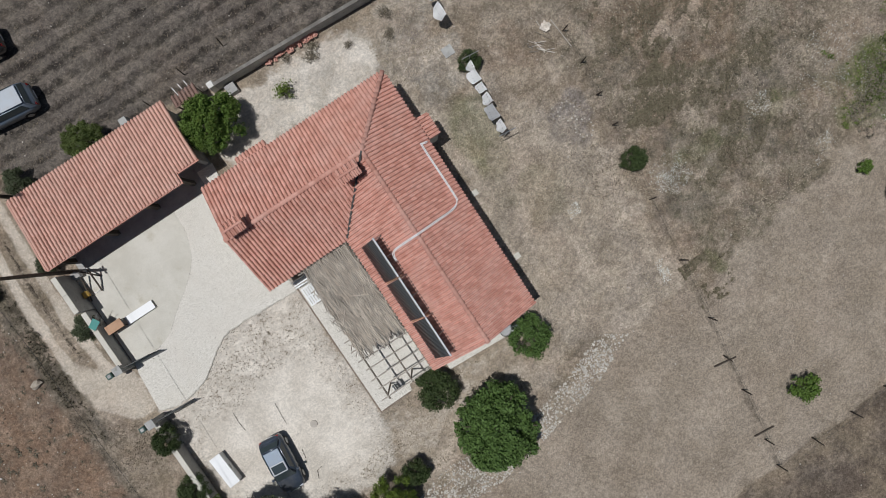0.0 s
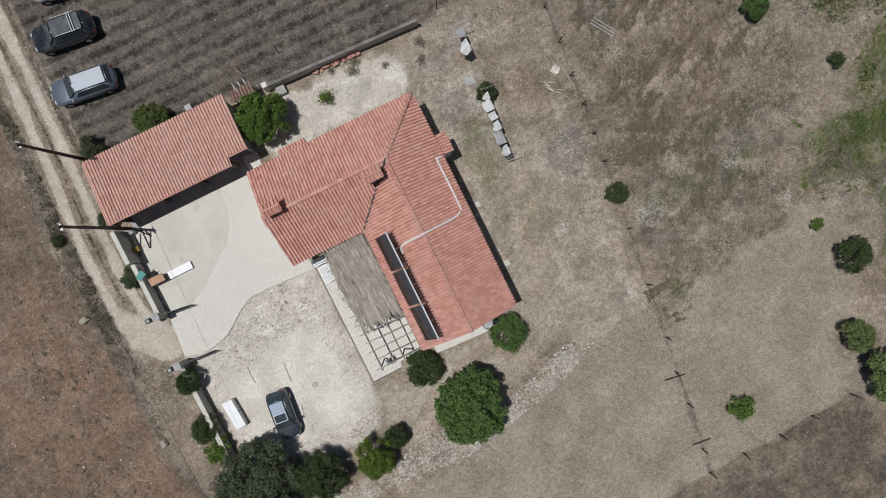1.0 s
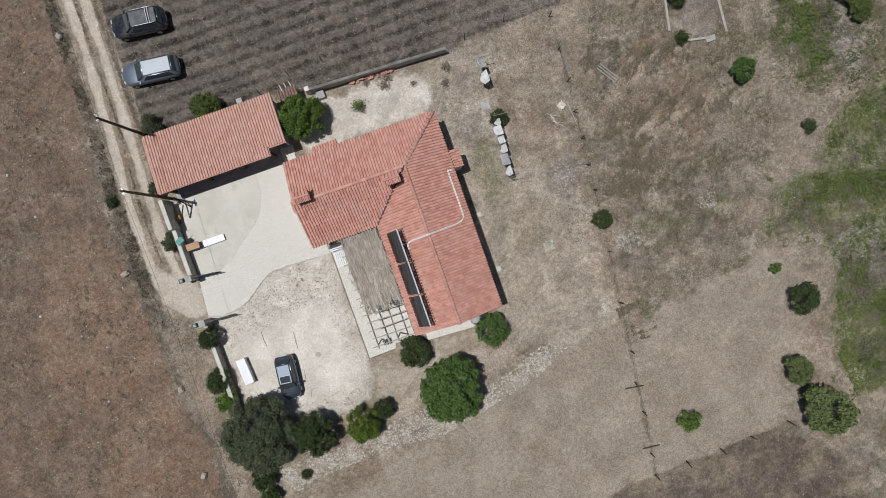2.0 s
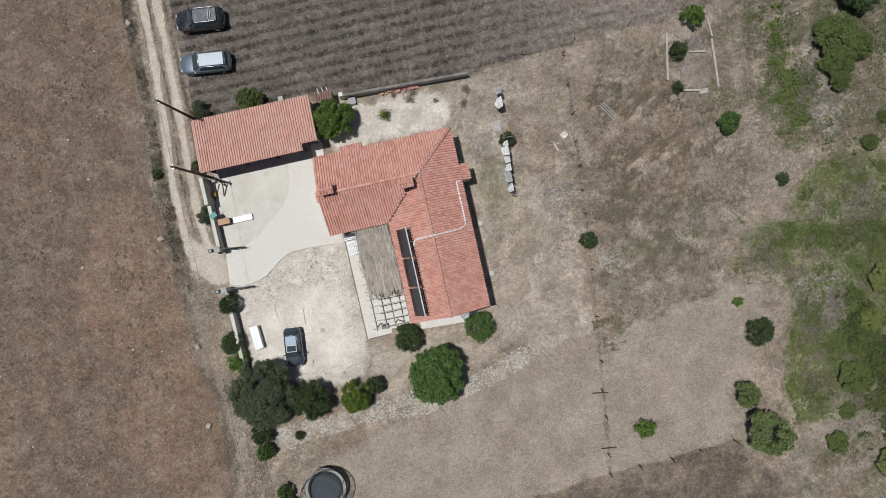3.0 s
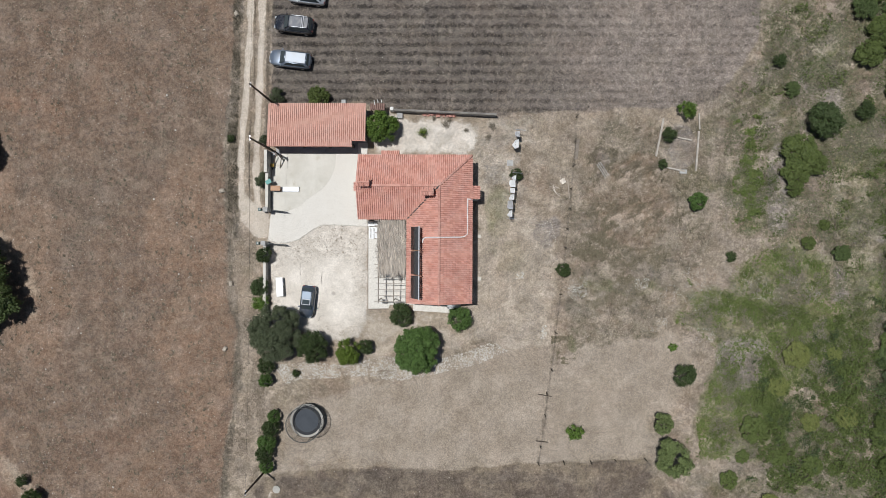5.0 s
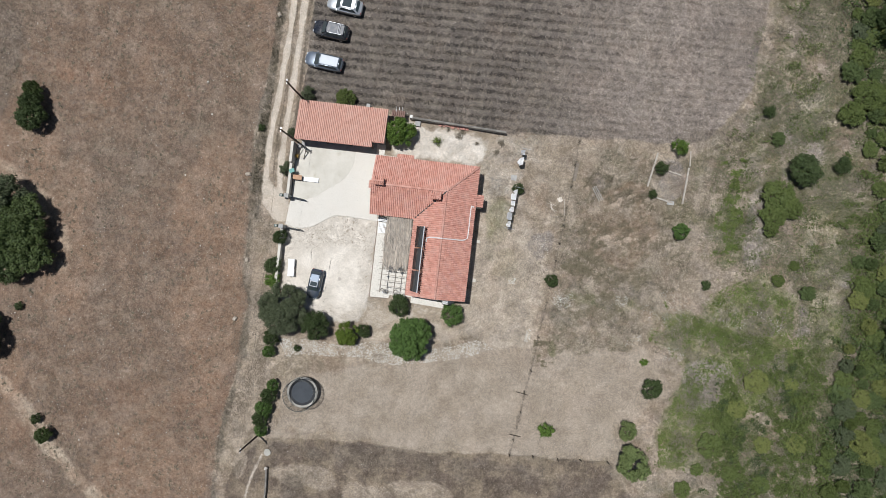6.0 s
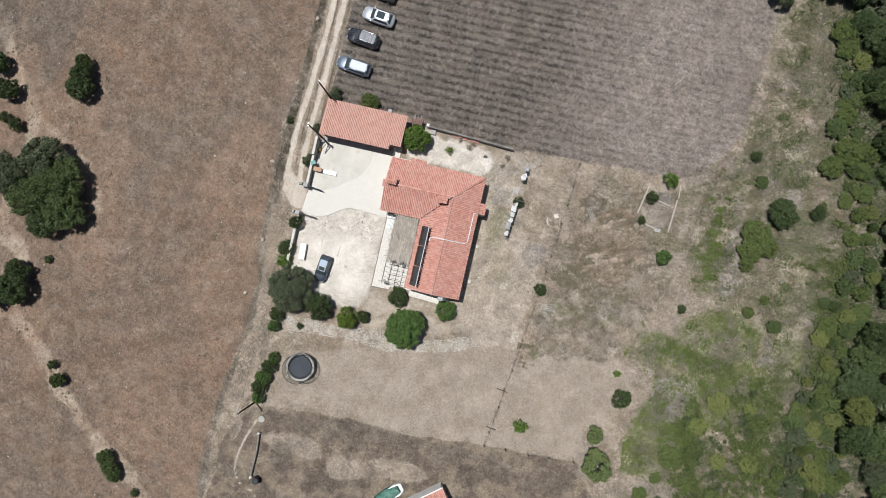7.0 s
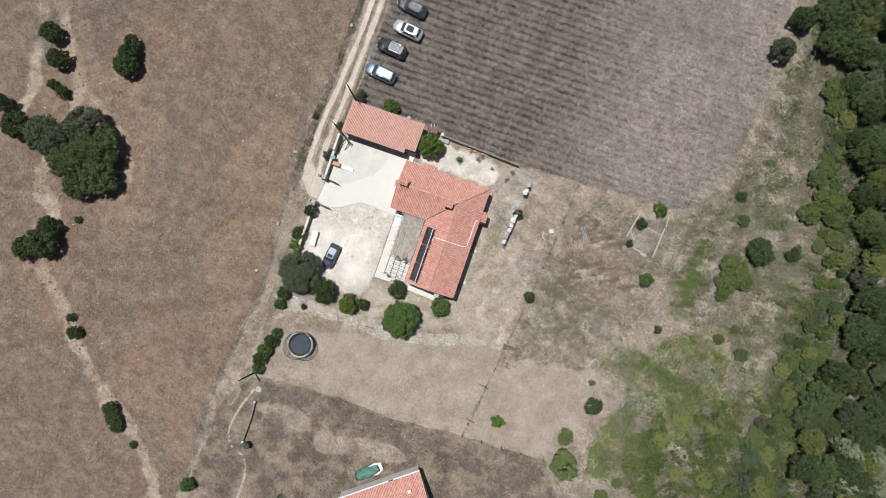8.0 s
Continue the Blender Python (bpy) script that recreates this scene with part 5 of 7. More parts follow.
def barrow():
    w = thing("wheelbarrow", "green wheelbarrow lying upside down on the wall", "wheelbarrow")
    m = Matrix.Translation((-19.3, 7.1, 1.0)) @ Matrix.Rotation(0.5, 4, "Z") @ Matrix.Scale(0.72, 4)
    bm = bmesh.new()
    lo = [bm.verts.new(p) for p in ((-0.25, -0.2, 0), (0.25, -0.2, 0), (0.25, 0.2, 0), (-0.25, 0.2, 0))]
    hi = [bm.verts.new(p) for p in ((-0.42, -0.32, 0.26), (0.45, -0.32, 0.3), (0.45, 0.32, 0.3), (-0.42, 0.32, 0.26))]
    bm.faces.new(lo[::-1])
    bm.faces.new(hi)
    for i in range(4):
        bm.faces.new((lo[i], lo[(i + 1) % 4], hi[(i + 1) % 4], hi[i]))
    bmesh.ops.recalc_face_normals(bm, faces=bm.faces[:])
    part("tray", bm, TEAL, w).matrix_basis = m
    for s in (-0.22, 0.22):
        part("handle", tube(bmesh.new(), [(-0.6, s * 0.5, 0.02), (0.2, s, -0.03), (0.95, s * 1.2, 0.12)], 0.018), METAL, w).matrix_basis = m
        part("leg", tube(bmesh.new(), [(0.2, s, -0.04), (0.42, s, -0.5), (0.55, s, -0.05)], 0.014), METAL, w).matrix_basis = m
    wheel = part("wheel", rod(bmesh.new(), (-0.62, -0.05, -0.02), (-0.62, 0.05, -0.02), 0.19, seg=18), RUBBER, w)
    wheel.matrix_basis = m


barrow()
hs = thing("hose_reel", "yellow hose reel with a pale hose by the wall", "hose reel")
part("drum", rod(bmesh.new(), (-19.12, 8.85, 0.35), (-19.12, 9.2, 0.35), 0.2, seg=16), YELLOW, hs)
part("stand", tube(bmesh.new(), [(-19.3, 8.82, 0.03), (-19.12, 8.82, 0.36), (-18.95, 8.82, 0.03)], 0.018), METAL_DARK, hs)
part("hose", tube(bmesh.new(), [(x, y, 0.06) for x, y in curve_through([(-19.0, 9.0), (-18.6, 8.85), (-18.2, 9.1), (-17.95, 9.6)], 5)], 0.02), PIPE, hs)
for a, b, top in (((-17.92, 10.11), (-18.33, 8.76), 0.9), ((-18.59, 10.51), (-17.9, 9.54), 1.2), ((-18.67, 10.03), (-19.2, 8.56), 0.6)):
    st = thing("timber_beam", "dark timber beam leaning by the carport", "beam", "beams by the carport")
    part("beam_wood", rod(bmesh.new(), (*a, top), (*b, 0.08), 0.055, 0.05, 7), WOOD_DARK, st)
bx = thing("white_crate", "small white crate beside the carport pier", "crate")
part("crate_body", box(bmesh.new(), -19.2, -18.75, 10.15, 10.5, 0.03, 0.45, bevel=0.02), WHITE, bx)
part("crate_lid", box(bmesh.new(), -19.22, -18.73, 10.13, 10.52, 0.452, 0.49, bevel=0.01), GREY_WALL, bx)


# ---- washing line ----
def washing_line():
    c = thing("washing_line", "washing line on three T-posts", "washing line")
    posts = ((7.32, 3.15), (7.95, 8.1), (8.3, 12.75))
    for x, y in posts:
        part("post", rod(bmesh.new(), (x, y, -0.2), (x, y, 1.75), 0.03), METAL, c)
        part("cross_arm", rod(bmesh.new(), (x - 0.55, y + 0.05, 1.75), (x + 0.55, y - 0.05, 1.75), 0.025), METAL, c)
    for s in (-0.45, -0.15, 0.15, 0.45):
        pts = [(x + s, y, 1.76) for x, y in posts]
        part("line", tube(bmesh.new(), pts, 0.002, 5), METAL_DARK, c)
    return posts


washing_line()


def laundry(y0, y1, x, material, label, out, seed):
    """A cloth pegged on the line, blown to the west."""
    r = random.Random(seed)
    c = thing("hung_cloth", label, "laundry", "laundry on the line")
    bm = bmesh.new()
    nu, nv = 10, 9
    drop = 0.5
    grid = []
    a, b = r.uniform(0, 6), r.uniform(0.03, 0.07)
    for i in range(nu + 1):
        u = i / nu
        col = []
        for j in range(nv + 1):
            v = j / nv
            bow = 0.75 * out * v ** 0.8 * (0.8 + 0.3 * math.sin(u * math.pi))
            z = 1.77 - drop * v * (1 - 0.32 * v * min(out, 1)) + 0.04 * math.sin(5 * u + a)
            col.append(bm.verts.new((x - bow - b * math.sin(7 * u + a) * v, y0 + (y1 - y0) * (u + 0.10 * v * math.sin(a)), z)))
        grid.append(col)
    for i in range(nu):
        for j in range(nv):
            bm.faces.new((grid[i][j], grid[i + 1][j], grid[i + 1][j + 1], grid[i][j + 1]))
    bmesh.ops.solidify(bm, geom=bm.faces[:], thickness=0.006)
    part("cloth", bm, material, c)
    for y in (y0 + 0.06, y1 - 0.06):
        part("peg", box(bmesh.new(), x - 0.012, x + 0.012, y - 0.008, y + 0.008, 1.72, 1.81), WOOD_WARM, c)


for k, (y0, y1, x, o, cl) in enumerate(((3.35, 4.05, 7.42, 0.55, 0), (4.15, 5.05, 7.5, 0.75, 1), (5.15, 5.8, 7.62, 0.6, 0), (5.88, 6.45, 7.68, 0.6, 0), (6.55, 7.3, 7.75, 0.8, 0), (7.35, 7.85, 7.82, 0.5, 0), (10.85, 11.75, 8.1, 0.75, 0), (12.0, 12.6, 8.2, 0.6, 1))):
    laundry(y0, y1, x, CLOTH_GREY if cl else CLOTH_WHITE, "grey cloth blowing on the washing line" if cl else "white cloth blowing on the washing line", o, k)
pv = thing("stone_paver", "pale stone paver set in the dry grass", "paver")
part("paver_slab", box(bmesh.new(), 3.78, 4.2, -3.68, -3.3, -0.1, 0.03, bevel=0.012), CONCRETE, pv)
pv = thing("stone_paver", "pale stone paver set in the dry grass", "paver")
part("paver_slab", box(bmesh.new(), 3.75, 4.15, 1.05, 1.42, -0.1, 0.03, bevel=0.012), CONCRETE, pv)
pv = thing("stone_paver", "grey paver beside the bush under the washing line", "paver")
part("paver_slab", box(bmesh.new(), 7.0, 7.7, 9.1, 9.75, -0.1, 0.03, bevel=0.012), GREY_WALL, pv)


# ---- trampoline ----
def trampoline(cx, cy):
    t = thing("trampoline", "round trampoline with a pale pad ring and dark safety net", "trampoline")
    R, Z = 1.85, 0.85

    def ring(bm, r0, r1, z0, z1, n=48):
        rows = [[bm.verts.new((cx + r * math.cos(2 * math.pi * k / n), cy + r * math.sin(2 * math.pi * k / n), z)) for k in range(n)] for r, z in ((r0, z0), (r1, z0), (r1, z1), (r0, z1))]
        for q in range(4):
            for k in range(n):
                bm.faces.new((rows[q][k], rows[q][(k + 1) % n], rows[(q + 1) % 4][(k + 1) % n], rows[(q + 1) % 4][k]))
        bmesh.ops.recalc_face_normals(bm, faces=bm.faces[:])
        return bm

    part("jumping_mat", rod(bmesh.new(), (cx, cy, Z - 0.012), (cx, cy, Z), 1.28, seg=48), MAT_GREY, t)
    part("pad_ring", ring(bmesh.new(), 1.6, R, Z + 0.004, Z + 0.05), PAD, t, "pale grey padded ring")
    part("spring_ring", ring(bmesh.new(), 1.285, 1.595, Z - 0.03, Z - 0.02), NET, t, "dark ring of springs and net edge")
    part("frame", ring(bmesh.new(), R - 0.06, R, Z - 0.1, Z - 0.01), METAL_DARK, t)
    part("top_hoop", ring(bmesh.new(), R - 0.03, R + 0.03, Z + 1.72, Z + 1.76), METAL_DARK, t)
    for k in range(8):
        a = 2 * math.pi * (k + 0.3) / 8
        x, y = cx + (R + 0.05) * math.cos(a), cy + (R + 0.05) * math.sin(a)
        part("net_pole", rod(bmesh.new(), (x, y, -0.05), (x, y, Z + 1.78), 0.025), METAL_DARK, t)
    bm = bmesh.new()
    n = 64
    for k in range(n):
        a, b = 2 * math.pi * k / n, 2 * math.pi * (k + 1) / n
        c, s = math.cos(a) * (R - 0.04), math.sin(a) * (R - 0.04)
        rod(bm, (cx + c, cy + s, Z + 0.05), (cx + c, cy + s, Z + 1.74), 0.005, seg=3)
    for j in range(14):
        z = Z + 0.12 + j * 0.12
        for k in range(n):
            a, b = 2 * math.pi * k / n, 2 * math.pi * (k + 1) / n
            rod(bm, (cx + math.cos(a) * (R - 0.04), cy + math.sin(a) * (R - 0.04), z), (cx + math.cos(b) * (R - 0.04), cy + math.sin(b) * (R - 0.04), z), 0.005, seg=3)
    part("safety_net", bm, NET, t, "black mesh safety net", kind="stuff")


trampoline(-15.0, -19.2)


# ---- fences and lying timber ----
fence = thing("wire_fence", "old wire fence on short weathered posts", "fence")
FENCE_POSTS = [(14.6, 14.5), (14.5, 11.8), (14.28, 9.06), (14.02, 6.62), (13.92, 4.34), (13.64, 2.17), (13.47, 0.04), (12.9, -5.2), (12.4, -9.4), (12.01, -13.47), (11.53, -16.04), (11.32, -18.54), (10.83, -22.09), (10.6, -23.9)]
EAST_POSTS = [(10.6, -23.9), (13.44, -23.68), (16.42, -23.65), (19.11, -23.54), (22.4, -23.3)]
r_ = random.Random(2)
for x, y in FENCE_POSTS + EAST_POSTS[1:]:
    part("post", rod(bmesh.new(), (x, y, -0.3), (x + r_.uniform(-0.12, 0.12), y + r_.uniform(-0.12, 0.12), 1.05), 0.05, 0.04, 7), WOOD_DARK, fence)
for z in (0.4, 0.8):
    for line in (FENCE_POSTS, EAST_POSTS):
        part("strand", tube(bmesh.new(), [(x, y, z) for x, y in line], 0.006, 4), METAL_DARK, fence)
field_posts = thing("field_fence", "row of thin dark posts along the ploughed field", "fence")
for x, y in ((-16.6, 15.9), (-9.6, 16.3), (-6.9, 16.9), (-4.0, 17.1), (7.5, 15.0), (11.0, 15.4), (16.0, 15.6), (21.0, 15.8), (26.0, 16.2)):
    part("post", rod(bmesh.new(), (x, y, -0.2), (x + r_.uniform(-0.3, 0.1), y + 0.15, 1.1), 0.035, 0.03, 6), WOOD_DARK, field_posts)
part("strand", tube(bmesh.new(), [(7.5, 15.0, 0.7), (11.0, 15.4, 0.7), (16.0, 15.6, 0.7), (21.0, 15.8, 0.7), (26.0, 16.2, 0.7)], 0.008, 4), METAL_DARK, field_posts)


def lying(name, label, a, b, r, material, cat="log"):
    t = thing(name, label, cat)
    part(name + "_stem", rod(bmesh.new(), (*a, r * 0.6), (*b, r * 0.6), r, r * 0.8, 7), material, t)


lying("fallen_pole", "dark wooden pole lying across the fence line", (10.6, -16.3), (12.1, -16.55), 0.06, WOOD_DARK)
lying("fallen_pole", "dark wooden pole lying in the mown grass", (10.35, -21.5), (11.75, -21.65), 0.06, WOOD_DARK)
lying("bleached_pole", "pale bleached pole lying beside the fence", (13.75, 7.6), (13.95, 5.5), 0.04, PALE_POLE, "pole")
lying("bleached_pole", "pale bleached pole lying in the grass", (12.95, 8.0), (13.0, 7.1), 0.03, PALE_POLE, "pole")
pl = thing("plank", "wide weathered plank lying beside the fence", "plank")
part("board", box(bmesh.new(), -0.2, 0.2, -1.15, 1.15, 0.0, 0.06, bevel=0.01), WOOD_OLD, pl).matrix_basis = Matrix.Translation((14.75, 11.0, 0)) @ Matrix.Rotation(-0.1, 4, "Z")
ld = thing("wooden_ladder", "pale wooden ladder lying in the grass", "ladder")
m = Matrix.Translation((17.65, 8.65, 0.02)) @ Matrix.Rotation(math.atan2(-1.55, 1.0), 4, "Z")
for s in (-0.22, 0.0, 0.22):
    part("rail", box(bmesh.new(), -0.95, 0.95, s - 0.03, s + 0.03, 0, 0.06), GREY_WALL, ld).matrix_basis = m
for k in range(5):
    part("rung", rod(bmesh.new(), (-0.8 + k * 0.4, -0.22, 0.05), (-0.8 + k * 0.4, 0.22, 0.05), 0.018), WOOD_OLD, ld).matrix_basis = m
r_ = random.Random(12)
for k in range(16):
    bx = thing("dry_branch", "dry broken branch in a heap by the fence", "branch", "heap of dry branches")
    x, y, a, l = 12.4 + r_.uniform(-0.7, 0.8), 6.5 + r_.uniform(-0.5, 0.6), r_.gauss(2.5, 0.5), r_.uniform(0.4, 1.1)
    part("stick", rod(bmesh.new(), (x - math.cos(a) * l / 2, y - math.sin(a) * l / 2, 0.02), (x + math.cos(a) * l / 2, y + math.sin(a) * l / 2, 0.05 + 0.1 * r_.random()), 0.028, 0.015, 6), STRAW if k % 3 else WOOD_OLD, bx)
sh = thing("pale_sheet", "crumpled pale sheet lying by the fence", "sheet")
bm = bmesh.new()
bmesh.ops.create_grid(bm, x_segments=8, y_segments=8, size=0.28)
for v in bm.verts:
    v.co.z = 0.08 + 0.09 * math.sin(11 * v.co.x + 5 * v.co.y) * math.cos(9 * v.co.y) + r_.uniform(-0.03, 0.03)
    v.co.x += r_.uniform(-0.05, 0.05)
    v.co.y += r_.uniform(-0.06, 0.06)
bmesh.ops.solidify(bm, geom=bm.faces[:], thickness=0.01)
part("sheet_cloth", bm, STRAW, sh).matrix_basis = Matrix.Translation((13.2, 7.4, 0.05)) @ Matrix.Rotation(0.5, 4, "Z")


def garden_bed():
    g = thing("ruined_bed", "overgrown rectangular frame of pale boards", "garden bed")
    for a, b, w in (((24.3, 14.4), (23.5, 10.2), 0.09), ((24.6, 9.0), (26.7, 8.55), 0.08), ((28.2, 13.0), (27.9, 8.6), 0.09), ((25.9, 12.3), (27.4, 12.0), 0.07), ((28.2, 15.0), (28.3, 13.2), 0.06)):
        part("edge_board", box(bmesh.new(), 0, (Vector(b) - Vector(a)).length, -w * 1.1, w * 1.1, -0.05, 0.16, bevel=0.01), PALE_POLE, g).matrix_basis = Matrix.Translation((*a, 0)) @ Matrix.Rotation(math.atan2(b[1] - a[1], b[0] - a[0]), 4, "Z")
    part("end_slab", box(bmesh.new(), 26.1, 26.9, 8.3, 8.75, -0.05, 0.12, bevel=0.02), GREY_WALL, g)


garden_bed()
for cx, cy, n, rr in ((11.55, 2.3, 12, 0.55), (11.9, 0.9, 14, 0.6)):
    ring = thing("stone_ring", "small ring of white stones in the grass", "stones", "stone rings")
    for k in range(n):
        a = 2 * math.pi * k / n
        q = new("ring_stone", kerb_me)
        q.parent = ring
        q.matrix_basis = Matrix.LocRotScale((cx + rr * math.cos(a) * r_.uniform(0.8, 1.15), cy + rr * math.sin(a) * r_.uniform(0.8, 1.15), 0.03), Euler((0, 0, a)), (0.07, 0.06, 0.07))

# ---- corner of the plot in the south-west ----
ds = thing("round_cover", "round beige concrete cover in the ground", "manhole cover")
part("cover_disc", rod(bmesh.new(), (-18.6, -27.2, -0.1), (-18.6, -27.2, 0.05), 0.42, seg=24), PAD, ds)
pw = thing("low_stone_wall", "low broken wall with a pale stone end", "wall")
for a, b in (((-18.4, -29.1), (-18.2, -31.4)), ((-18.2, -31.45), (-18.25, -34.6))):
    part("wall_piece", box(bmesh.new(), 0, (Vector(b) - Vector(a)).length, -0.11, 0.11, -0.2, 0.45, bevel=0.04), OLD_CEMENT, pw).matrix_basis = Matrix.Translation((*a, 0)) @ Matrix.Rotation(math.atan2(b[1] - a[1], b[0] - a[0]), 4, "Z")
for (x, y) in ((-18.45, -29.0), (-18.2, -34.8)):
    q = new("wall_stone", kerb_me)
    q.parent = pw
    q.matrix_basis = Matrix.LocRotScale((x, y, 0.35), Euler((0, 0, x)), (0.3, 0.24, 0.35))
br = thing("water_barrel", "black plastic water barrel standing on the ground", "barrel")
part("barrel_body", rod(bmesh.new(), (-17.35, -34.9, -0.05), (-17.35, -34.9, 0.95), 0.46, 0.42, 20), RUBBER, br, smooth=False)
part("barrel_lid", rod(bmesh.new(), (-17.35, -34.9, 0.952), (-17.35, -34.9, 1.0), 0.38, 0.3, 20), METAL_DARK, br)
bt = thing("covered_boat", "small boat under a wrinkled green tarpaulin", "boat")
bm = bmesh.new()
rows = []
for i in range(13):
    u = i / 12
    w = 0.85 * math.sin(math.pi * (0.14 + 0.72 * u)) ** 0.45
    rows.append([bm.verts.new((-1.75 + 3.5 * u, w * s, 0.62 * (1 - abs(s) ** 3) + 0.10 + 0.05 * math.sin(9 * u + 5 * s))) for s in (-1, -0.8, -0.5, -0.2, 0.1, 0.4, 0.7, 0.9, 1)])
for a, b in zip(rows, rows[1:]):
    for k in range(8):
        bm.faces.new((a[k], b[k], b[k + 1], a[k + 1]))
bmesh.ops.solidify(bm, geom=bm.faces[:], thickness=0.02)
bmat = Matrix.Translation((-0.2, -33.0, 0)) @ Matrix.Rotation(math.atan2(2.3, 2.57), 4, "Z")
part("tarpaulin", bm, TARP, bt, smooth=True).matrix_basis = bmat
bm = bmesh.new()
prism(bm, [(-1.7, -0.5), (1.3, -0.8), (2.15, -0.45), (2.2, 0.5), (1.3, 0.8), (-1.7, 0.5)], -0.05, 0.35)
part("hull", bm, WHITE, bt, "pale boat hull").matrix_basis = bmat


def second_house():
    h = thing("neighbour_house", "second house with a terracotta tile roof and pale parapet", "house")
    m = Matrix.Translation((-2.99, -37.04, -1.0)) @ Matrix.Rotation(0.665, 4, "Z")
    L, D = 11.9, 9.0
    part("wall", box(bmesh.new(), 0.25, L - 0.25, -D + 0.25, -0.02, -0.3, 2.78), PLASTER, h).matrix_basis = m
    part("parapet", box(bmesh.new(), 0.0, L, -0.2, 0.0, 2.782, 2.95, bevel=0.02), PLASTER, h).matrix_basis = m
    bm = bmesh.new()
    deck(bm, [(0, -0.21, 2.85), (L, -0.21, 2.85), (L, -4.4, 4.3), (0, -4.4, 4.3)][::-1])
    deck(bm, [(0, -D, 2.8), (L, -D, 2.8), (L, -4.404, 4.3), (0, -4.404, 4.3)])
    roof = part("roof", bm, TILE, h)
    roof.matrix_basis = m
    poses = slope_tiles([(0, -0.15), (L, -0.15), (L, -4.4), (0, -4.4)], (0, -0.23, 2.87), (0, 1), 1.45 / 4.19, -L, 0, 11)
    poses += slope_tiles([(0, -D - 0.1), (L, -D - 0.1), (L, -4.4), (0, -4.4)], (0, -D, 2.82), (0, -1), 1.5 / 4.6, 0, L, 12)
    lay(roof, poses, (11.0, -1.0), material=TILE)
    part("vent", box(bmesh.new(), 9.6, 10.1, -2.2, -1.8, 3.2, 4.0, bevel=0.02), PLASTER, h).matrix_basis = m
    part("parapet_gap", box(bmesh.new(), 7.4, 8.1, -0.18, -0.02, 2.952, 2.98), METAL_DARK, h).matrix_basis = m


second_house()


# ---- cars ----
def paint(name, c, rough=0.25, metal=0.5, coat=0.6):
    n = Nodes(name)
    col = n.mix(n.ramp(n.noise(1.6, 5), 0.4, 0.7, 0.0, 0.25), c, (0.30, 0.27, 0.23))
    n.bsdf.inputs["Coat Weight"].default_value = coat
    n.bsdf.inputs["Coat Roughness"].default_value = 0.08
    return n.done(col, rough, metal, 0.5)


n_ = Nodes("car_glass")
CAR_GLASS = n_.done((0.045, 0.06, 0.065), 0.08, 0.0, 0.6)
n_ = Nodes("headlamp_glass")
LAMP_GLASS = n_.done((0.55, 0.57, 0.6), 0.1, 0.2, 0.6)
n_ = Nodes("red_lens")
RED_LENS = n_.done((0.25, 0.01, 0.01), 0.2, 0.0, 0.5)


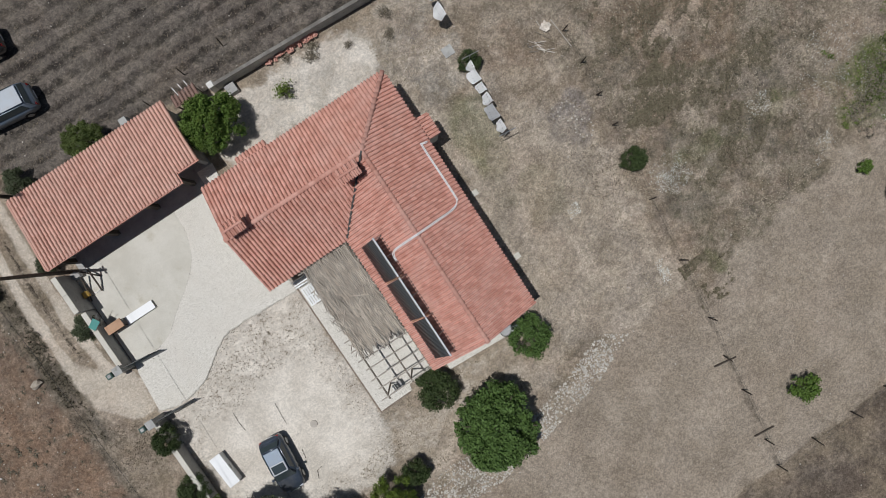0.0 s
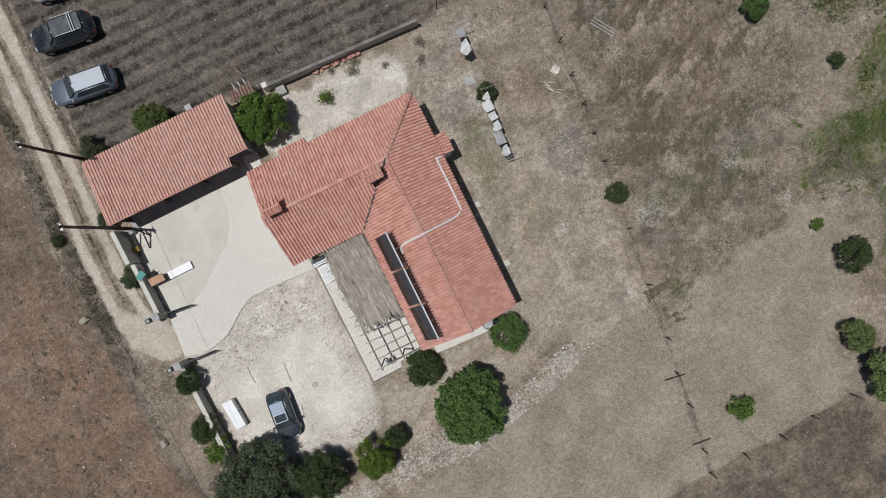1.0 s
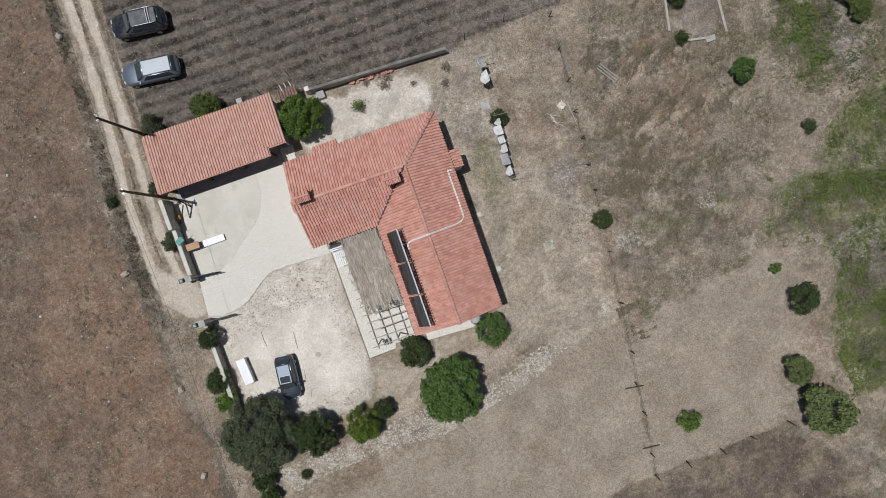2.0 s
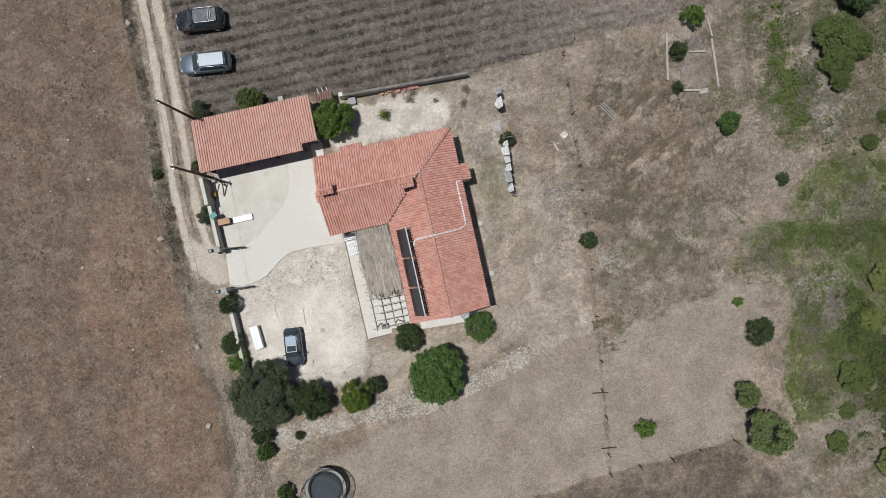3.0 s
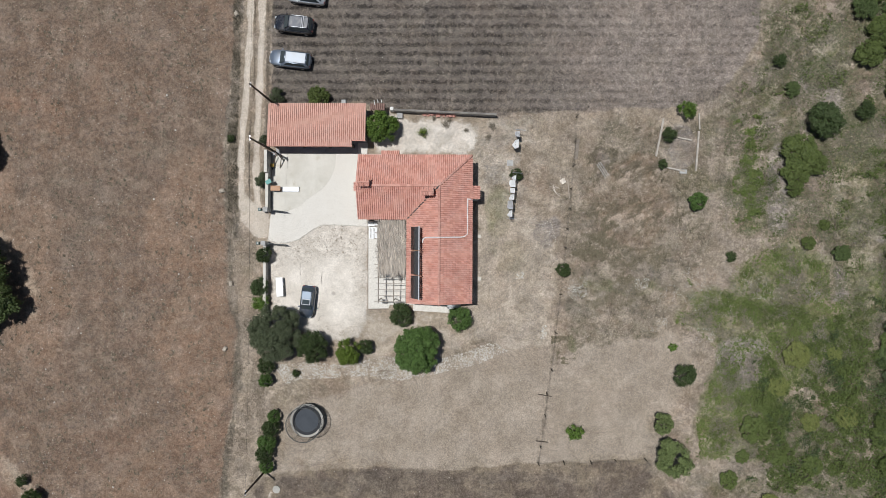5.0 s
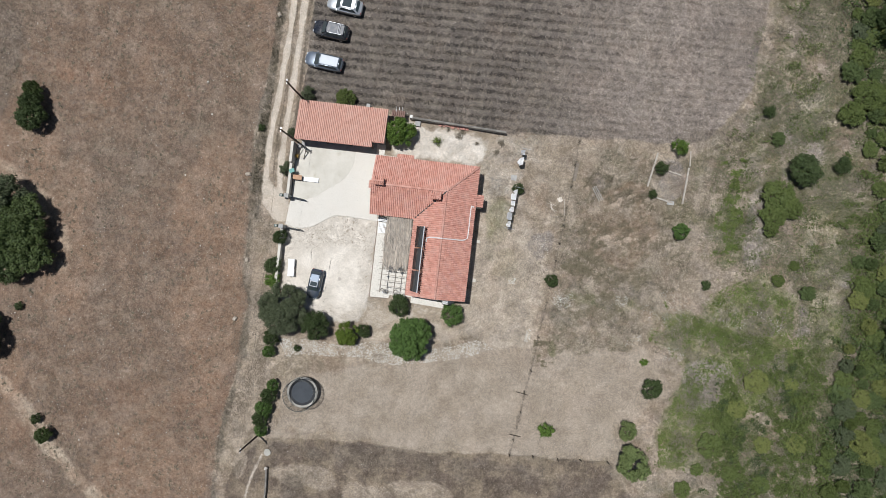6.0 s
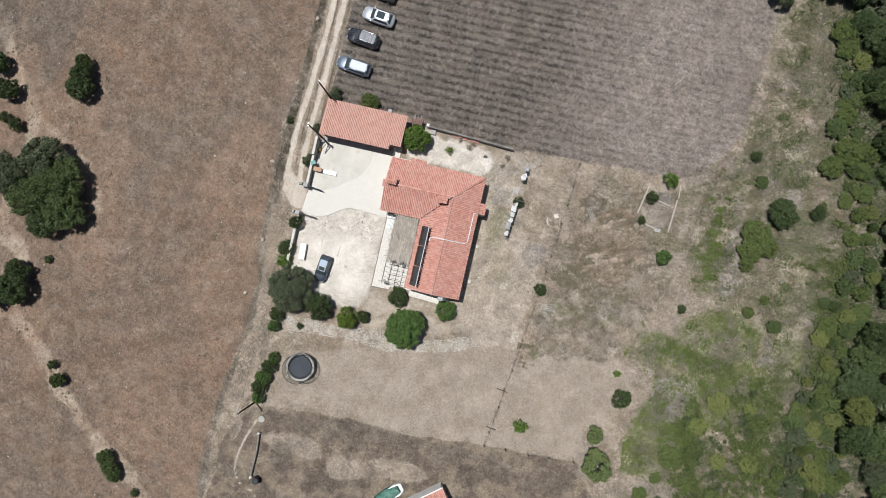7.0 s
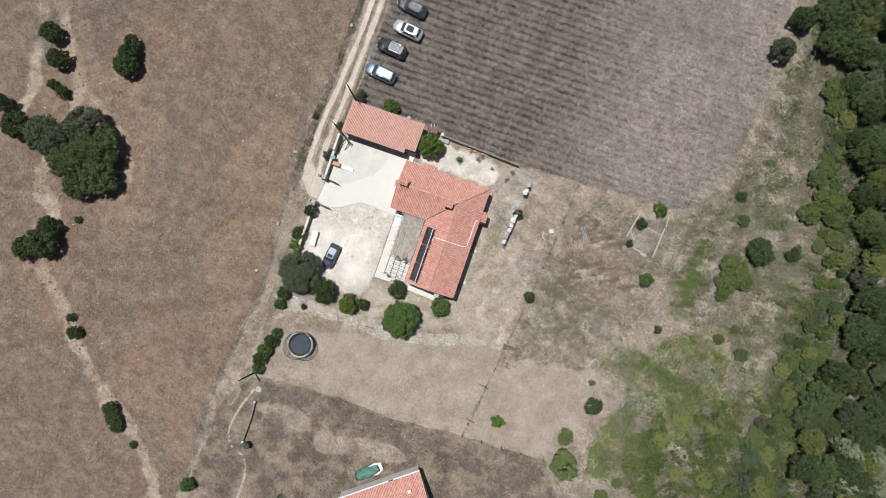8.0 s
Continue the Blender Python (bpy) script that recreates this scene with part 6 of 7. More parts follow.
def car(label, at, heading, L, W, H, body_mat, top_mat, estate=False, rails=False, bars=False, sunroof=None):
    """A car with its nose along its own x axis."""
    c = thing("car", label, "car", "parked cars", at=Matrix.Translation(at) @ Matrix.Rotation(heading, 4, "Z"))
    hw = W / 2
    bm = bmesh.new()
    stations = [(-0.5, 0.62, 0.48, 0.80), (-0.488, 0.80, 0.36, 0.90), (-0.45, 0.92, 0.28, 0.97), (-0.36, 0.98, 0.24, 1.0), (-0.1, 1.0, 0.22, 0.99), (0.14, 1.0, 0.22, 0.98), (0.24, 1.0, 0.24, 0.96), (0.36, 0.95, 0.26, 0.90), (0.43, 0.86, 0.28, 0.82), (0.475, 0.68, 0.34, 0.70), (0.5, 0.40, 0.42, 0.58)]
    rows = []
    belt = 0.62 * H
    for s, w, lo, top in stations:
        x, ww, z = s * L, w * hw, belt * top
        rows.append([bm.verts.new(p) for p in ((x, -ww * 0.9, lo), (x, -ww, lo + 0.14), (x, -ww, z * 0.78), (x, -ww * 0.95, z * 0.95), (x, -ww * 0.80, z), (x, -ww * 0.4, z + 0.025), (x, 0, z + 0.032), (x, ww * 0.4, z + 0.025), (x, ww * 0.80, z), (x, ww * 0.95, z * 0.95), (x, ww, z * 0.78), (x, ww, lo + 0.14), (x, ww * 0.9, lo))])
    for a, b in zip(rows, rows[1:]):
        for k in range(len(a)):
            q = (k + 1) % len(a)
            bm.faces.new((a[k], b[k], b[q], a[q]))
    bm.faces.new(rows[0])
    bm.faces.new(rows[-1][::-1])
    bmesh.ops.recalc_face_normals(bm, faces=bm.faces[:])
    body = part("body", bm, body_mat, c, smooth=True)
    # the cabin
    xr0, xr1 = (-0.485 if estate else -0.46) * L, (-0.42 if estate else -0.34) * L
    xf0, xf1 = 0.235 * L, 0.075 * L
    zb, zt = belt * 0.965, H
    wb, wt = hw * 0.90, hw * 0.70
    low = [(xr0, -wb, zb), (xf0, -wb * 0.96, zb), (xf0, wb * 0.96, zb), (xr0, wb, zb)]
    top = [(xr1, -wt, zt - 0.05), (xf1, -wt, zt - 0.05), (xf1, wt, zt - 0.05), (xr1, wt, zt - 0.05)]
    bm = bmesh.new()
    lv, tv = [bm.verts.new(p) for p in low], [bm.verts.new(p) for p in top]
    bm.faces.new(tv)
    for k in range(4):
        q = (k + 1) % 4
        bm.faces.new((lv[k], lv[q], tv[q], tv[k]))
    bmesh.ops.bevel(bm, geom=[e for e in bm.edges if not (e.verts[0] in lv and e.verts[1] in lv)], offset=0.12, segments=4, affect="EDGES")
    bmesh.ops.recalc_face_normals(bm, faces=bm.faces[:])
    part("cabin", bm, body_mat, c, smooth=True)

    def pane(name, pts, mat, grow=0.0, parent=c):
        p = [Vector(q) for q in pts]
        mid = sum(p, Vector()) / len(p)
        nrm = (p[1] - p[0]).cross(p[2] - p[0]).normalized()
        if nrm.dot(mid - Vector((mid.x * 0.5, 0, zb - 0.4))) < 0:
            nrm = -nrm
        bm = bmesh.new()
        hi = [bm.verts.new(mid + (q - mid) * (1 + grow) + nrm * 0.018) for q in p]
        lo = [bm.verts.new(mid + (q - mid) * (1 + grow) - nrm * 0.02) for q in p]
        bm.faces.new(hi)
        bm.faces.new(lo[::-1])
        for k in range(len(p)):
            q = (k + 1) % len(p)
            bm.faces.new((hi[k], lo[k], lo[q], hi[q]))
        bmesh.ops.recalc_face_normals(bm, faces=bm.faces[:])
        return part(name, bm, mat, parent)

    lerp = lambda a, b, t: tuple(p + (q - p) * t for p, q in zip(a, b))
    pane("windscreen", [lerp(low[1], top[1], 0.08), lerp(low[2], top[2], 0.08), lerp(low[2], top[2], 0.90), lerp(low[1], top[1], 0.90)], CAR_GLASS, -0.10)
    pane("rear_window", [lerp(low[3], top[3], 0.30), lerp(low[0], top[0], 0.30), lerp(low[0], top[0], 0.90), lerp(low[3], top[3], 0.90)], CAR_GLASS, -0.12)
    for a, b in ((0, 1), (3, 2)):
        for f0, f1 in ((0.10, 0.46), (0.50, 0.80)):
            lo0, lo1 = lerp(low[a], low[b], f0), lerp(low[a], low[b], f1 + 0.05)
            hi0, hi1 = lerp(top[a], top[b], f0 + 0.02), lerp(top[a], top[b], f1 + 0.08)
            pane("side_window", [lerp(lo0, hi0, 0.12), lerp(lo1, hi1, 0.12), lerp(lo1, hi1, 0.86), lerp(lo0, hi0, 0.86)], CAR_GLASS, -0.02)
    rb = bmesh.new()
    box(rb, xr1 + 0.05, xf1 - 0.03, -wt + 0.06, wt - 0.06, zt - 0.075, zt - 0.022, bevel=0.04)
    part("roof_panel", rb, top_mat, c, smooth=False)
    if sunroof:
        part("sunroof", box(bmesh.new(), sunroof[0] * L, sunroof[1] * L, -wt * 0.72, wt * 0.72, zt - 0.02, zt - 0.008, bevel=0.005), CAR_GLASS, c, "dark glass sunroof")
        if sunroof[2]:
            fr = bmesh.new()
            for y0, y1 in ((-wt * 0.82, -wt * 0.72), (wt * 0.72, wt * 0.82)):
                box(fr, sunroof[0] * L - 0.06, sunroof[1] * L + 0.06, y0, y1, zt - 0.02, zt - 0.004)
            for x in (sunroof[0] * L - 0.06, sunroof[1] * L + 0.01):
                box(fr, x, x + 0.05, -wt * 0.72, wt * 0.72, zt - 0.02, zt - 0.004)
            part("sunroof_frame", fr, MANIFOLD, c)
    for s in (-1, 1):
        if rails:
            part("roof_rail", tube(bmesh.new(), [(xr1 + 0.15, s * (wt - 0.02), zt - 0.02), (xr1 + 0.25, s * (wt - 0.02), zt + 0.05), (xf1 - 0.25, s * (wt - 0.02), zt + 0.05), (xf1 - 0.15, s * (wt - 0.02), zt - 0.02)], 0.022, 6), METAL, c)
        part("door_mirror", box(bmesh.new(), xf0 - 0.32, xf0 - 0.18, s * (hw + 0.02) - 0.1, s * (hw + 0.02) + 0.1, zb - 0.02, zb + 0.12, bevel=0.03), body_mat, c)
        part("headlight", box(bmesh.new(), 0.43 * L, 0.478 * L, s * hw * 0.56 - 0.13, s * hw * 0.56 + 0.13, belt * 0.66, belt * 0.76, bevel=0.02), LAMP_GLASS, c)
        part("tail_light", box(bmesh.new(), -0.496 * L, -0.47 * L, s * hw * 0.68 - 0.08, s * hw * 0.68 + 0.08, belt * 0.62, belt * 0.9, bevel=0.01), RED_LENS, c)
    if bars:
        for x in (xr1 + 0.55, xr1 + 0.72):
            part("roof_bar", box(bmesh.new(), x - 0.03, x + 0.03, -wt - 0.03, wt + 0.03, zt + 0.05, zt + 0.09, bevel=0.01), MANIFOLD, c)
    for x in (-0.31 * L, 0.315 * L):
        for s in (-1, 1):
            w = part("wheel", rod(bmesh.new(), (x, s * (hw - 0.20), 0.31), (x, s * (hw - 0.005), 0.31), 0.31, seg=20), RUBBER, c)
            part("rim", rod(bmesh.new(), (x, s * (hw - 0.004), 0.31), (x, s * (hw + 0.006), 0.31), 0.19, seg=14), METAL, w)
    for x in (-0.503 * L, 0.497 * L):
        part("number_plate", box(bmesh.new(), x - 0.008, x + 0.008, -0.26, 0.26, 0.5, 0.61), WHITE, c)
    return c


GREY_BLUE = paint("slate_blue_paint", (0.075, 0.095, 0.125))
SILVER = paint("steel_blue_paint", (0.17, 0.205, 0.25), 0.3, 0.5)
ROOF_SILVER = paint("pale_roof_paint", (0.36, 0.39, 0.42), 0.5, 0.2, 0.1)
BLACK = paint("blue_black_paint", (0.022, 0.026, 0.036), 0.2, 0.3)
# the hatchback's roof, paler than its body: the sky's reflection as colour
SKY_SHEEN_ROOF = paint("sky_sheen_blue", (0.24, 0.29, 0.35), 0.5, 0.2, 0.1)
PALE = paint("white_silver_paint", (0.60, 0.62, 0.63), 0.28, 0.5)
DARK_GREY = paint("dark_grey_paint", (0.035, 0.04, 0.048), 0.4, 0.2, 0.25)
car("small slate-blue hatchback with a sunroof parked on the yard", (-15.05, -6.1, 0.0), radians(-96.2), 3.6, 1.6, 1.40, GREY_BLUE, SKY_SHEEN_ROOF, sunroof=(-0.08, 0.06, True))
car("steel-blue estate car with a pale roof by the track", (-17.1, 20.75, 0.0), radians(173.5), 4.65, 1.8, 1.48, SILVER, ROOF_SILVER, estate=True, rails=False)
car("black off-road car with roof bars parked in the field", (-16.7, 24.6, 0.0), radians(173.5), 4.4, 1.85, 1.62, BLACK, DARK_GREY, estate=True, rails=True, bars=True)
car("pale silver hatchback with a dark glass roof", (-15.35, 27.8, 0.0), radians(173.0), 4.35, 1.8, 1.5, PALE, PALE, sunroof=(-0.22, 0.03, False))
car("dark grey car parked at the end of the row", (-15.9, 31.1, 0.0), radians(172.0), 4.5, 1.8, 1.48, DARK_GREY, DARK_GREY)

# ---- small things lying on the yard ----
for (ax, ay), (bx, by) in (((-16.04, -1.9), (-16.02, -3.2)), ((-13.58, -2.8), (-13.7, -4.3)), ((-13.78, -6.1), (-13.9, -6.75)), ((-13.74, -7.75), (-13.98, -8.3)), ((-13.74, -7.75), (-13.4, -7.7))):
    s = thing("stick", "thin dry dark stick lying on the yard", "stick", "sticks on the yard")
    mx, my = (ax + bx) / 2 + random.uniform(-0.05, 0.05), (ay + by) / 2
    part("stick_wood", tube(bmesh.new(), [(ax, ay, 0.02), (mx, my, 0.03), (bx, by, 0.02)], 0.011, 5), WOOD_DARK, s)
d = thing("drain_cover", "round beige cement cover set in the yard", "drain cover")
part("cover_disc", rod(bmesh.new(), (-12.31, -5.22, -0.1), (-12.31, -5.22, 0.03), 0.24, 0.23, 20), surface("beige_cement", (0.46, 0.41, 0.35), (0.54, 0.485, 0.42), 3.0, 20, 0.9), d)


# ---- trees and shrubs ----
def leaf_material(name, a, b, c):
    n = Nodes(name)
    k = n.chance()
    col = n.mix(k, a, b)
    col = n.mix(n.ramp(n.noise(1.4, 4), 0.42, 0.66, 0.0, 0.7), col, c)
    n.bsdf.inputs["Subsurface Weight"].default_value = 0.0
    return n.done(col, 0.6, 0.0, 0.25)


FIG = leaf_material("fig_leaves", (0.055, 0.10, 0.025), (0.11, 0.18, 0.045), (0.09, 0.15, 0.04))
BRIGHT = leaf_material("bright_leaves", (0.065, 0.12, 0.02), (0.13, 0.20, 0.04), (0.11, 0.165, 0.03))
DARK_LEAF = leaf_material("dark_leaves", (0.038, 0.058, 0.020), (0.075, 0.105, 0.036), (0.060, 0.080, 0.030))
OLIVE = leaf_material("olive_leaves", (0.052, 0.066, 0.034), (0.115, 0.132, 0.070), (0.082, 0.098, 0.050))
LIME = leaf_material("lime_leaves", (0.09, 0.14, 0.02), (0.15, 0.20, 0.035), (0.12, 0.165, 0.03))
WILD_LEAF = leaf_material("wild_leaves", (0.045, 0.068, 0.022), (0.105, 0.14, 0.045), (0.072, 0.095, 0.032))
GREY_LEAF = leaf_material("grey_green_leaves", (0.052, 0.066, 0.034), (0.105, 0.125, 0.062), (0.078, 0.094, 0.046))
SHRUB = leaf_material("shrub_leaves", (0.06, 0.085, 0.022), (0.12, 0.15, 0.04), (0.09, 0.112, 0.032))
YELLOW_SHRUB = leaf_material("yellow_shrub_leaves", (0.10, 0.12, 0.032), (0.19, 0.205, 0.06), (0.15, 0.16, 0.05))
LIGHT_LEAF = leaf_material("light_leaves", (0.105, 0.145, 0.05), (0.20, 0.24, 0.09), (0.15, 0.185, 0.07))
PALE_LEAF = leaf_material("pale_leaves", (0.16, 0.19, 0.10), (0.25, 0.27, 0.16), (0.20, 0.22, 0.12))
BARK = surface("bark", (0.10, 0.08, 0.06), (0.16, 0.13, 0.10), 2.0, 25, 0.95)


def crown_data(seed, lobes, leaves, leaf, flat=0.9, far=False):
    """Leaves on many uneven lobes, in a crown one metre in radius and one high."""
    r = np.random.RandomState(seed)
    cs, rs = [], []
    for k in range(lobes):
        a = r.uniform(0, 2 * math.pi)
        d = math.sqrt(r.uniform(0, 1)) * 0.84 * (0.96 + 0.05 * math.sin(2 * a + seed) + 0.05 * math.sin(5 * a))
        z = 0.24 + 0.52 * (1 - d * d) + r.uniform(-0.12, 0.10)
        cs.append((d * math.cos(a), d * math.sin(a), z))
        rs.append(r.uniform(0.7, 1.35) * 1.3 / math.sqrt(lobes))
    cs, rs = np.array(cs), np.array(rs)
    pick = r.choice(lobes, leaves, p=rs ** 2 / (rs ** 2).sum())
    d = r.normal(size=(leaves, 3))
    d[:, 2] = np.where(r.uniform(size=leaves) < 0.75, np.abs(d[:, 2]), d[:, 2])
    d /= np.linalg.norm(d, axis=1)[:, None]
    p = cs[pick] + d * rs[pick][:, None] * r.uniform(0.35, 1.3, leaves)[:, None] * np.array([1, 1, flat])
    p[:, 2] = np.clip(p[:, 2], 0.08, 1.05)
    # every leaf a folded lozenge, facing roughly outward
    nrm = d + r.normal(size=(leaves, 3)) * 0.55 + np.array([0, 0, 0.35])
    nrm /= np.linalg.norm(nrm, axis=1)[:, None]
    t = np.cross(nrm, r.normal(size=(leaves, 3)))
    t /= np.linalg.norm(t, axis=1)[:, None]
    s = np.cross(nrm, t)
    size = leaf * r.uniform(0.6, 1.35, leaves)[:, None]
    if far:
        v = np.stack([p - t * size, p + t * size * 0.6 + s * size * 0.7, p + t * size * 0.6 - s * size * 0.7], 1).reshape(-1, 3)
        return v.tolist(), np.arange(leaves * 3).reshape(-1, 3).tolist()
    v = np.stack([p - t * size, p + s * size * 0.55 + nrm * size * 0.15, p + t * size, p - s * size * 0.55 + nrm * size * 0.15], 1).reshape(-1, 3)
    f = np.arange(leaves * 4).reshape(-1, 4)
    return v.tolist(), f.tolist()


def trunk_mesh(seed, limbs=5):
    r = random.Random(seed)
    bm = bmesh.new()
    rod(bm, (0, 0, -0.12), (0.02, 0.01, 0.3), 0.075, 0.055, 8)
    for k in range(limbs):
        a = 2 * math.pi * k / limbs + r.uniform(-0.4, 0.4)
        e = (0.45 * math.cos(a), 0.45 * math.sin(a), r.uniform(0.45, 0.65))
        rod(bm, (0.02, 0.01, 0.27), e, 0.04, 0.018, 6)
        rod(bm, e, (e[0] * 1.6, e[1] * 1.6, e[2] + 0.1), 0.018, 0.008, 5)
    return bm


def tree_kind(name, label, category, material, seed, lobes, leaves, leaf, flat=0.9, far=False):
    """A tree of unit size, out of view until it is copied to its places."""
    t = thing(name, label, category)
    part("trunk", trunk_mesh(seed), BARK, t)
    v, f = crown_data(seed, lobes, leaves, leaf, flat, far)
    raw("crown", v, f, material, t)
    return t


PLACED = set()


def plant(t, x, y, r, h, label="", turn=None, group=""):
    m = Matrix.LocRotScale((x, y, -0.04), Euler((0, 0, random.uniform(0, 6.28) if turn is None else turn)), (r, r, h))
    if t.name not in PLACED:
        PLACED.add(t.name)
        t.matrix_basis = m
        ob = t
    else:
        ob = copy_thing(t, Matrix.Translation(m.translation) @ m.to_quaternion().to_matrix().to_4x4() @ Matrix.Diagonal((r / t.scale.x, r / t.scale.x, h / t.scale.z, 1)))
    if label:
        ob["label"] = label
    if group:
        ob["group"] = group
    return ob


olive = tree_kind("olive_tree", "grey-green olive tree at the yard's corner", "tree", OLIVE, 11, 150, 34000, 0.023)
laurel = tree_kind("laurel_tree", "dense green laurel beside the yard", "tree", DARK_LEAF, 12, 100, 20000, 0.029)
orange = tree_kind("citrus_tree", "yellow-green citrus tree by the rubble bank", "tree", LIME, 13, 80, 16000, 0.034)
fig_big = tree_kind("fig_tree", "large spreading green fig tree south of the house", "tree", FIG, 14, 140, 26000, 0.032)
fig_back = tree_kind("fig_tree", "round bright green fig tree behind the carport", "tree", BRIGHT, 15, 100, 20000, 0.033)
round_bush = tree_kind("round_shrub", "dense dark round shrub", "shrub", DARK_LEAF, 16, 60, 6500, 0.044)
green_bush = tree_kind("green_shrub", "dense green leafy shrub", "shrub", FIG, 17, 60, 6500, 0.046)
small_bush = tree_kind("small_shrub", "small green shrub in dry grass", "shrub", BRIGHT, 18, 24, 2000, 0.075, far=True)
small_dark = tree_kind("small_shrub", "small dark shrub in dry grass", "shrub", DARK_LEAF, 19, 24, 2000, 0.075, far=True)
wild_a = tree_kind("wild_tree", "dark evergreen tree at the field's edge", "tree", DARK_LEAF, 20, 120, 15000, 0.036, far=True)
wild_b = tree_kind("wild_tree", "green broadleaf tree at the field's edge", "tree", WILD_LEAF, 21, 120, 15000, 0.036, far=True)
wild_c = tree_kind("wild_tree", "grey-green tree at the field's edge", "tree", GREY_LEAF, 22, 120, 15000, 0.036, far=True)
wild_d = tree_kind("wild_tree", "yellow-green tree at the field's edge", "tree", YELLOW_SHRUB, 26, 120, 15000, 0.036, far=True)
light_tree = tree_kind("light_tree", "light green leafy tree at the plot's corner", "tree", LIGHT_LEAF, 27, 80, 9000, 0.045)
grey_bush = tree_kind("grey_shrub", "soft grey-green bush beside the wall", "shrub", OLIVE, 28, 40, 5000, 0.05)
wild_e = tree_kind("wild_shrub", "spreading olive-green wild shrub", "shrub", SHRUB, 29, 120, 13000, 0.038, far=True)
pale_tree = tree_kind("pale_tree", "pale silvery tree among the woods", "tree", PALE_LEAF, 23, 26, 3000, 0.076)

plant(olive, -18.2, -9.4, 3.5, 4.3, turn=0.3)
plant(laurel, -14.3, -11.0, 2.0, 3.5)
plant(orange, -10.4, -11.5, 1.6, 2.8)
plant(round_bush, -8.5, -11.0, 0.95, 1.8, "small dark shrub beside the citrus tree")
plant(fig_big, -2.7, -11.1, 3.0, 4.3, turn=1.0)
plant(round_bush, -4.7, -7.5, 1.45, 2.2, "dense dark round shrub at the terrace corner")
plant(green_bush, 1.8, -7.8, 1.5, 2.4, "dense green shrub at the house's gable")
plant(fig_back, -6.8, 13.1, 2.0, 3.4)
for x, y, r, h, kind, text in (
        (13.2, -2.4, 0.9, 1.6, round_bush, "round dark green shrub on the fence line"), (14.6, -20.3, 0.95, 1.4, small_bush, "small bright green bush in mown grass"),
        (26.4, -13.8, 1.4, 2.2, round_bush, "dense dark shrub at the meadow's edge"), (25.4, -10.9, 0.5, 0.7, small_bush, "low bush on the grassy mound"), (24.0, -19.1, 1.25, 2.5, light_tree, "green shrub beside a taller tree"),
        (25.1, -22.7, 2.2, 3.6, light_tree, "round green tree at the plot's corner")):
    plant(kind, x, y, r, h, text)
for x, y, r, h, kind in ((-19.8, -1.0, 1.0, 2.0, round_bush), (-20.3, -4.5, 1.2, 1.6, round_bush), (-20.2, -6.2, 0.95, 1.5, small_bush), (-19.6, -13.2, 1.05, 1.8, round_bush),
                         (-19.6, -14.8, 0.85, 1.8, green_bush), (-18.7, -18.8, 0.8, 1.6, green_bush), (-19.0, -20.1, 1.05, 2.0, round_bush), (-19.4, -21.6, 1.15, 2.0, green_bush), (-19.7, -23.0, 1.05, 2.0, round_bush), (-19.5, -24.3, 0.9, 1.7, green_bush), (-16.4, -14.1, 0.46, 0.8, small_dark)):
    plant(kind, x, y, r, h, "green shrub along the boundary wall", group="shrubs along the boundary")
for x, y, r, h, kind in ((-18.5, 16.7, 0.95, 1.4, grey_bush), (-13.9, 16.5, 1.4, 1.8, wild_e), (-19.95, 11.7, 0.7, 1.2, grey_bush), (-20.15, 7.4, 0.95, 1.2, grey_bush), (8.0, 8.1, 0.8, 1.3, round_bush), (-23.8, 12.0, 0.46, 0.7, small_dark)):
    plant(kind, x, y, r, h, "low dark green bush")
for x, y, r, h, kind in ((26.5, 15.2, 1.0, 2.0, small_bush), (24.7, 12.5, 0.85, 1.5, small_dark), (24.1, 9.3, 0.57, 1.0, small_dark), (27.8, 5.2, 1.1, 1.8, green_bush), (41.5, 14.1, 2.2, 2.6, wild_a), (39.0, 10.6, 2.4, 1.7, wild_e), (38.6, 8.4, 1.8, 1.4, wild_e), (40.6, 9.4, 1.6, 1.5, wild_e),
                         (38.5, 6.7, 1.1, 1.2, wild_e), (31.7, -0.9, 0.64, 0.8, small_dark), (46.1, 15.2, 1.1, 1.5, small_dark), (36.8, 20.7, 0.8, 1.2, small_dark), (35.4, 41.8, 1.96, 3.5, wild_c), (41.3, 44.6, 2.3, 4.0, wild_b), (36.6, 46.8, 1.96, 3.5, wild_a)):
    plant(kind, x, y, r, h, "leafy green growth on the scrubland")
for x, y, r, h, kind in ((-62.9, 10.8, 1.8, 3.0, wild_a), (-60.7, 7.7, 1.73, 3.0, wild_a), (-60.6, 4.0, 0.8, 1.5, small_dark), (-58.8, 3.4, 0.95, 1.8, small_dark), (-51.7, 13.3, 1.2, 2.5, wild_b), (-51.2, 10.0, 2.0, 3.2, wild_a), (-51.5, 11.8, 1.6, 3.0, wild_a),
                         (-58.2, -3.0, 3.3, 4.4, wild_c), (-53.1, -0.2, 3.5, 4.8, wild_c), (-53.9, -5.4, 3.2, 4.4, wild_b), (-49.4, -6.2, 3.2, 4.2, wild_b), (-50.2, -2.4, 3.3, 4.6, wild_b), (-55.8, -3.4, 3.0, 4.6, wild_c), (-51.6, -8.2, 2.4, 3.6, wild_a), (-52.0, -4.2, 3.0, 4.8, wild_b), (-62.8, -3.1, 2.2, 4.0, wild_a)):
    plant(kind, x, y, r, h, "wild tree of a clump in the red field", group="clump in the red field")
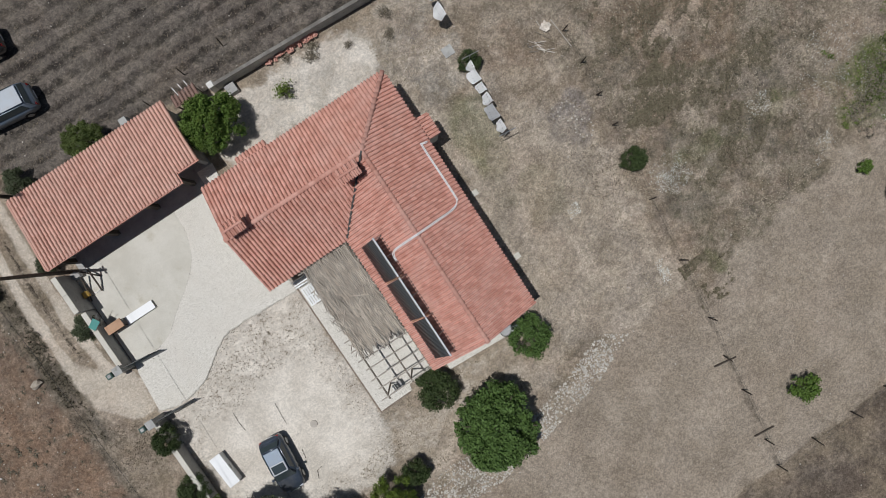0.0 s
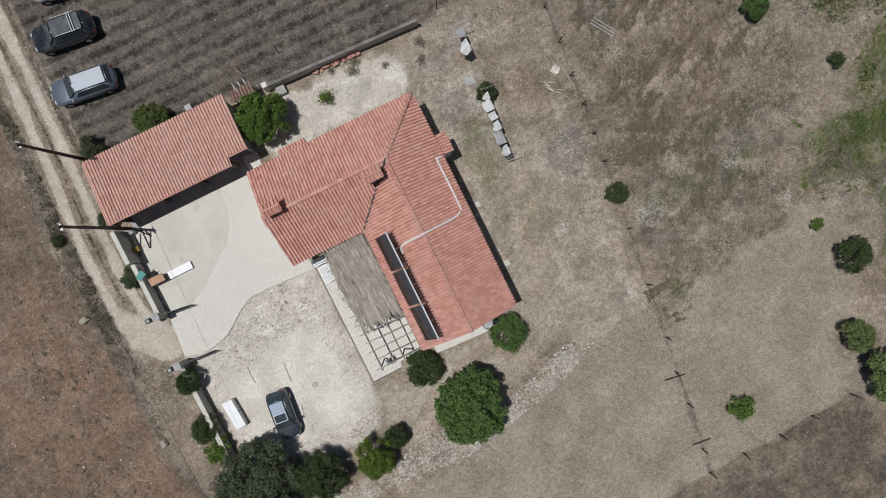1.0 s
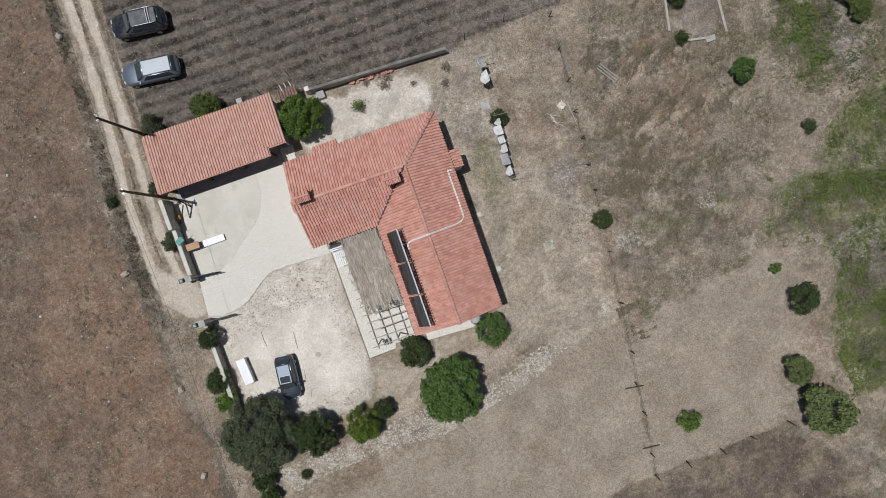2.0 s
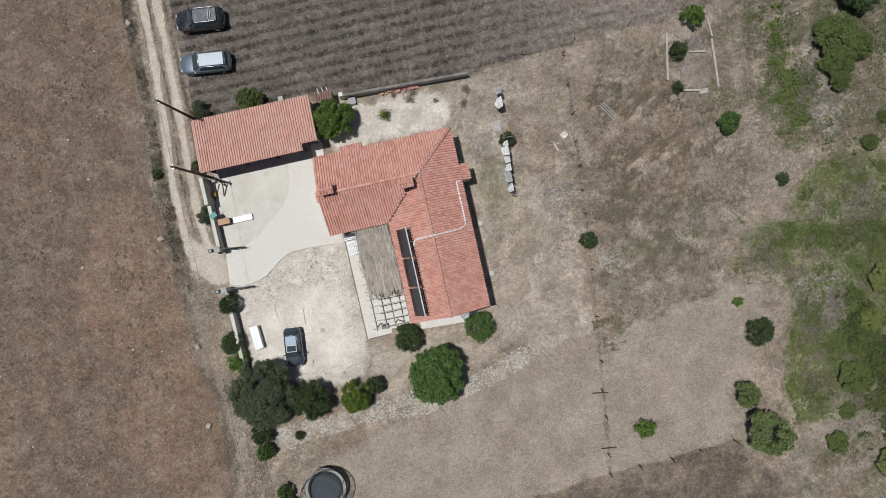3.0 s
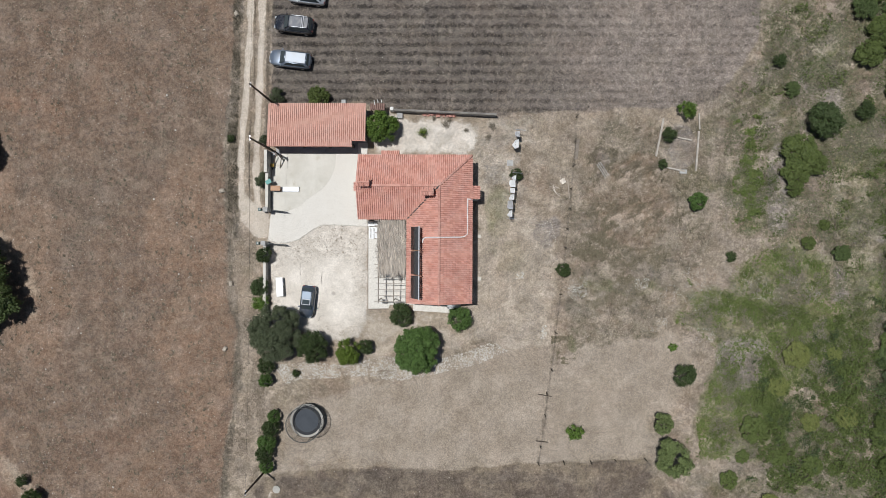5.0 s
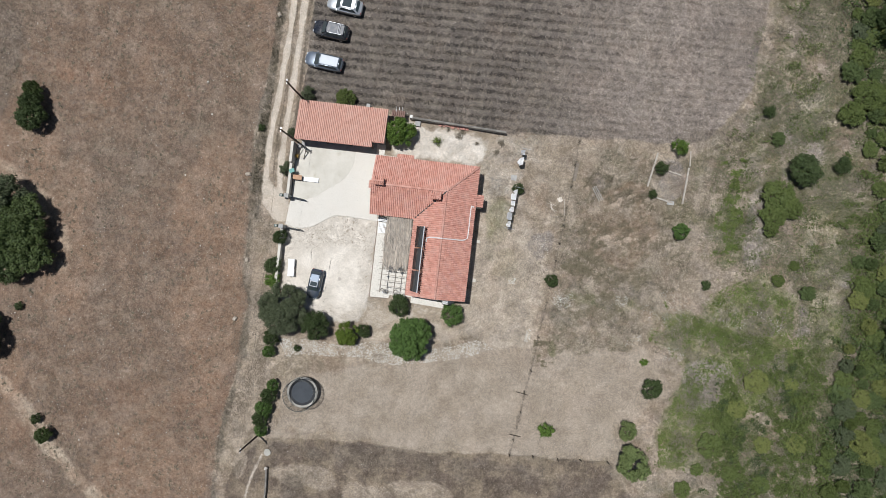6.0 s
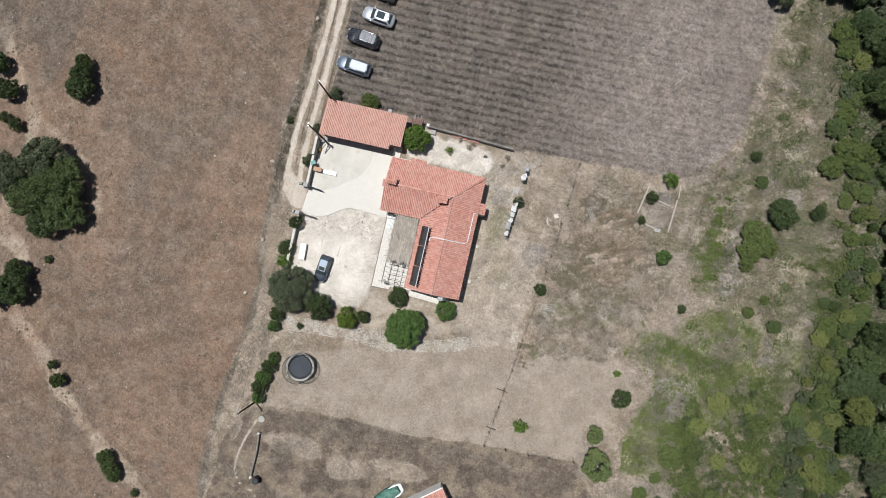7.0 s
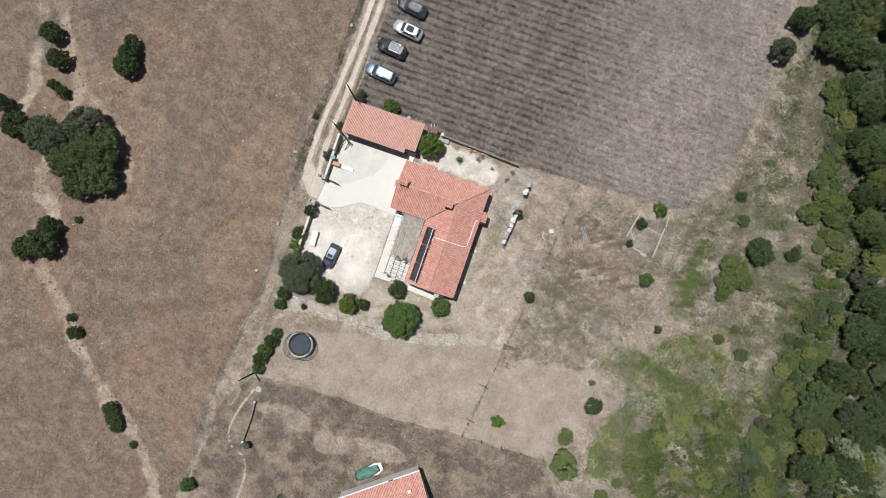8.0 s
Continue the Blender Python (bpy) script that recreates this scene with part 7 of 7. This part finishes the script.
for x, y, r, h, kind in ((-53.6, -17.4, 2.5, 4.0, wild_a), (-55.8, -19.0, 1.9, 3.2, wild_a), (-53.7, -15.0, 1.7, 3.0, wild_a), (-50.8, -13.0, 0.56, 0.8, small_dark), (-37.2, -36.3, 1.2, 2.0, wild_b), (-36.3, -37.4, 1.25, 1.9, wild_b), (-35.5, -38.4, 1.0, 1.8, wild_b),
                         (-23.4, -42.7, 1.1, 1.8, green_bush), (-45.6, -28.0, 1.1, 2.0, wild_b), (-46.9, -26.3, 0.64, 1.2, small_dark), (-32.6, -40.2, 0.56, 0.8, small_dark), (-65.8, -0.8, 1.57, 3.0, wild_a)):
    plant(kind, x, y, r, h, "lone dark green bush in the red field")
for x, y, r in ((40.2, 0.7, 0.9), (43.8, -0.4, 1.1), (42.0, 2.7, 0.7), (49.5, 4.0, 1.0), (46.1, 26.5, 1.6), (48.2, 23.9, 2.2), (46.5, 21.5, 1.8), (50.0, 22.1, 1.6), (54.5, 23.6, 2.2), (52.0, 31.1, 2.2), (55.2, 27.6, 1.2), (49.4, 32.7, 1.6), (44.5, 38.9, 2.0), (50.4, 39.7, 2.2), (38.3, 17.6, 1.0), (47.6, 35.8, 1.4)):
    plant(random.choice((wild_b, wild_e, wild_d, wild_e)), x, y, r, r * 0.9, "wild shrub on the scrubland", group="scrubland shrubs")


def scatter(n, outline, gap, seed):
    """Uneven places inside an outline, none nearer to another than gap."""
    r = random.Random(seed)
    x0, x1 = min(p[0] for p in outline), max(p[0] for p in outline)
    y0, y1 = min(p[1] for p in outline), max(p[1] for p in outline)
    out = []
    tries = np.column_stack([[r.uniform(x0, x1) for _ in range(n * 12)], [r.uniform(y0, y1) for _ in range(n * 12)]])
    ok = inside_gap(tries[:, 0], tries[:, 1], outline) < 0
    for x, y in tries[ok]:
        if len(out) < n and all((x - a) ** 2 + (y - b) ** 2 > gap * gap for a, b in out):
            out.append((float(x), float(y)))
    return out


def spread(n, outline, seed, lo, hi, clump=0.0, keep_off=()):
    """Random places in an outline, gathered in uneven patches."""
    r = np.random.RandomState(seed)
    xs_, ys_ = [p[0] for p in outline], [p[1] for p in outline]
    x, y = r.uniform(min(xs_), max(xs_), n * 3), r.uniform(min(ys_), max(ys_), n * 3)
    ok = inside_gap(x, y, outline) < 0
    if clump:
        ok &= waves(x, y, seed, clump) + r.normal(size=x.size) * 0.45 > 0.1
    for o in keep_off:
        ok &= inside_gap(x, y, o) > 0.1
    x, y = x[ok][:n], y[ok][:n]
    return np.column_stack([x, y, r.uniform(lo, hi, x.size) ** 1.0]).tolist()


WOODS = [(38.5, 60.0), (38.5, 48.0), (44.2, 42.5), (47.7, 36.0), (50.7, 29.0), (53.2, 21.5), (55.8, 14.0), (56.4, 6.0), (55.5, 0.0), (54.8, -6.0), (55.8, -12.0), (58.5, -17.0), (58.5, -30.0), (74.0, -30.0), (74.0, 60.0)]
THICKET = [(43.0, 39.0), (46.0, 31.0), (48.0, 22.0), (50.5, 14.0), (51.0, 6.0), (49.5, -2.0), (49.0, -10.0), (47.5, -18.0), (49.0, -27.0), (57.0, -27.0), (57.0, -17.0), (54.6, -12.0), (53.6, -6.0), (54.3, 0.0), (55.0, 8.0), (52.5, 21.0), (49.5, 29.0), (45.5, 38.0)]
for k, (x, y) in enumerate(scatter(200, WOODS, 2.4, 5)):
    kind = (wild_a, wild_b, wild_a, wild_c, wild_a, wild_b, wild_a, wild_b, wild_d)[k % 9]
    plant(kind, x, y, random.uniform(1.5, 3.3), random.uniform(2.4, 5.0), "wild tree in the dense woods", group="woods")
for k, (x, y) in enumerate(scatter(95, THICKET, 1.5, 8)):
    kind = (wild_e, wild_b, wild_e, wild_d, wild_b, wild_e, wild_c)[k % 7]
    plant(kind, x, y, random.uniform(0.7, 1.7), random.uniform(0.7, 1.7), "wild shrub of the thicket before the woods", group="thicket")
for x, y in ((64.0, -8.0), (62.0, -11.5), (66.5, -10.5), (60.0, -8.5)):
    plant(pale_tree, x, y, 2.6, 4.0, group="woods")
for x, y, r in ((34.2, -19.9, 1.7), (38.9, -11.7, 1.7), (37.0, -15.1, 1.3), (35.6, -17.2, 1.2), (40.5, -19.1, 1.2), (37.0, -23.0, 1.1), (33.1, -23.0, 0.9), (43.2, -11.6, 1.0), (31.6, -25.6, 1.2), (40.8, -23.9, 1.3), (36.0, -28.4, 1.6), (44.5, -18.5, 1.4)):
    plant(random.choice((wild_e, wild_e, wild_d)), x, y, r, r * 0.55, "low spreading green shrub in the meadow", group="scrubland shrubs")


def undergrowth(name, label, outline, count, material, seed, top, clump, leaf, bar=0.0):
    """Low growth without single plants: leaves over an uneven swell, joined into one mesh."""
    r = np.random.RandomState(seed)
    xs_, ys_ = [p[0] for p in outline], [p[1] for p in outline]
    x, y = r.uniform(min(xs_), max(xs_), count * 4), r.uniform(min(ys_), max(ys_), count * 4)
    edge = inside_gap(x, y, outline)
    f = waves(x, y, seed, clump) + 0.55 * waves(x, y, seed + 1, clump / 2.7) + 0.35 * waves(x, y, seed + 2, clump / 7) - np.clip(edge + 2.0, 0, 9) * 0.4
    ok = f + r.normal(size=x.size) * 0.14 > bar
    x, y, f = x[ok][:count], y[ok][:count], f[ok][:count]
    n = len(x)
    swell = np.clip(f - bar, 0.03, 1.0) ** 0.6 * (0.75 + 0.35 * waves(x, y, seed + 3, 1.3))
    p = np.column_stack([x, y, top * np.clip(swell, 0.03, 1.2) * r.uniform(0.55, 1.0, n)])
    nrm = r.normal(size=(n, 3)) * 0.6 + np.array([0, 0, 0.8])
    nrm /= np.linalg.norm(nrm, axis=1)[:, None]
    t = np.cross(nrm, r.normal(size=(n, 3)))
    t /= np.linalg.norm(t, axis=1)[:, None]
    s = np.cross(nrm, t)
    size = leaf * r.uniform(0.5, 1.4, n)[:, None]
    v = np.stack([p - t * size, p + t * size * 0.6 + s * size * 0.7, p + t * size * 0.6 - s * size * 0.7], 1).reshape(-1, 3)
    ob = thing(name, label, "undergrowth", kind="stuff")
    raw(name + "_leaves", v.tolist(), np.arange(n * 3).reshape(-1, 3).tolist(), material, ob, kind="stuff")


SCRUB_TONE = leaf_material("scrub_tone", (0.115, 0.122, 0.06), (0.17, 0.17, 0.092), (0.14, 0.148, 0.075))
BROWN_BRUSH = leaf_material("brown_brush", (0.12, 0.105, 0.066), (0.23, 0.19, 0.13), (0.17, 0.148, 0.095))
DRY_STEM = leaf_material("dry_stems", (0.13, 0.112, 0.08), (0.225, 0.195, 0.15), (0.18, 0.156, 0.118))
MEADOW_TONE = leaf_material("meadow_tone", (0.07, 0.105, 0.024), (0.15, 0.185, 0.05), (0.115, 0.13, 0.042))
SLOPE = [(31.0, 2.0), (31.0, 14.0), (35.0, 22.0), (37.5, 40.0), (38.0, 58.0), (60.0, 58.0), (58.0, 20.0), (58.0, 0.0), (56.0, -30.0), (36.0, -30.0), (34.0, -20.0), (44.0, -8.0), (43.0, 0.0)]
WOOD_FLOOR = [(39.0, 60.0), (40.0, 46.0), (45.0, 32.0), (50.0, 22.0), (53.0, 12.0), (54.0, 2.0), (49.0, -6.0), (47.0, -14.0), (46.0, -30.0), (74.0, -30.0), (74.0, 60.0)]
undergrowth("meadow_growth", "low lush green growth of the meadow", MEADOW, 40000, MEADOW_TONE, 71, 0.28, 4.0, 0.07, 0.3)
undergrowth("meadow_tall", "darker tall weeds in patches over the meadow", MEADOW, 20000, SHRUB, 74, 0.45, 4.5, 0.08, 0.45)
undergrowth("meadow_dry", "grey dry stalks among the meadow", MEADOW, 26000, DRY_STEM, 78, 0.25, 5.0, 0.06, 0.1)
undergrowth("scrub", "low olive scrub on the slope", SLOPE, 130000, SCRUB_TONE, 72, 0.26, 6.0, 0.07, -0.3)
undergrowth("dry_scrub", "grey dry stems on the slope", SLOPE, 30000, DRY_STEM, 76, 0.4, 5.0, 0.085, 0.25)
undergrowth("green_scrub", "patches of green brush on the slope", SLOPE, 42000, SHRUB, 80, 0.8, 4.0, 0.09, 0.5)
undergrowth("thicket", "yellow-green brush along the edge of the woods", [(46.0, 30.0), (49.0, 14.0), (46.0, 6.0), (49.0, -4.0), (41.0, -14.0), (37.0, -28.0), (54.0, -28.0), (58.0, 0.0), (56.0, 20.0)], 50000, SHRUB, 84, 0.8, 5.0, 0.09, 0.0)
undergrowth("woods_brush", "dark brush between the trees of the woods", WOOD_FLOOR, 110000, DARK_LEAF, 88, 1.3, 6.0, 0.10, -0.6)
undergrowth("hollow_growth", "green strip of weeds in the hollow", [(32.0, 2.0), (32.0, 14.0), (34.5, 15.0), (36.0, 8.0), (35.5, 2.0)], 5000, MEADOW_TONE, 92, 0.35, 3.0, 0.10, -0.2)


def palm(x, y):
    p = thing("palm", "low palm with yellowed fronds", "palm")
    part("trunk", rod(bmesh.new(), (x, y, -0.2), (x, y, 1.0), 0.22, 0.18, 10), BARK, p)
    r = random.Random(3)
    for k in range(18):
        a = 2 * math.pi * k / 18 + r.uniform(-0.15, 0.15)
        l, up = r.uniform(1.1, 1.6), r.uniform(0.2, 0.7)
        bm = bmesh.new()
        ps = [Vector((x + math.cos(a) * l * t, y + math.sin(a) * l * t, 1.0 + up * math.sin(t * 2.4) - 0.5 * t * t)) for t in (0, 0.25, 0.5, 0.75, 1.0)]
        side = Vector((-math.sin(a), math.cos(a), 0))
        for i in range(4):
            for s in (-1, 1):
                for q in range(3):
                    b = ps[i].lerp(ps[i + 1], q / 3)
                    e = b + side * s * 0.24 * (1 - i / 5) + (ps[i + 1] - ps[i]) * 0.8 + Vector((0, 0, -0.05))
                    w = (ps[i + 1] - ps[i]) * 0.1
                    bm.faces.new([bm.verts.new(v) for v in (b - w, b + w, e)])
        part("frond", bm, PALE_LEAF, p)


palm(-11.0, -40.5)
sp = tree_kind("sapling", "thin sapling in a patch of pale soil behind the house", "sapling", LIME, 31, 10, 338, 0.107)
plant(sp, -2.5, 12.6, 0.65, 0.9)
dry_weed = tree_kind("dry_weed", "low brown dry weed on pale soil", "weed", leaf_material("brown_weed", (0.10, 0.085, 0.055), (0.23, 0.19, 0.14), (0.17, 0.15, 0.10)), 33, 9, 260, 0.10)
for k, (x, y) in enumerate(((0.1, 13.6), (0.5, 14.1), (2.4, 13.0), (4.9, 12.2), (5.3, 13.4), (-1.2, 14.3))):
    plant(dry_weed, x, y, random.uniform(0.3, 0.5), random.uniform(0.25, 0.4), "low dry weed in the back yard", group="back yard weeds")

# ---- rubble bank and loose stones ----
r_ = random.Random(21)
bank = thing("rubble_bank", "bank of loose pale stones below the yard", "rubble", kind="stuff")
stones("rubble", [(x, y, 0.0, r_.uniform(0.028, 0.062) * (1.0 + r_.random() ** 5)) for x, y, q in spread(5000, BANK, 9, 0.1, 0.2, 2.2) + spread(1500, BANK, 19, 0.1, 0.2)], STONE, bank, kind="stuff", seed=4)
ROCK = surface("tan_rock", (0.36, 0.305, 0.24), (0.47, 0.41, 0.33), 3.0, 14, 0.95)
rock = thing("boulder", "pale boulder beside the dirt track", "boulder")
part("rock_body", stone_mesh(7, 2), ROCK, rock).matrix_basis = Matrix.LocRotScale((-24.85, 6.2, 0.1), None, (0.42, 0.3, 0.4))
for x, y in ((-23.75, -4.2), (-24.4, -11.5), (-23.3, 26.0)):
    rock = thing("boulder", "pale boulder on the verge of the red field", "boulder")
    part("rock_body", stone_mesh(5, 2), ROCK, rock).matrix_basis = Matrix.LocRotScale((x, y, 0.1), Euler((0, 0, x)), (0.34, 0.26, 0.35))
fieldstones = thing("field_stones", "scattered pale stones in the red field", "stones", kind="stuff")
FIELD = [(-75.0, -50.0), (-24.6, -50.0), (-24.3, 45.0), (-75.0, 45.0)]
stones("loose_stones", [(x, y, 0.0, min(0.2, 0.022 + 0.022 * r_.expovariate(1.0))) for x, y in scatter(1500, FIELD, 0.5, 10)], STONE, fieldstones, kind="stuff", seed=6)


# ---- dry grass, weeds and flowers ----
def tufts(name, label, places, material, blades, seed, up=0.3):
    """Spiky tufts joined into one mesh. places: x, y, size."""
    r = np.random.RandomState(seed)
    p = np.array(places)
    n = len(p)
    q = np.repeat(p, blades, axis=0)
    a = r.uniform(0, 2 * math.pi, n * blades)
    lean = r.uniform(0.25, 1.0, n * blades)
    s = q[:, 2] * r.uniform(0.6, 1.2, n * blades)
    c, d = np.cos(a), np.sin(a)
    tip = np.column_stack([q[:, 0] + c * s * lean, q[:, 1] + d * s * lean, s * up * (1.25 - lean)])
    w = s * 0.20
    b1 = np.column_stack([q[:, 0] - d * w + c * s * 0.1, q[:, 1] + c * w + d * s * 0.1, np.full(n * blades, -0.05)])
    b2 = np.column_stack([q[:, 0] + d * w + c * s * 0.1, q[:, 1] - c * w + d * s * 0.1, np.full(n * blades, -0.05)])
    v = np.stack([b1, b2, tip], 1).reshape(-1, 3)
    t = thing(name, label, "grass", kind="stuff")
    raw(name + "_blades", v.tolist(), np.arange(n * blades * 3).reshape(-1, 3).tolist(), material, t, kind="stuff")


def grass_material(name, a, b):
    n = Nodes(name)
    return n.done(n.mix(n.chance(), a, b), 0.9, 0.0, 0.1)


DRY = grass_material("dry_straw", (0.22, 0.18, 0.13), (0.52, 0.45, 0.34))
YARD_WEED = grass_material("yard_weed", (0.18, 0.145, 0.10), (0.38, 0.315, 0.235))
DEAD = grass_material("dead_weed", (0.125, 0.103, 0.078), (0.27, 0.222, 0.17))
SCRUB_LEAF = grass_material("scrub_leaf", (0.075, 0.085, 0.035), (0.24, 0.22, 0.12))
FRESH = grass_material("fresh_grass", (0.075, 0.105, 0.026), (0.16, 0.195, 0.06))
GARDEN = [(3.4, 14.8), (3.4, -9.0), (-8.0, -9.5), (-8.0, -12.0), (8.0, -10.0), (13.0, -12.0), (25.0, -9.0), (31.0, 3.0), (35.0, 18.0), (29.0, 15.5), (12.0, 14.6)]
tufts("dry_grass", "patchy dry straw-coloured grass of the garden", spread(26000, GARDEN, 31, 0.05, 0.17, 4.0), DRY, 4, 1)
tufts("dark_weeds", "dark dead weeds among the dry grass", spread(9000, [(9.0, 14.6), (10.0, -9.0), (25.0, -9.0), (31.0, 3.0), (36.0, 20.0), (29.0, 15.5)], 32, 0.06, 0.2, 5.0), DEAD, 4, 2)
tufts("field_weeds", "dead weeds on the ploughed rows", spread(26000, [(-19.3, 15.9), (6.6, 14.8), (29.4, 16.2), (34.6, 23.0), (36.0, 44.0), (-19.0, 44.0)], 33, 0.05, 0.15, 3.0), DEAD, 4, 3)
tufts("red_field_weeds", "withered weeds in the red field", spread(24000, [(-75.0, -52.0), (-24.4, -52.0), (-24.3, 45.0), (-75.0, 45.0)], 34, 0.06, 0.17, 7.0), DEAD, 4, 4)
tufts("red_field_straw", "pale stubble in the red field", spread(16000, [(-75.0, -52.0), (-24.4, -52.0), (-24.3, 45.0), (-75.0, 45.0)], 35, 0.06, 0.2, 9.0), DRY, 4, 5)
tufts("mown_grass", "short mown straw on the southern plot", spread(14000, MOWN, 36, 0.04, 0.11, 5.0), DRY, 3, 6)
tufts("south_weeds", "dark weeds on the tilled southern field", spread(12000, [(-18.6, -25.3), (10.9, -24.4), (24.0, -23.6), (30.0, -50.0), (-22.0, -50.0)], 37, 0.07, 0.22, 4.0), DEAD, 4, 7)
tufts("meadow_grass", "lush green meadow grass", spread(15000, MEADOW, 38, 0.10, 0.34, 7.0), FRESH, 4, 8)
tufts("scrub_grass", "rough half-green grass of the scrubland", spread(20000, [(30.0, 3.0), (36.0, 22.0), (38.0, 58.0), (76.0, 58.0), (76.0, -30.0), (38.0, -30.0), (36.0, -24.0), (46.0, -8.0)], 39, 0.08, 0.26, 6.0), SCRUB_LEAF, 4, 9)
tufts("verge_weeds", "dry weeds on the verges of the track", spread(9000, [(-24.3, -40.0), (-19.9, -24.0), (-20.0, 0.0), (-23.4, 2.2), (-24.6, 6.0)], 40, 0.06, 0.2, 3.0), DEAD, 4, 10)
tufts("track_weeds", "dry weeds between the wheel ruts and the wall", spread(2600, [(-20.0, 4.6), (-19.7, 4.6), (-19.65, 16.0), (-19.3, 60.0), (-19.7, 60.0), (-20.0, 16.0)], 41, 0.06, 0.2), DEAD, 4, 11)
tufts("yard_weeds", "small brown weeds on the pale yard", spread(2600, WEEDY_YARD, 42, 0.025, 0.085, 1.1), YARD_WEED, 7, 12, 0.4)
tufts("yard_edge_weeds", "small brown weeds along the terrace edging", spread(1500, [(-9.3, 2.0), (-8.25, 2.0), (-8.2, -6.6), (-6.3, -6.6), (-6.2, -7.4), (-9.4, -7.4), (-9.0, -2.0)], 45, 0.03, 0.11, 1.1), YARD_WEED, 6, 15, 0.5)
tufts("yard_south_weeds", "dry weeds where the yard fades into grass", spread(2600, [(-12.0, -9.6), (-8.6, -8.0), (-8.4, -7.2), (-3.0, -7.0), (2.0, -7.0), (3.0, -11.0), (-8.0, -12.0)], 46, 0.04, 0.13, 2.0), DRY, 5, 16, 0.5)
FLOWER = grass_material("white_flower", (0.6, 0.6, 0.55), (0.8, 0.8, 0.74))
tufts("white_flowers", "drifts of small white wild flowers", spread(3600, [(23.5, -5.5), (27.0, -2.0), (36.0, -2.5), (41.5, -4.0), (42.0, -6.0), (33.0, -5.5), (27.0, -7.5)], 43, 0.04, 0.09, 2.5), FLOWER, 3, 13)
TUSSOCK = grass_material("dark_tussock", (0.105, 0.09, 0.064), (0.19, 0.162, 0.118))
tufts("tussocks", "dark round tussocks dotted over the red field", spread(5500, [(-75.0, -52.0), (-24.4, -52.0), (-24.3, 45.0), (-75.0, 45.0)], 51, 0.16, 0.36), TUSSOCK, 14, 17, 0.18)
tufts("track_verge_growth", "dark weedy band beside the dirt track", spread(2600, [(-24.2, 2.0), (-23.2, 1.0), (-23.1, 6.0), (-23.25, 12.0), (-22.9, 18.0), (-22.6, 44.0), (-23.4, 44.0), (-23.8, 18.0), (-24.3, 12.0), (-24.2, 8.0)], 52, 0.10, 0.30, 3.0), TUSSOCK, 7, 18, 0.5)
tufts("track_strip_growth", "brown weeds between the wheel ruts", spread(1500, [(-21.95, 6.0), (-21.75, 6.0), (-21.75, 12.0), (-21.4, 17.0), (-21.2, 44.0), (-20.95, 44.0), (-21.25, 17.0), (-21.95, 12.0)], 53, 0.06, 0.18), DEAD, 6, 19, 0.4)
tufts("garden_flowers", "drift of small white wild flowers beside the fence", spread(1100, [(13.8, -3.6), (15.5, -3.1), (17.1, -4.2), (16.3, -5.2), (14.6, -5.9), (13.2, -4.7)], 54, 0.05, 0.11, 1.5), FLOWER, 4, 20)
undergrowth("garden_brush", "brown-green brush among the dry garden weeds", [(12.0, -9.8), (15.3, -11.6), (14.4, -12.9), (12.0, -12.6)], 3500, BROWN_BRUSH, 96, 0.35, 2.0, 0.06, -0.2)
undergrowth("fence_brush", "dark weedy brush in the rough garden", [(16.6, 3.6), (21.5, 1.0), (21.0, -4.0), (17.5, -3.0), (14.0, -6.5), (13.6, -1.0)], 14000, BROWN_BRUSH, 97, 0.35, 3.0, 0.06, 0.15)
undergrowth("rough_weeds", "patches of brown dead weeds in the rough garden", [(15.0, 13.0), (26.0, 13.5), (28.0, 4.0), (24.0, -7.0), (15.0, -10.0), (14.5, 2.0)], 28000, BROWN_BRUSH, 98, 0.25, 2.4, 0.05, 0.3)
LOW_GROUND = [(33.0, -15.0), (38.0, -10.0), (44.0, -7.0), (47.0, -14.0), (46.0, -26.0), (33.0, -27.0)]
undergrowth("meadow_brush", "green brush over the lower meadow", LOW_GROUND, 26000, SHRUB, 101, 0.8, 4.0, 0.075, 0.1)
for k, (x, y, a, b) in enumerate(((24.0, -8.5, 1.0, 0.8), (29.0, -9.6, 1.4, 0.9), (31.1, -6.5, 1.0, 1.3), (8.5, -3.1, 0.5, 0.4), (11.2, -9.4, 0.4, 0.8), (21.9, -4.0, 1.0, 0.7))):
    tufts("flower_drift", "small drift of white wild flowers in dry grass", spread(260, [(x - a, y - b), (x + a * 0.7, y - b * 0.8), (x + a, y + b), (x - a * 0.6, y + b * 0.9)], 110 + k, 0.04, 0.10, 1.2), FLOWER, 4, 30 + k)
undergrowth("meadow_scrub", "dark green brush over the lower meadow", LOW_GROUND, 16000, DARK_LEAF, 105, 0.7, 4.0, 0.08, 0.35)
